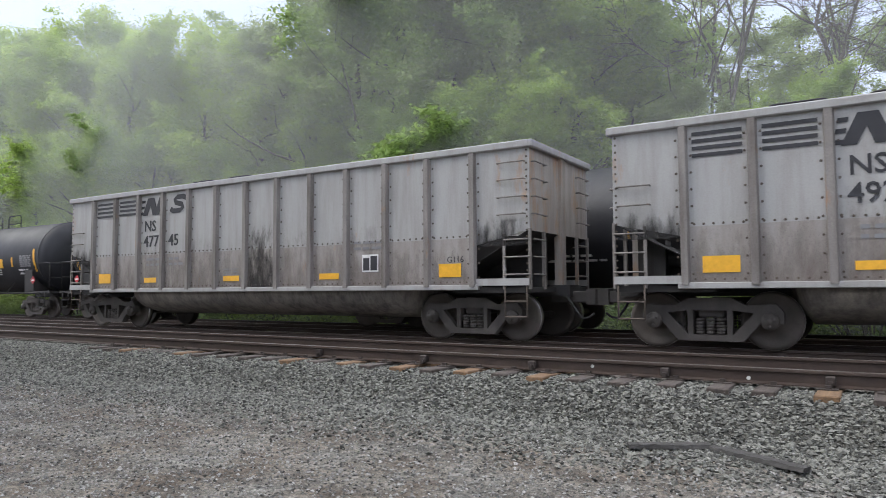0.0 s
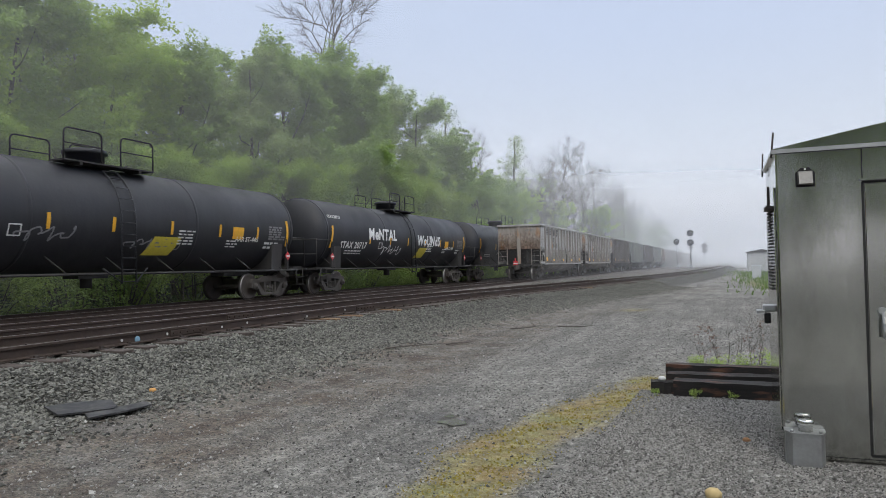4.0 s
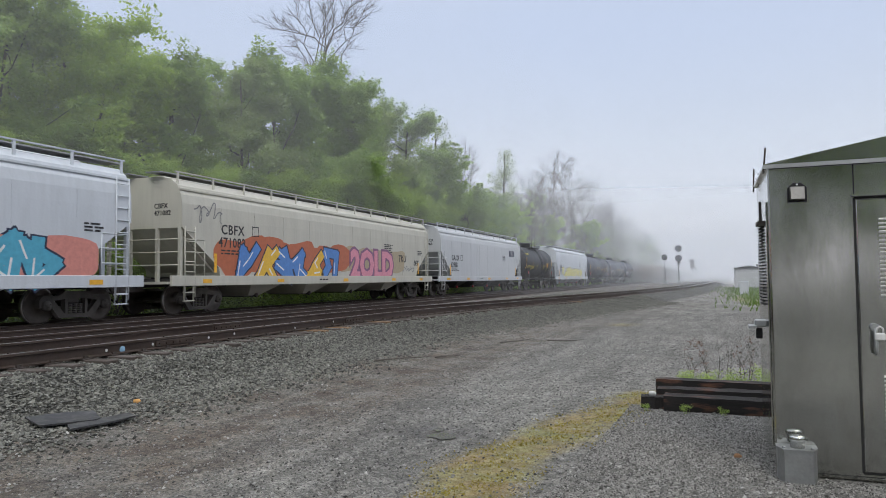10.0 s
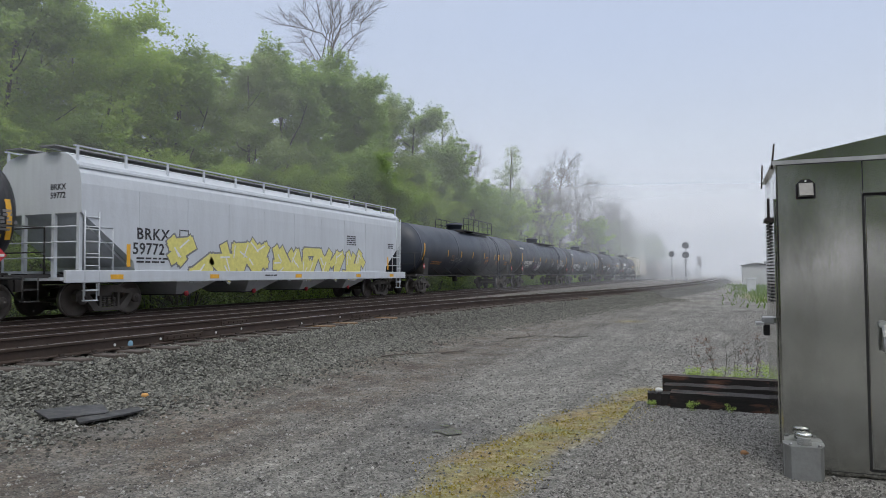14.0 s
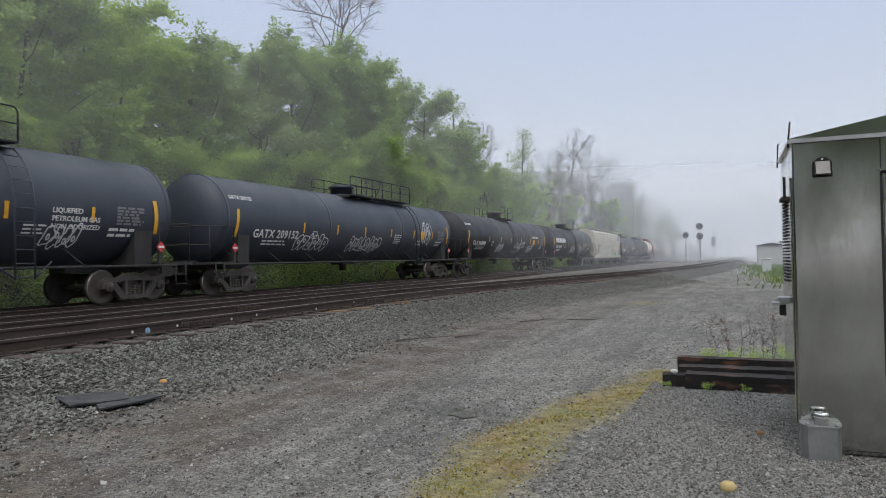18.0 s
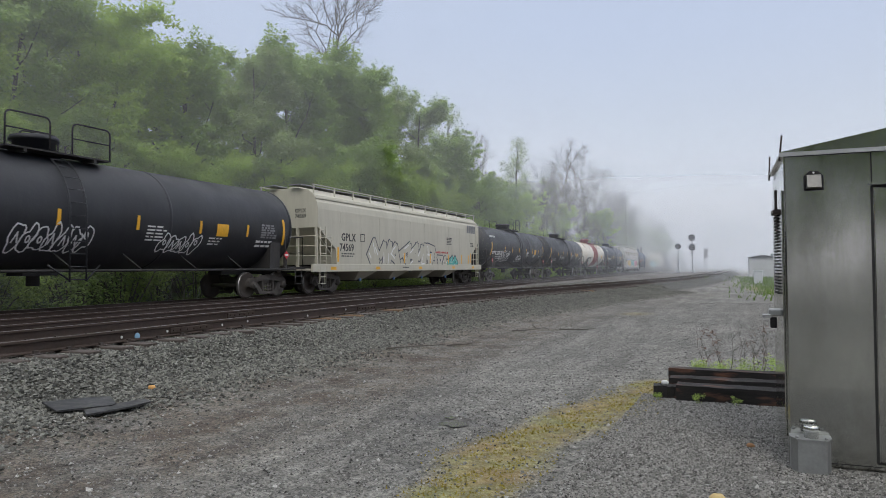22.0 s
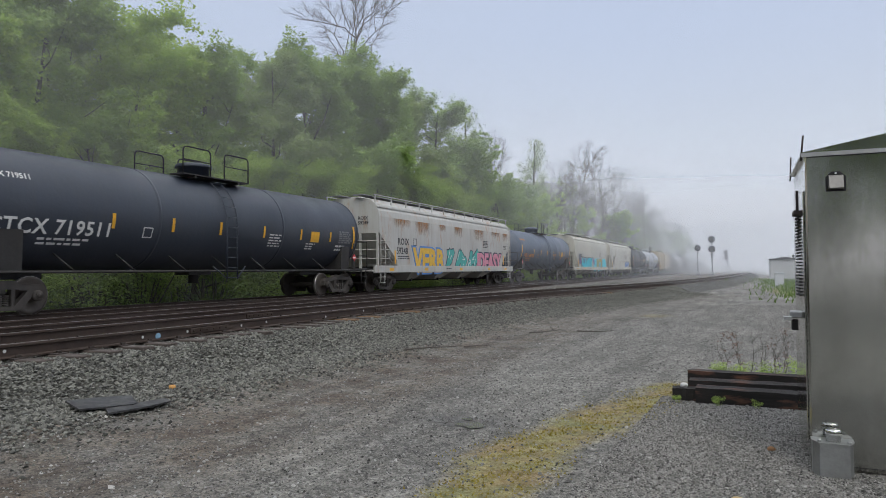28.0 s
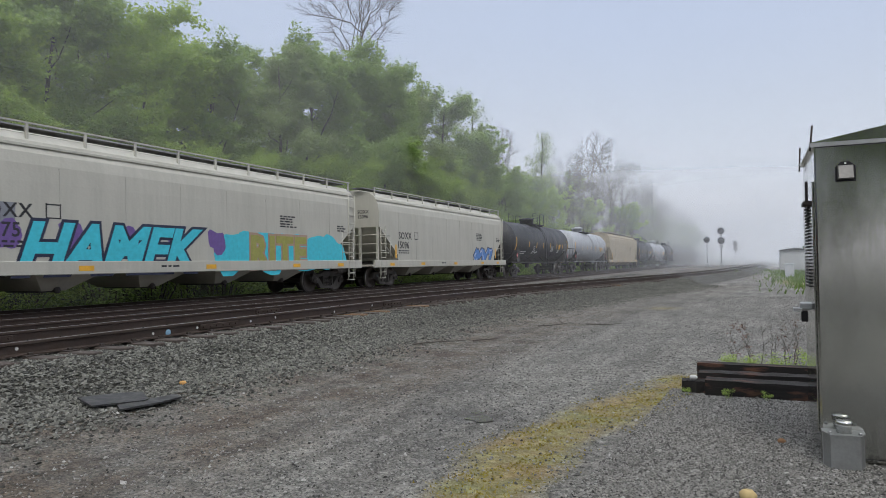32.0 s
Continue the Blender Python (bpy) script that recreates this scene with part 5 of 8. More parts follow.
# -- covered hopper
def hopper(at_s, length, colour, label, seed, fine=True, deep=True):
    rng = random.Random(seed)
    car = thing("covered_hopper", label, "covered hopper car", group="freight train on the far track")
    half = length / 2
    hb = half - 1.0
    m = PAINTS[colour]
    w, top = 1.56, 4.42

    def ring(y, zb):
        prof = [(0.5, zb), (w, zb), (w, zb + 0.25), (w, 3.05), (w - 0.015, 3.45), (w - 0.06, 3.72), (w - 0.17, 3.90), (w - 0.20, 4.02), (1.10, 4.22), (0.62, 4.32)]
        pts = prof + [(-a, b) for a, b in reversed(prof)]
        return [(a, y, b) for a, b in pts]
    u, v = (1.70, 1.48) if deep else (1.35, 1.85)
    rings = [ring(-hb, 2.70), ring(-hb + 0.04, 2.67), ring(-hb + u, v), ring(-hb + u + 0.07, 1.20), ring(hb - u - 0.07, 1.20), ring(hb - u, v), ring(hb - 0.04, 2.67), ring(hb, 2.70)]
    part("body", Form().loft(rings), m, car)
    seams = Form()
    n = int(hb * 2 / 1.75)
    for k in range(1, n):
        y = -hb + 2 * hb * k / n
        for s in (1, -1):
            seams.box(s * (w + 0.001) - 0.003, s * (w + 0.001) + 0.003, y - 0.012, y + 0.012, 1.24 if abs(y) < hb - 1.8 else 2.7, 3.42)
    part("side_seams", seams, m, car)
    for s in (1, -1):
        part("side_sill", Form().box(s * 1.50, s * 1.595, -half + 0.55, half - 0.55, 0.90, 1.22, 0.012), m, car)
        part("roof_edge", Form().box(s * (w - 0.19), s * (w - 0.10), -hb, hb, 3.86, 3.94, 0.01), m, car)
    # hatches and running boards on the roof
    part("roof_hatch", Form().loft([[(a, y, b) for a, b in ((-0.30, 4.30), (-0.30, 4.40), (-0.22, 4.45), (0.22, 4.45), (0.30, 4.40), (0.30, 4.30))] for y in (-hb + 0.6, hb - 0.6)]), m, car)
    for s in (1, -1):
        board = Form().box(s * 0.62 - 0.28, s * 0.62 + 0.28, -hb - 0.25, hb + 0.25, 4.42, 4.455)
        part("running_board", board, MAT_GALV, car)
        rail = Form()
        for k in range(int(hb * 2 / 1.55) + 1):
            y = -hb + 0.1 + (2 * hb - 0.2) * k / int(hb * 2 / 1.55)
            rail.box(s * 1.28 - 0.02, s * 1.28 + 0.02, y - 0.035, y + 0.035, 3.98, 4.46)
        rail.box(s * 1.28 - 0.03, s * 1.28 + 0.03, -hb, hb, 4.43, 4.465)
        part("roof_rail", rail, m, car)
    # outlet gates
    for k in range(4):
        y = (k - 1.5) * (hb * 2 - 5.4) / 4
        g = Form().loft([[(-1.44, y - 1.15, 1.10), (1.44, y - 1.15, 1.10), (1.44, y + 1.15, 1.10), (-1.44, y + 1.15, 1.10)],
                         [(-1.38, y - 0.85, 0.88), (1.38, y - 0.85, 0.88), (1.38, y + 0.85, 0.88), (-1.38, y + 0.85, 0.88)],
                         [(-0.85, y - 0.32, 0.50), (0.85, y - 0.32, 0.50), (0.85, y + 0.32, 0.50), (-0.85, y + 0.32, 0.50)]])
        part("outlet_hopper", g, MAT_UNDER if colour == "white" else m, car)
        part("outlet_gate", Form().box(-0.62, 0.62, y - 0.24, y + 0.24, 0.46, 0.62, 0.02).tube([(-0.95, y, 0.52), (0.95, y, 0.52)], 0.06, 8), MAT_TRUCK, car)
    part("centre_sill", Form().box(-0.30, 0.30, -half + 0.5, half - 0.5, 0.86, 1.14), MAT_UNDER, car)
    part("floor_plate", Form().box(-1.40, 1.40, -hb + 1.8, hb - 1.8, 1.10, 1.19), MAT_UNDER, car)
    for e in (1, -1):
        ye = e * half
        part("end_platform", Form().box(-1.50, 1.50, min(ye - e * 0.45, ye - e * 2.2), max(ye - e * 0.45, ye - e * 2.2), 0.96, 1.04), m, car)
        for px in (1.44, 0.55, -0.55, -1.44):
            part("end_post", Form().box(px - 0.05, px + 0.05, e * (hb - 0.05) - 0.05, e * (hb - 0.05) + 0.05, 1.0, 2.74), m, car)
        part("end_ladder", ladder_form(w + 0.02, e * (hb - 0.32), 0.55, 2.75 if e < 0 else 3.9, 0.44, 7 if e < 0 else 10), m, car)
        rails = Form()
        for z in (1.55, 1.95, 2.35):
            rails.tube([(-1.44, e * (hb + 0.05), z), (1.44, e * (hb + 0.05), z)], 0.018, 5)
            rails.tube([(w, e * (hb - 0.1), z), (w, e * (hb - 1.0), z)], 0.018, 5)
        rails.tube([(w, e * (hb - 1.0), 1.12), (w, e * (hb - 1.0), 2.35)], 0.02, 5)
        part("hand_rail", rails, m, car)
        step = Form()
        for s in (-1, 1):
            step.tube([(1.53, e * (hb - 0.32) + s * 0.2, 1.1), (1.53, e * (hb - 0.32) + s * 0.2, 0.42)], 0.02, 5)
        for z in (0.44, 0.70):
            step.box(1.47, 1.59, e * (hb - 0.32) - 0.2, e * (hb - 0.32) + 0.2, z - 0.015, z + 0.015)
        part("sill_step", step, m, car)
        # slope sheet seen inside the open end
        part("slope_sheet", Form().loft([[(-1.3, e * (hb - 0.1), 2.6), (1.3, e * (hb - 0.1), 2.6), (1.3, e * (hb - 0.2), 2.6), (-1.3, e * (hb - 0.2), 2.6)],
                                         [(-1.3, e * (hb - 1.9), 1.2), (1.3, e * (hb - 1.9), 1.2), (1.3, e * (hb - 2.0), 1.2), (-1.3, e * (hb - 2.0), 1.2)]]), m, car)
        add_truck(car, e * (half - 2.35), fine)
    add_couplers(car, half)
    marks = Form()
    for y in (-hb + 0.9, -hb * 0.5, 0.0, hb * 0.5, hb - 1.4):
        part("reflector", patch(Form(), 1.595, y, 0.98, 0.42 if colour not in ("white",) else 0.55, 0.13), MAT_YELLOW, car, "yellow reflective sill stripe")
    for k in (0, 1, 2, 3):                          # red caps on the outlet pipes
        y = (k - 1.5) * (hb * 2 - 5.4) / 4
        part("outlet_cap", Form().lathe([(0.95, 0.085), (1.0, 0.085), (1.01, 0.0)], "x", 10, (0, y, 0.52)), MAT_RED if colour in ("white", "pale") else MAT_BLUE_CAP if colour == "cream" else MAT_TRUCK, car)
    return car, w, hb, rng


# -- tank car
DOME_BOLT = Form().lathe([(0.0, 0.026), (0.045, 0.026), (0.05, 0.0)], "z", 6).mesh("bolt", MAT_UNDER)


def tank(at_s, length, colour, label, seed, fine=True, band=False, dome_rail=True, heads=0.62, r=1.50, deck=(-1.5, 1.5)):
    rng = random.Random(seed)
    car = thing("tank_car", label, "tank car", group="freight train on the far track")
    half = length / 2
    ht = half - 0.70
    zc = 2.55
    m = PAINTS[colour]
    prof = []
    for k in range(9):                              # rounded heads
        t = math.pi / 2 * k / 8
        prof.append((-ht + heads * (1 - math.cos(t)), max(0.0005, r * math.sin(t))))
    shell = prof + [(-y, q) for y, q in reversed(prof)]
    part("tank_shell", Form().lathe(shell, "y", 40, (0, 0, zc)), m, car)
    for y in (-ht + heads, -ht * 0.33, ht * 0.33, ht - heads):
        part("jacket_band", Form().lathe([(y - 0.05, r + 0.001), (y - 0.045, r + 0.010), (y + 0.045, r + 0.010), (y + 0.05, r + 0.001)], "y", 40, (0, 0, zc)), m, car)
    if band:
        part("red_band", Form().lathe([(-1.55, r + 0.004), (-1.54, r + 0.012), (1.54, r + 0.012), (1.55, r + 0.004)], "y", 40, (0, 0, zc)), PAINTS["red"], car, "dark red band round the tank")
    dm = PAINTS["red"] if band else m
    zt = zc + r
    d = part("dome", Form().lathe([(zt - 0.25, 0.50), (zt + 0.34, 0.50), (zt + 0.34, 0.585), (zt + 0.40, 0.59), (zt + 0.46, 0.56), (zt + 0.50, 0.40), (zt + 0.51, 0.0)], "z", 22), dm, car, "round protective valve housing")
    part("dome_flange", Form().lathe([(zt - 0.03, 0.66), (zt + 0.05, 0.66), (zt + 0.06, 0.52), (zt - 0.03, 0.52)], "z", 22), dm, d)
    if fine:
        for k in range(10):
            t = 2 * math.pi * k / 10
            part("bolt", DOME_BOLT, None, d, at=pose(0.545 * math.cos(t), 0.545 * math.sin(t), zt + 0.40))
    plat = Form()
    for s in (1, -1):
        plat.box(s * 0.75 - 0.28, s * 0.75 + 0.28, deck[0], deck[1], zc + r - 0.06, zc + r - 0.02)
    for y in (-1.0, 1.0):
        plat.box(-1.03, 1.03, y - 0.04, y + 0.04, zc + r - 0.14, zc + r - 0.06)
    part("top_platform", plat, dm if band else MAT_UNDER, car)
    lad_y = deck[1] - 0.3 if deck[1] > 2 else 0.0
    if dome_rail:
        z0, z1 = zt - 0.05, zt + 0.80
        runs = ((deck[0], deck[1]),) if deck[1] > 2 else ((deck[0], -0.32), (0.32, deck[1]))
        for s in (1, -1):
            for a, b in runs:
                hr = Form()
                c = 0.14
                bend_in = [(1 - math.cos(t)) * c for t in (0.0, 0.52, 1.05, 1.57)]
                bend_up = [math.sin(t) * c for t in (0.0, 0.52, 1.05, 1.57)]
                path = [(s, a, z0)] + [(s, a + u, z1 - c + v) for u, v in zip(bend_in, bend_up)] + [(s, b - u, z1 - c + v) for u, v in reversed(list(zip(bend_in, bend_up)))] + [(s, b, z0)]
                hr.tube(path, 0.023, 6)
                hr.tube([(s, a, z1 - 0.40), (s, b, z1 - 0.40)], 0.018, 5)
                n = max(1, round((b - a) / 0.95))
                for q in range(1, n):
                    y = a + (b - a) * q / n
                    hr.tube([(s, y, z0), (s, y, z1)], 0.020, 5)
                part("platform_rail", hr, MAT_GALV if band else MAT_UNDER, car)
    lad = Form()
    for s in (-0.24, 0.24):
        pts = [(1.62, s, 0.75), (1.62, s, zc)] + [((r + 0.10) * math.cos(a), s, zc + (r + 0.10) * math.sin(a)) for a in (0.25, 0.5, 0.75, 0.95)]
        lad.tube(pts, 0.024, 5)
    for k in range(11):
        z = 0.80 + 0.32 * k
        if z < zc:
            lad.tube([(1.62, -0.24, z), (1.62, 0.24, z)], 0.016, 5)
        else:
            a = min(0.95, (z - zc) / r)
            lad.tube([((r + 0.10) * math.cos(a), -0.24, zc + (r + 0.10) * math.sin(a)), ((r + 0.10) * math.cos(a), 0.24, zc + (r + 0.10) * math.sin(a))], 0.016, 5)
    lad.tube([(1.62, -0.24, 0.78), (1.50, -0.75, 1.16)], 0.022, 5).tube([(1.62, 0.24, 0.78), (1.50, 0.75, 1.16)], 0.022, 5)
    part("side_ladder", lad, dm, car, at=pose(0, lad_y, 0))
    # long grab rail and its struts, saddles, centre sill stubs
    rail = Form()
    for s in (1, -1):
        rail.tube([(s * 1.50, -ht + 0.3, 1.02), (s * 1.50, ht - 0.3, 1.02)], 0.035, 6)
        for k in range(9):
            y = -ht + 1.2 + (2 * ht - 2.4) * k / 8
            rail.tube([(s * 1.50, y, 1.02), (s * 1.02, y - 0.28, 1.50)], 0.022, 5)
    part("side_rail", rail, MAT_UNDER if colour not in ("white_rust", "silver") else MAT_GALV, car)
    for e in (1, -1):
        yt = e * (half - 2.15)
        part("saddle", Form().prism([(-1.38, 1.02), (1.38, 1.02), (1.42, 2.0), (1.0, 1.75), (0, 1.45), (-1.0, 1.75), (-1.42, 2.0)], "y", yt - 0.30, yt + 0.30), MAT_UNDER, car)
        part("centre_sill", Form().box(-0.3, 0.3, min(e * (half - 0.5), yt - e * 1.6), max(e * (half - 0.5), yt - e * 1.6), 0.84, 1.16, 0.02), MAT_UNDER, car)
        part("end_platform", Form().box(-1.5, 1.5, min(e * (half - 0.35), e * (half - 1.5)), max(e * (half - 0.35), e * (half - 1.5)), 1.02, 1.10), MAT_UNDER, car)
        g = Form()
        yy = e * (half - 0.45)
        g.tube([(1.46, yy, 1.06), (1.46, yy, 2.25), (1.46, yy - e * 1.15, 2.25), (1.46, yy - e * 1.15, 1.06)], 0.022, 5)
        g.tube([(-1.46, yy, 1.06), (-1.46, yy, 2.25), (1.46, yy, 2.25)], 0.022, 5)
        g.tube([(-1.46, yy, 1.65), (1.46, yy, 1.65)], 0.018, 5)
        part("end_rail", g, MAT_UNDER if colour != "white_rust" else PAINTS["white_rust"], car)
        st = Form()
        for s in (-0.2, 0.2):
            st.tube([(1.52, e * (half - 0.85) + s, 1.06), (1.52, e * (half - 0.85) + s, 0.45)], 0.02, 5)
        for z in (0.47, 0.75):
            st.box(1.46, 1.58, e * (half - 0.85) - 0.2, e * (half - 0.85) + 0.2, z - 0.015, z + 0.015)
        part("sill_step", st, MAT_UNDER, car)
        placard = Form().prism([(yt + e * 0.55 - 0.16, 1.55), (yt + e * 0.55, 1.39), (yt + e * 0.55 + 0.16, 1.55), (yt + e * 0.55, 1.71)], "x", 1.50, 1.515)
        part("placard_frame", Form().box(1.40, 1.50, yt + e * 0.55 - 0.05, yt + e * 0.55 + 0.05, 1.02, 1.60), MAT_UNDER, car)
        part("placard", placard, MAT_RED, car, "red diamond hazard placard")
        part("placard_band", Form().box(1.516, 1.52, yt + e * 0.55 - 0.10, yt + e * 0.55 + 0.10, 1.52, 1.58), MAT_WHITE, car)
        add_truck(car, yt, fine)
    add_couplers(car, half)
    part("outlet_valve", Form().lathe([(zc - r - 0.42, 0.16), (zc - r - 0.1, 0.16), (zc - r + 0.1, 0.3)], "z", 12).box(-0.3, 0.3, -0.5, 0.5, zc - r - 0.15, zc - r + 0.06), MAT_UNDER, car)
    # yellow conspicuity strips along the tank and curved ones by the heads
    for u in ((-0.52, -0.28, -0.05, 0.20, 0.45, 0.68) if length > 15 else (-0.5, 0.1, 0.45)):
        part("reflector", patch(Form(), 0, u * ht, 2.15, 0.10, 0.40, r, zc), MAT_YELLOW, car, "yellow reflective strip on the tank")
    for u in (-0.90, 0.90):
        part("end_reflector", patch(Form(), 0, u * ht - 0.07, 1.90, 0.13, 0.95, r, zc, 0.10 if u < 0 else -0.10), MAT_YELLOW, car, "long yellow reflective strip by the head")
    return car, r, zc, ht, rng


MAT_SOOT_RUN = stain_mat("soot_run", (0.018, 0.017, 0.017), 0.85)
MAT_RUST_RUN = stain_mat("rust_run", (0.17, 0.095, 0.055), 0.6, False, 0.8)
MAT_RUST_TOP = stain_mat("rust_from_roof", (0.40, 0.19, 0.07), 0.62, True, 0.35)
MAT_DUST_RUN = stain_mat("dust_run", (0.15, 0.115, 0.095), 0.38)


def tank_stain(car, y0, y1, z0, z1, mat, r, zc):
    """A run of rust that hugs the tank's side."""
    n = 8
    v = [on_side([((y1 - y0) * i / 3, (z1 - z0) * j / n, 0.0)], 0, y0, z0, r, zc)[0] for j in range(n + 1) for i in range(4)]
    f = [(4 * j + i, 4 * j + i + 1, 4 * j + i + 5, 4 * j + i + 4) for j in range(n) for i in range(3)]
    return part("rust_stain", Form().add(v, f, True), mat, car, "orange rust running down from the tank's top")


def side_stain(car, x, y0, y1, z0, z1, mat, name="stain", label=""):
    return part(name, Form().add([(x, y0, z0), (x, y1, z0), (x, y1, z1), (x, y0, z1)], [(0, 1, 2, 3)]), mat, car, label)


# -- coal gondola
def gondola(colour, label, seed, fine, length=16.2):
    rng = random.Random(seed)
    car = thing("coal_gondola", label, "coal gondola", group="coal train on the middle track")
    half = length / 2
    hb = half - 0.775
    m = PAINTS[colour]
    w, z0, z1 = 1.46, 1.05, 3.58
    cut_y, cut_z = 1.16, 2.05                      # the slanting lower corners of the sides
    out = [(-hb, cut_z), (-hb + cut_y, 1.80), (-hb + cut_y, z0), (hb - cut_y, z0), (hb - cut_y, 1.80), (hb, cut_z), (hb, z1), (-hb, z1)]
    for s in (1, -1):
        a = Form().prism(out, "x", s * w - 0.02, s * w + 0.02)
        for e in (1, -1):
            part("corner_sill", Form().box(s * w - 0.05, s * w + 0.05, min(e * hb, e * (hb - cut_y)), max(e * hb, e * (hb - cut_y)), z0, z0 + 0.13), m, car)
        part("side_wall", a, m, car)
        part("top_chord", Form().box(s * w - 0.09, s * w + 0.09, -hb - 0.02, hb + 0.02, z1 - 0.02, z1 + 0.12, 0.02), m, car)
        ribs = []
        for k in range(13):
            y = -hb + cut_y + (2 * hb - 2 * cut_y) * k / 12
            if s > 0:
                rb = Form().prism([(s * w + 0.02, y - 0.075), (s * w + 0.11, y - 0.05), (s * w + 0.11, y + 0.05), (s * w + 0.02, y + 0.075)], "z", z0 - 0.02, z1 - 0.02)
                part("side_rib", rb, MAT_RIB if colour == "coal_grey" else m, car)
        if s > 0 and fine:
            rv = Form()
            def dot(y, z, x=s * w + 0.02):
                rv.lathe([(x, 0.023), (x + 0.014, 0.015)], "x", 5, (0, y, z), False)
            for k in range(13):
                y = -hb + cut_y + (2 * hb - 2 * cut_y) * k / 12
                for j in range(9):
                    for d in (-0.115, 0.115):
                        dot(y + d, 1.20 + j * 0.27)
            yy = -hb + cut_y
            while yy < hb - cut_y:
                dot(yy, 1.99)
                dot(yy, 1.12)
                yy += 0.145
            for e in (1, -1):
                for j in range(20):
                    dot(e * (hb - 0.05), 1.2 + j * 0.122)
            tagged(part("rivets", rv, MAT_RIVET, car), kind="stuff")
            part("lower_plate", Form().box(s * w + 0.0185, s * w + 0.024, -hb + cut_y + 0.01, hb - cut_y - 0.01, z0 + 0.01, 1.955), MAT_LOWER if colour == "coal_grey" else m, car, "stained lower side plate below the rivet line")
    part("side_sill", Form().box(1.36, 1.54, -hb + cut_y * 0.9, hb - cut_y * 0.9, z0 - 0.08, z0 + 0.02, 0.01), m, car)
    for e in (1, -1):
        y = e * hb
        end = Form().box(-w, w, min(y, y - e * 0.04), max(y, y - e * 0.04), 2.05, z1)
        part("end_wall", end, MAT_END_RUST if fine else m, car, "rust-stained end wall")
        part("end_chord", Form().box(-w - 0.08, w + 0.08, y - 0.09, y + 0.09, z1 - 0.02, z1 + 0.12, 0.02), m, car)
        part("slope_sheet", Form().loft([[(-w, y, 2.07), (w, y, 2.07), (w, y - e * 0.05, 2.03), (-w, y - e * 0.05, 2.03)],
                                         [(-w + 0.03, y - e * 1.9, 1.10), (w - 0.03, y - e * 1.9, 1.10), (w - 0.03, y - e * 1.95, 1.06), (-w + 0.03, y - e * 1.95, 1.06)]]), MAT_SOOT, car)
        part("end_post", Form().box(-0.10, 0.10, y - 0.10, y + 0.06, 1.0, z1), MAT_END_RUST if fine else m, car)
        # Dark plate added inside so that the corner opening reads black.
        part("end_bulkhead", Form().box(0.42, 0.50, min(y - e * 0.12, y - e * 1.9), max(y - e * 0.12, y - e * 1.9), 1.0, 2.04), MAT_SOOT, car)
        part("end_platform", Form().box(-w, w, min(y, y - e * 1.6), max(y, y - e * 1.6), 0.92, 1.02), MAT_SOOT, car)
        for s in (1, -1):
            lm = MAT_RIB if colour == "coal_grey" else m
            lad, back = Form(), Form()
            for yy in (y, y - e * 0.52):
                lad.box(s * w - 0.025, s * w + 0.025, yy - 0.024, yy + 0.024, 0.98, 2.08 if yy == y else 2.0)
            for k in range(3):
                lad.tube([(s * (w + 0.03), y, 1.25 + 0.32 * k), (s * (w + 0.03), y - e * 0.52, 1.25 + 0.32 * k)], 0.016, 5)
                back.tube([(s * (w - 0.08), y + e * 0.04, 1.25 + 0.32 * k), (s * (w - 0.62), y + e * 0.04, 1.25 + 0.32 * k)], 0.016, 5)
            back.box(s * (w - 0.62) - 0.03, s * (w - 0.62) + 0.03, y - 0.03, y + 0.03, 0.98, 2.06)
            part("ladder", lad, lm, car)
            part("end_ladder", back, lm, car)
            if s > 0 or fine:
                for k in range(4 if e > 0 else 2):
                    z = 2.35 + 0.32 * k
                    part("grab_iron", Form().tube([(s * (w + 0.02), y - e * 0.08, z), (s * (w + 0.09), y - e * 0.08, z), (s * (w + 0.09), y - e * 0.62, z), (s * (w + 0.02), y - e * 0.62, z)], 0.015, 5), lm, car)
                    part("grab_iron", Form().tube([(s * (w - 0.08), y + e * 0.0, z), (s * (w - 0.08), y + e * 0.08, z), (s * (w - 0.62), y + e * 0.08, z), (s * (w - 0.62), y, z)], 0.015, 5), lm, car)
        st = Form()
        yy = y - e * 0.28
        for s in (-0.22, 0.22):
            st.tube([(w + 0.02, yy + s, 1.05), (w + 0.02, yy + s, 0.46)], 0.017, 5)
        for z in (0.48, 0.76):
            st.tube([(w + 0.02, yy - 0.22, z), (w + 0.02, yy + 0.22, z)], 0.017, 5)
        part("sill_step", st, MAT_RIVET, car)
        add_truck(car, e * (half - 2.2), fine)
    if fine and colour == "coal_grey":
        for e in (1, -1):
            ends = sorted((e * hb, e * (hb - cut_y - 0.1)))
            side_stain(car, w + 0.0255, ends[0], ends[1], 1.78, 2.38, MAT_SOOT_RUN, "soot_stain", "coal soot above the corner opening")
        for k in range(12):
            y = -hb + cut_y + (2 * hb - 2 * cut_y) * k / 12
            side_stain(car, w + 0.0258, y - 0.1, y + 1.1, 1.07, 1.8 + rng.uniform(0.0, 0.9), MAT_DUST_RUN, "dust_stain")
        part("rust_stain", Form().add([(-w, -hb - 0.004, 2.05), (w, -hb - 0.004, 2.05), (w, -hb - 0.004, 3.45), (-w, -hb - 0.004, 3.45)], [(0, 1, 2, 3)]), MAT_RUST_RUN, car, "brown rust over the end wall")
    # the deep rounded tub between the trucks
    ring = []
    for k in range(15):
        t = math.pi * k / 14
        ring.append((1.40 * math.cos(t), 1.12 - 0.74 * math.sin(t) ** 0.8))
    ty = half - 3.65
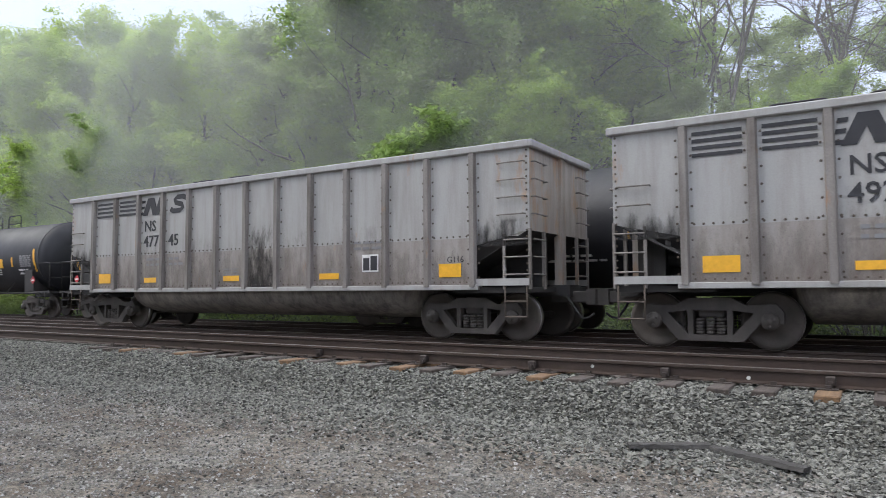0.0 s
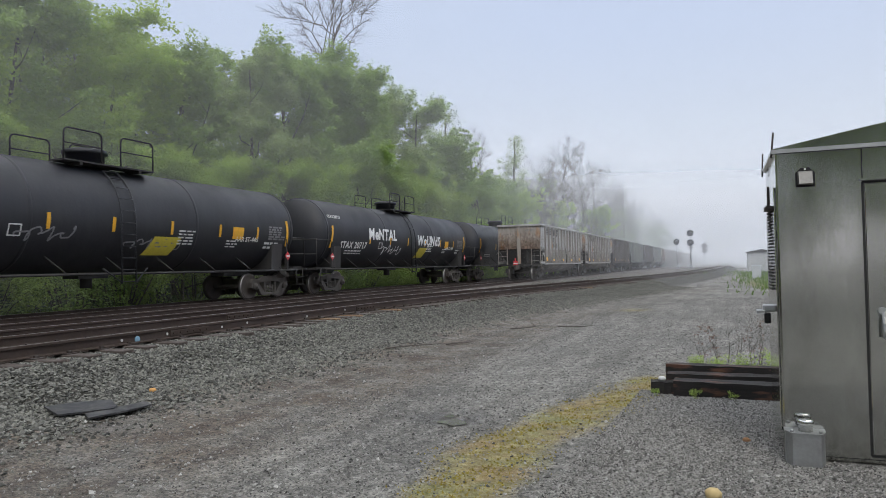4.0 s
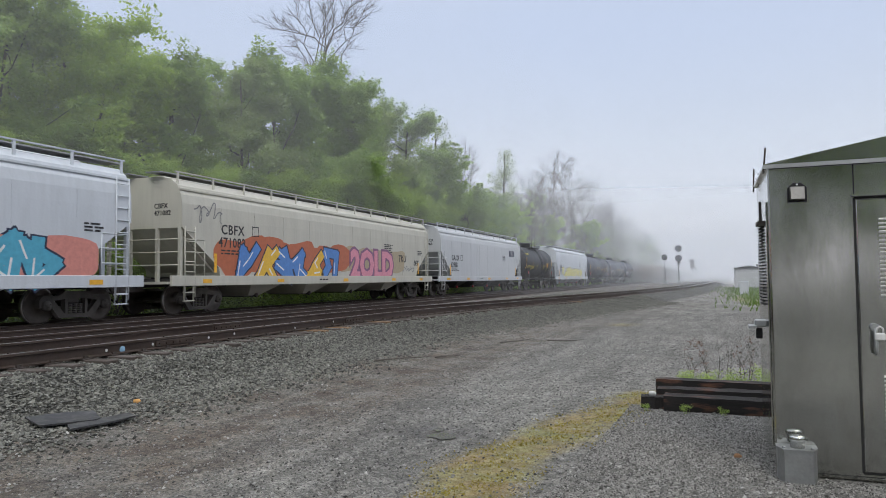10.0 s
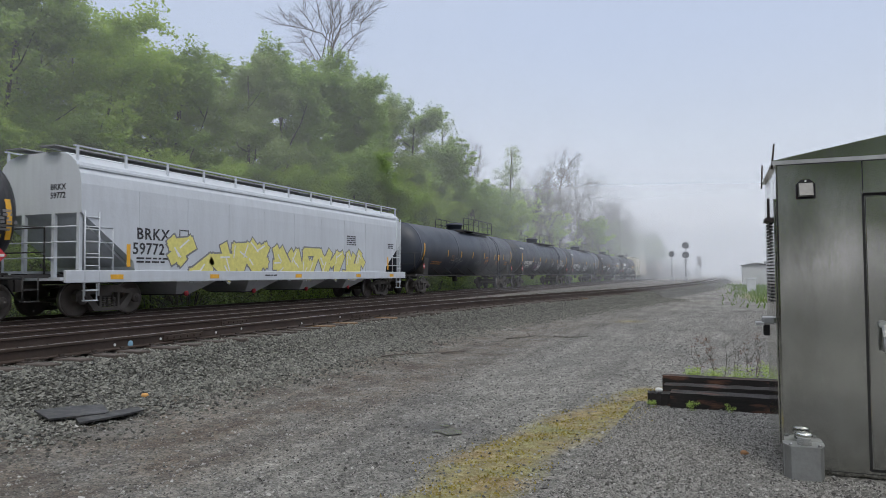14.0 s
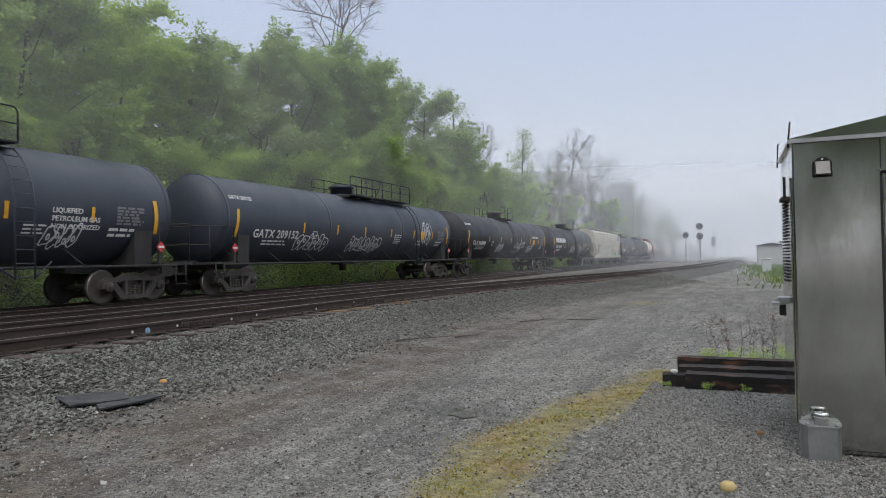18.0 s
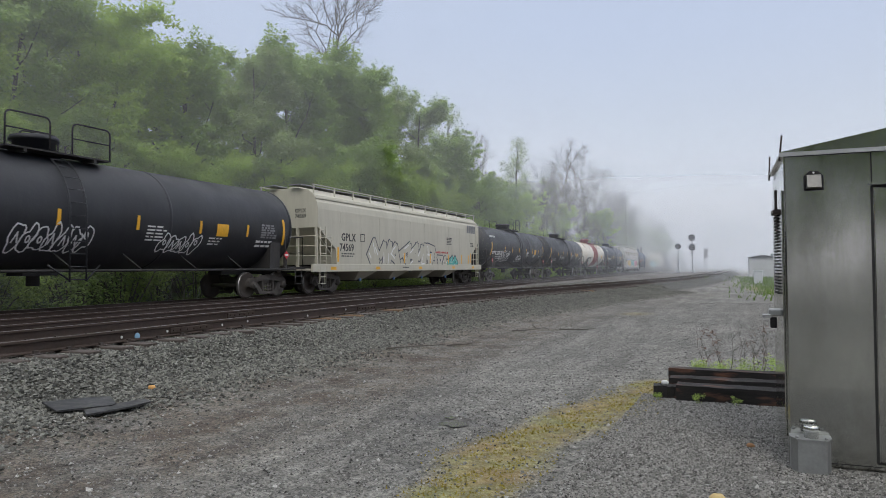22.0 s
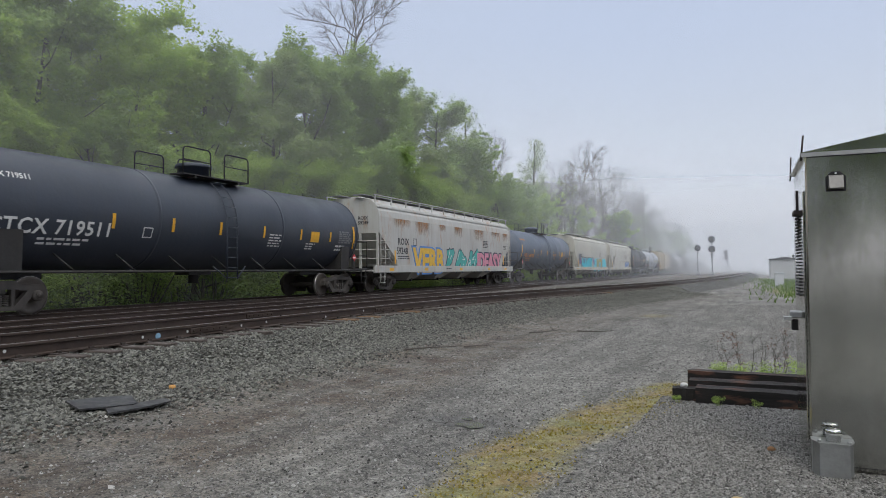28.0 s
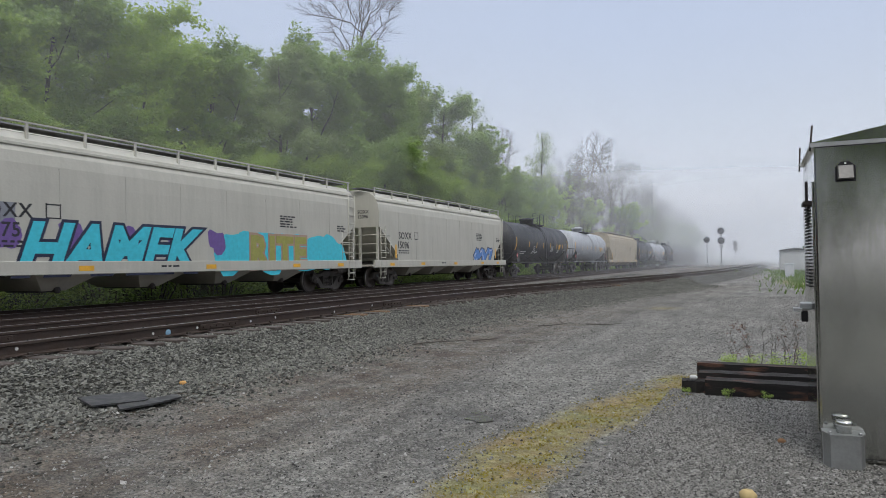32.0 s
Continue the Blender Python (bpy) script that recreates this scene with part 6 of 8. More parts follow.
    part("tub", Form().loft([[(a * q, y, 1.12 + (b - 1.12) * q) for a, b in ring] for y, q in ((-ty - 0.3, 0.55), (-ty, 1.0), (ty, 1.0), (ty + 0.3, 0.55))], True), MAT_TUB if colour == "coal_grey" else MAT_SOOT, car)
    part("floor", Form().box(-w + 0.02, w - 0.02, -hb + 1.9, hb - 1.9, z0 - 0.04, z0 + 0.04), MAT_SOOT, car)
    part("centre_sill", Form().box(-0.28, 0.28, -half + 0.5, half - 0.5, 0.84, 1.06), MAT_UNDER, car)
    part("brake_cylinder", Form().lathe([(-0.35, 0.16), (0.35, 0.16)], "y", 10, (0.6, -hb + 1.0, 1.5)).box(0.3, 0.9, -hb + 0.5, -hb + 0.7, 1.1, 1.8), MAT_UNDER, car)
    add_couplers(car, half)
    return car, w, hb, cut_y, rng

# ---- the two trains, car by car ----
SPEED_FAR = 14.72
FAR_TRAIN, COAL_TRAIN = [], []


def run_far(car, s0, s1):
    s = (s0 + s1) / 2 + (1.30 if car.name.startswith("tank") else 0.80)
    car.matrix_basis = pose(FAR_X, s, FAR_Z)
    FAR_TRAIN.append((car, s))


def hopper_marks(car, w, hb, rng, mark, number, material=MAT_BLACK, logo=None, high=2.22, low=1.78):
    if mark:
        marking(car, "reporting_mark", w, -hb + 1.80, high, mark, 0.46, material, fat=0.006, spacing=1.12)
        marking(car, "car_number", w, -hb + 1.66, low, number, 0.46, material, fat=0.006, spacing=1.05)
        v, q = letters(mark + "\n" + number, 0.22, 0.003)
        part("end_number", Form().add([(0.45 + a, -hb - 0.004 - c, 3.32 + b) for a, b, c in v], q), material, car)
    f = Form()
    bars(f, rng, w, -hb + 1.8, low - 0.14, 1.3, 2)
    bars(f, rng, w, hb * 0.42, 2.75, 0.9, 5, pitch=0.09)
    bars(f, rng, w, hb * 0.84, 2.55, 0.6, 3, pitch=0.09)
    for k in range(4):
        patch(f, w, -hb + 3.45 + (0.36 if k == 1 else 0), high + (0.32 if k == 3 else 0), 0.03 if k < 2 else 0.36, 0.36 if k < 2 else 0.03)
    bars(f, rng, 1.595, -hb * 0.2, 1.05, 0.7, 1)
    tagged(part("stencilling", f, material, car, "rows of small black stencilled writing"), kind="stuff")
    tall = Form()
    patch(tall, w, -hb + 1.46, 1.32, 0.13, 0.62)
    patch(tall, w, hb - 1.60, 1.32, 0.13, 0.62)
    part("upright_reflector", tall, MAT_YELLOW, car, "upright yellow reflective strip")
    if logo == "capital":
        g = Form()                                  # the leasing firm's emblem, as plain blocks
        at, up = (5.7, 2.78) if mark == "GACX" else (7.5, 3.22)
        for k in range(4):
            patch(g, w, at + 0.40 * k, up, 0.31, 0.48, slope=0.05)
        part("emblem", g, SPRAY["navy"] if mark == "GACX" else MAT_GREY_MARK, car, "lessor's emblem as four plain blocks")


def tank_marks(car, r, zc, ht, rng, mark, number, material=MAT_WHITE, slant_panel=False, tags=0, logo=False, size=0.42, square=True, spots=()):
    if mark:
        marking(car, "reporting_mark", 0, -ht * (0.90 if size > 0.5 or mark == "NATX" else 0.81), 1.92, mark + " " + number, size, material, r, zc, fat=0.008, spacing=1.08)
        marking(car, "head_number", 0, -ht + 0.78, 3.2, mark + " " + number, 0.20, material, r, zc, fat=0.003)
    f = Form()
    bars(f, rng, 0, -ht * 0.75, 1.76, 1.6, 2, r, zc, 0.13, 0.06)
    for k in range(4):
        patch(f, 0, -ht * 0.77 + 3.2 + (0.30 if k == 1 else 0), 1.94 + (0.27 if k == 3 else 0), 0.03 if k < 2 else 0.30, 0.30 if k < 2 else 0.03, r, zc)
    bars(f, rng, 0, ht * 0.24, 2.25, 0.75, 5, r, zc, 0.10, 0.045)
    bars(f, rng, 0, ht * 0.50, 2.0, 0.6, 3, r, zc, 0.10, 0.045)
    bars(f, rng, 0, ht * 0.74, 1.95, 0.85, 2, r, zc, 0.16, 0.08)
    tagged(part("stencilling", f, material, car, "small stencilled writing on the tank"), kind="stuff")
    box = Form()
    for k in range(6):
        bars(box, rng, 0, ht * 0.76, 2.55 - 0.085 * k, 0.95, 1, r, zc, 0.1, 0.06)
    tagged(part("test_data", box, MAT_GREY_MARK, car, "grey block of test data lines"), kind="stuff")
    if square:
        q = Form()
        patch(q, 0, ht * 0.53, 2.10, 0.55, 0.40, r, zc)
        part("warning_panel", q, MAT_YELLOW, car, "yellow rectangular warning panel")
    if slant_panel:
        q = Form()
        patch(q, 0, ht * 0.10, 1.45, 1.05, 0.62, r, zc, 0.45)
        part("slanted_panel", q, MAT_YELLOW_OLD, car, "slanted dull yellow panel low on the tank")
    for k, (y, z, wd, hg, n, tone) in enumerate(spots):
        part("spray_tag", bubble_tag(Form(), rng, 0, y, z, wd, hg, n, r, zc), SPRAY[tone], car, "thin sprayed outline letters that cannot be read")
    for k in range(0 if spots else tags):
        g = scrawl(Form(), rng, 0, (-0.45 + 0.95 * k / max(1, tags) + rng.uniform(-0.05, 0.05)) * ht * 0.9, rng.uniform(1.5, 1.8), rng.uniform(1.3, 2.2), rng.uniform(0.4, 0.7), r, zc, 0.022, rng.randint(4, 8))
        part("spray_tag", g, SPRAY["white"] if tags != 2 else MAT_GREY_MARK, car, "thin sprayed scrawl that cannot be read")


def make_far_train():
    # plain black tank cars that have already gone by at the start, and that come last
    s = -66.0
    for k in range(5):
        c, r, zc, ht, rng = tank(s, 18.38, "black", "black pressure tank car with yellow strips and dome", 200 + k, fine=k > 2)
        tank_marks(c, r, zc, ht, rng, "", "", slant_panel=True, tags=1)
        run_far(c, s, s + 18.38)
        s += 18.38
    black = "black pressure tank car with yellow strips and white stencils"
    for s0, s1, mark, number, tags in ((25.9, 44.26, "", "", 2), (44.26, 62.65, "STAX", "20753", 1), (62.65, 81.0, "STAX", "20533", 2), (81.0, 100.1, "STAX", "20717", 1), (100.1, 119.14, "", "", 1)):
        c, r, zc, ht, rng = tank(s0, s1 - s0, "black", black, int(s0))
        tank_marks(c, r, zc, ht, rng, mark, number, slant_panel=True, tags=tags)
        if number == "20717":
            word(c, 0, -4.7, 2.38, "MeNTAL", 0.72, SPRAY["white"], SPRAY["white"], 0.1, 0.012, 1.1, "white sprayed words", r, zc)
            word(c, 0, 0.8, 2.22, "WoUNdS", 0.72, SPRAY["white"], SPRAY["white"], 0.1, 0.012, 1.1, "white sprayed words", r, zc)
        if mark:
            marking(c, "safety_text", 0, ht * 0.55, 2.02, "AAR ST-445", 0.24, MAT_WHITE, r, zc, fat=0.003)
        run_far(c, s0, s1)
    # covered hoppers
    c, w, hb, rng = hopper(0, 21.64, "cream", "cream covered hopper with dark sprayed block letters", 1)
    hopper_marks(c, w, hb, rng, "CBFX", "490128", high=2.29, low=1.85)
    f = Form()
    for k in range(6):
        blob(f, rng, w, -6.0 + 1.6 * k, 1.55, 2.0, 1.15, 0.001 + 0.0003 * k)
    part("spray_cloud", f, SPRAY["orange"], c, "orange sprayed cloud behind the lettering")
    f = Form()
    for k, (yy, zz, ww, hh) in enumerate(((0.45, 3.25, 0.62, 0.95), (0.78, 3.0, 0.62, 0.9), (1.12, 2.6, 0.66, 0.8), (1.42, 2.2, 0.55, 0.85), (1.52, 1.8, 0.38, 0.6))):
        blob(f, rng, w, -hb + yy, zz, ww, hh, 0.004 + 0.001 * k)
    part("sprayed_figure", f, SPRAY["white"], c, "white sprayed blob with blue outline")
    f = Form()
    for k, (yy, zz, ww, hh) in enumerate(((0.45, 3.25, 0.74, 1.07), (0.78, 3.0, 0.74, 1.02), (1.12, 2.6, 0.78, 0.92), (1.42, 2.2, 0.67, 0.97), (1.52, 1.8, 0.50, 0.72))):
        blob(f, rng, w, -hb + yy, zz, ww, hh, 0.002)
    part("sprayed_outline", f, SPRAY["navy"], c)
    f = Form()
    for k, (yy, zz, ww, hh) in enumerate(((0.42, 3.35, 0.10, 0.26), (0.66, 3.2, 0.10, 0.26), (1.3, 2.45, 0.06, 0.4), (1.42, 2.0, 0.2, 0.06), (0.95, 2.75, 0.05, 0.4))):
        blob(f, rng, w, -hb + yy, zz, ww, hh, 0.012)
    part("sprayed_detail", f, SPRAY["navy"], c)
    mural(c, rng, w, -6.2, 1.02, 5.2, 1.15, 5, [SPRAY["navy"]], None, SPRAY["white"], "dark sprayed block lettering with a white rim", 0.05)
    word(c, w, -0.95, 1.07, "BET", 1.66, SPRAY["navy"], SPRAY["white"], 0.06, 0.075, 1.12, "dark sprayed block letters with a white rim")
    run_far(c, 119.14, 140.78)
    c, w, hb, rng = hopper(0, 21.45, "pale", "white covered hopper with a long blue sprayed mural", 2)
    hopper_marks(c, w, hb, rng, "BRKX", "66531", high=2.65, low=2.24)
    mural(c, rng, w, -7.7, 0.95, 15.1, 1.2, 14, [SPRAY["sky"]] * 3 + [SPRAY["brown"]] * 2 + [SPRAY["sky"]] * 2, SPRAY["coral"], SPRAY["navy"], "long blue and brown sprayed mural on coral")
    run_far(c, 140.78, 162.23)
    c, w, hb, rng = hopper(0, 21.78, "beige", "cream covered hopper with orange, blue and pink spray murals", 3)
    hopper_marks(c, w, hb, rng, "CBFX", "471082", high=2.6, low=2.17)
    mural(c, rng, w, -7.2, 1.07, 6.6, 1.2, 6, [SPRAY["royal"], SPRAY["gold"], SPRAY["royal"], SPRAY["royal"], SPRAY["gold"], SPRAY["royal"]], SPRAY["rust"], SPRAY["navy"])
    word(c, w, 0.7, 1.18, "2OLD", 1.70, SPRAY["pink"], SPRAY["plum"], 0.0, 0.10, 1.02, "pink sprayed numerals and letters")
    f = scrawl(Form(), rng, w, -hb + 0.6, 2.8, 1.3, 0.9, r=0.02, loops=4)
    scrawl(f, rng, w, 6.2, 1.4, 1.6, 0.4, r=0.025)
    part("spray_tag", f, MAT_GREY_MARK, c, "thin grey scrawl")
    marking(c, "spray_word", w, 5.75, 1.95, "TKU", 0.50, MAT_BLACK, slant=0.2, fat=0.01)
    marking(c, "spray_word", w, 7.75, 1.80, "BET", 0.38, MAT_BLACK, slant=0.2, fat=0.008)
    f = Form()
    for k in range(5):
        blob(f, rng, w, 0.6 + 1.25 * k, 1.95, 1.9, 1.2, 0.0008 + 0.0002 * k)
    part("spray_cloud", f, SPRAY["tan"], c, "tan sprayed haze behind the pink letters")
    run_far(c, 162.23, 184.01)
    c, w, hb, rng = hopper(0, 20.45, "white", "clean white covered hopper with a lessor's emblem", 4)
    hopper_marks(c, w, hb, rng, "GACX", "62968", logo="capital")
    run_far(c, 184.01, 204.46)
    c, r, zc, ht, rng = tank(0, 12.76, "black", "short black tank car with yellow lettering", 5, r=1.42)
    tank_marks(c, r, zc, ht, rng, "UTLX", "630831", MAT_YELLOW_OLD)
    run_far(c, 204.46, 217.22)
    c, w, hb, rng = hopper(0, 21.11, "pale", "pale grey covered hopper with yellow sprayed letters", 6)
    hopper_marks(c, w, hb, rng, "BRKX", "59772", high=2.1, low=1.68)
    mural(c, rng, w, -6.5, 0.98, 4.7, 1.2, 5, [SPRAY["lemon"]], None, MAT_GREY_MARK, "pale yellow sprayed bubble letters")
    mural(c, rng, w, -1.4, 0.98, 7.0, 1.1, 7, [SPRAY["lemon"]], None, MAT_GREY_MARK, "pale yellow sprayed bubble letters")
    run_far(c, 217.22, 238.33)
    for s0, s1, colour, mark, number, tags, m in ((238.33, 259.0, "slate", "", "", 2, MAT_ORANGE_MARK), (259.0, 280.41, "slate", "CBTX", "784807", 1, MAT_WHITE), (280.41, 302.15, "slate", "GATX", "209152", 3, MAT_WHITE),
                                                  (302.15, 324.51, "black", "TILX", "304849", 3, MAT_WHITE), (324.51, 345.79, "black", "PROX", "36768", 2, MAT_WHITE)):
        c, r, zc, ht, rng = tank(s0, s1 - s0, colour, "long dark tank car with sprayed scrawls and yellow strips", int(s0), deck=(-0.9, 5.2) if colour == "slate" else (-1.5, 1.5))
        spots = {"CBTX": ((-4.4, 1.38, 0.95, 0.55, 4, "plum"), (-3.45, 1.34, 1.2, 0.78, 5, "white"), (5.6, 1.42, 0.95, 0.6, 4, "white")),
                 "GATX": ((-5.6, 1.45, 2.2, 0.6, 6, "white"), (-1.65, 1.42, 2.8, 0.66, 8, "white"), (5.55, 1.95, 1.2, 1.0, 4, "white")),
                 "TILX": ((-3.4, 1.45, 1.3, 0.6, 5, "white"), (0.6, 1.4, 1.8, 0.7, 6, "white"), (4.2, 1.4, 1.4, 0.6, 5, "white")),
                 "PROX": ((-1.6, 1.4, 2.2, 0.7, 7, "white"), (3.0, 1.45, 1.6, 0.6, 5, "white"))}.get(mark, ())
        tank_marks(c, r, zc, ht, rng, mark if mark != "PROX" else "", number, m, tags=tags, square=mark != "CBTX", spots=spots)
        if mark == "PROX":
            g = Form()
            for k in range(6):
                patch(g, 0, -8.1 + 0.65 * k, 2.45, 0.55, 0.42, r, zc)
            part("emblem", g, MAT_WHITE, c, "lessor's white emblem as six blocks")
            marking(c, "car_number", 0, -7.9, 1.93, "PROX 36768", 0.40, MAT_WHITE, r, zc, fat=0.006)
        if mark == "CBTX":
            for k, line in enumerate(("LIQUEFIED", "PETROLEUM GAS", "NON ODORIZED")):
                marking(c, "cargo_name", 0, ht * 0.57, 2.36 - 0.20 * k, line, 0.18, MAT_WHITE, r, zc, fat=0.003)
        if mark == "TILX":
            marking(c, "cargo_name", 0, ht * 0.50, 2.62, "NON-ODORIZED", 0.26, MAT_WHITE, r, zc, fat=0.003)
        run_far(c, s0, s1)
    c, w, hb, rng = hopper(0, 21.44, "cream", "cream covered hopper with outlined spray letters", 7, deep=False)
    hopper_marks(c, w, hb, rng, "GPLX", "74569", logo="capital")
    mural(c, rng, w, -5.6, 1.02, 7.8, 1.25, 7, [PAINTS["cream"]], None, SPRAY["navy"], "hollow sprayed letters with dark outlines")
    mural(c, rng, w, 2.6, 1.0, 3.2, 0.7, 4, [PAINTS["cream"], SPRAY["teal"]], None, SPRAY["navy"], "small hollow sprayed letters")
    for y in (-1.8, 1.5, 4.2, 6.4, 7.6):
        part("upright_reflector", patch(Form(), w, y, 1.28, 0.13, 0.52, slope=0.06, lift=0.016), MAT_YELLOW, c)
    marking(c, "warning_text", w, 1.75, 1.86, "DO NOT HAMMER ON SIDES OF CAR", 0.15, MAT_RED)
    run_far(c, 345.79, 367.23)
    for s0, s1, mark, number, tags in ((367.23, 385.07, "NATX", "253116", 1), (385.07, 403.44, "", "", 1)):
        c, r, zc, ht, rng = tank(s0, s1 - s0, "black", "black tank car with white stencils and scrawls", int(s0))
        tank_marks(c, r, zc, ht, rng, mark, number, tags=tags, spots=((-5.2, 1.42, 2.3, 0.8, 6, "white"), (-0.8, 1.4, 1.5, 0.5, 5, "white")) if mark else ())
        run_far(c, s0, s1)
    c, r, zc, ht, rng = tank(0, 15.67, "white_rust", "rust-stained white tank car with a dark red band", 8, band=True)
    tank_marks(c, r, zc, ht, rng, "", "79632", MAT_BLACK)
    for y0, y1, z0 in ((-6.6, -5.6, 2.7), (-5.3, -4.5, 3.1), (-3.9, -2.6, 2.9), (-2.6, -1.9, 3.3), (1.8, 2.9, 2.6), (2.7, 4.2, 2.9), (4.0, 5.4, 3.0), (5.2, 6.2, 3.2)):
        tank_stain(c, y0, y1, z0, 4.75, MAT_RUST_TOP, r, zc)
    marking(c, "reporting_mark", 0, -5.75, 1.95, "DOWX 79632", 0.42, MAT_BLACK, r, zc, fat=0.008)
    run_far(c, 403.44, 419.11)
    c, r, zc, ht, rng = tank(0, 18.58, "slate", "dark tank car with white lettering", 9)
    tank_marks(c, r, zc, ht, rng, "CTCX", "719511", size=0.52)
    run_far(c, 419.11, 437.69)
    c, w, hb, rng = hopper(0, 20.89, "rusty", "rust-streaked pale covered hopper with three sprayed words", 10)
    hopper_marks(c, w, hb, rng, "ROIX", "59248")
    word(c, w, -5.95, 0.95, "VERB", 1.62, SPRAY["gold"], SPRAY["royal"], 0.0, 0.085, 0.98, "golden sprayed letters with a blue rim")
    mural(c, rng, w, -1.8, 1.0, 4.7, 1.1, 5, [SPRAY["teal"]], None, SPRAY["navy"], "teal sprayed letters with a dark rim")
    word(c, w, 2.85, 1.0, "IDEASY", 1.42, SPRAY["pink"], SPRAY["navy"], 0.0, 0.075, 0.95, "dull pink sprayed letters")
    for k in range(7):
        y = -hb + 1.0 + 2.7 * k + rng.uniform(-0.5, 0.5)
        side_stain(c, w + 0.006, y, y + rng.uniform(0.9, 2.2), rng.uniform(2.5, 3.1), 3.44, MAT_RUST_TOP, "rust_stain", "orange rust running from the roof edge")
    run_far(c, 437.69, 458.58)
    c, r, zc, ht, rng = tank(0, 18.1, "blue", "blue-grey tank car with small yellow lettering", 11)
    tank_marks(c, r, zc, ht, rng, "UTLX", "664793", MAT_ORANGE_MARK)
    run_far(c, 458.58, 476.68)
    c, w, hb, rng = hopper(0, 19.16, "beige", "cream covered hopper with bright blue sprayed letters", 12)
    hopper_marks(c, w, hb, rng, "SOXX", "15075")
    word(c, w, -5.9, 0.98, "HAMEK", 1.62, SPRAY["aqua"], SPRAY["navy"], 0.35, 0.07, 0.98, "big slanted bright blue sprayed letters")
    f = Form()
    for k in range(7):
        blob(f, rng, w, 1.2 + 0.95 * k, 1.50, 1.6, 1.25, 0.001 + 0.0003 * k, rough=0.3)
    part("spray_cloud", f, SPRAY["aqua"], c, "ragged bright blue cloud behind the olive letters")
    word(c, w, 2.0, 1.02, "RITE", 1.45, SPRAY["olive"], SPRAY["brown"], 0.0, 0.07, 1.12, "olive sprayed letters on bright blue")
    f = Form()
    for k in range(5):
        blob(f, rng, w, -6.1 + 1.65 * k, 1.8, 0.7, 0.7, 0.001 + 0.0003 * k, rough=0.3)
    part("spray_cloud", f, SPRAY["violet"], c, "violet sprayed spots round the blue letters")
    part("patch_panel", patch(Form(), w, -6.98, 1.60, 1.12, 0.94, lift=-0.003), MAT_GREY_PANEL, c, "repainted grey square behind the marks")
    run_far(c, 476.68, 495.84)
    c, w, hb, rng = hopper(0, 18.41, "beige", "cream covered hopper with small blue sprayed letters", 13)
    hopper_marks(c, w, hb, rng, "SOXX", "15096")
    mural(c, rng, w, hb - 5.2, 1.0, 3.0, 0.9, 4, [SPRAY["royal"]], None, SPRAY["navy"], "small blue sprayed letters")
    run_far(c, 495.84, 514.25)
    s = 514.25
    for k, (l, kind, colour) in enumerate(((17.3, "t", "black"), (17.4, "t", "silver"), (21.5, "h", "tan"), (17.5, "t", "black"), (16.5, "t", "silver"), (18.3, "t", "black"), (18.3, "t", "slate"), (18.3, "t", "black"),
                                           (18.3, "t", "black"), (18.3, "t", "slate"), (18.3, "t", "black"))):
        if kind == "t":
            c, r, zc, ht, rng = tank(s, l, colour, {"black": "black tank car far down the train", "silver": "pale grey tank car", "slate": "dark grey tank car far down the train"}[colour], 300 + k, fine=k < 3)
            tank_marks(c, r, zc, ht, rng, "", "", tags=1)
        else:
            c, w, hb, rng = hopper(0, l, colour, "tan covered hopper stained with dust", 300 + k)
            hopper_marks(c, w, hb, rng, "", "")
        run_far(c, s, s + l)
        s += l


def coal_y(t):
    """Where the last gondola's middle is."""
    return -19.97 + 7.325 + 15.49 * t + 0.195 * t * t if t < 5 else -19.97 + 7.325 + 15.49 * 5 + 0.195 * 25 + 17.44 * (t - 5)


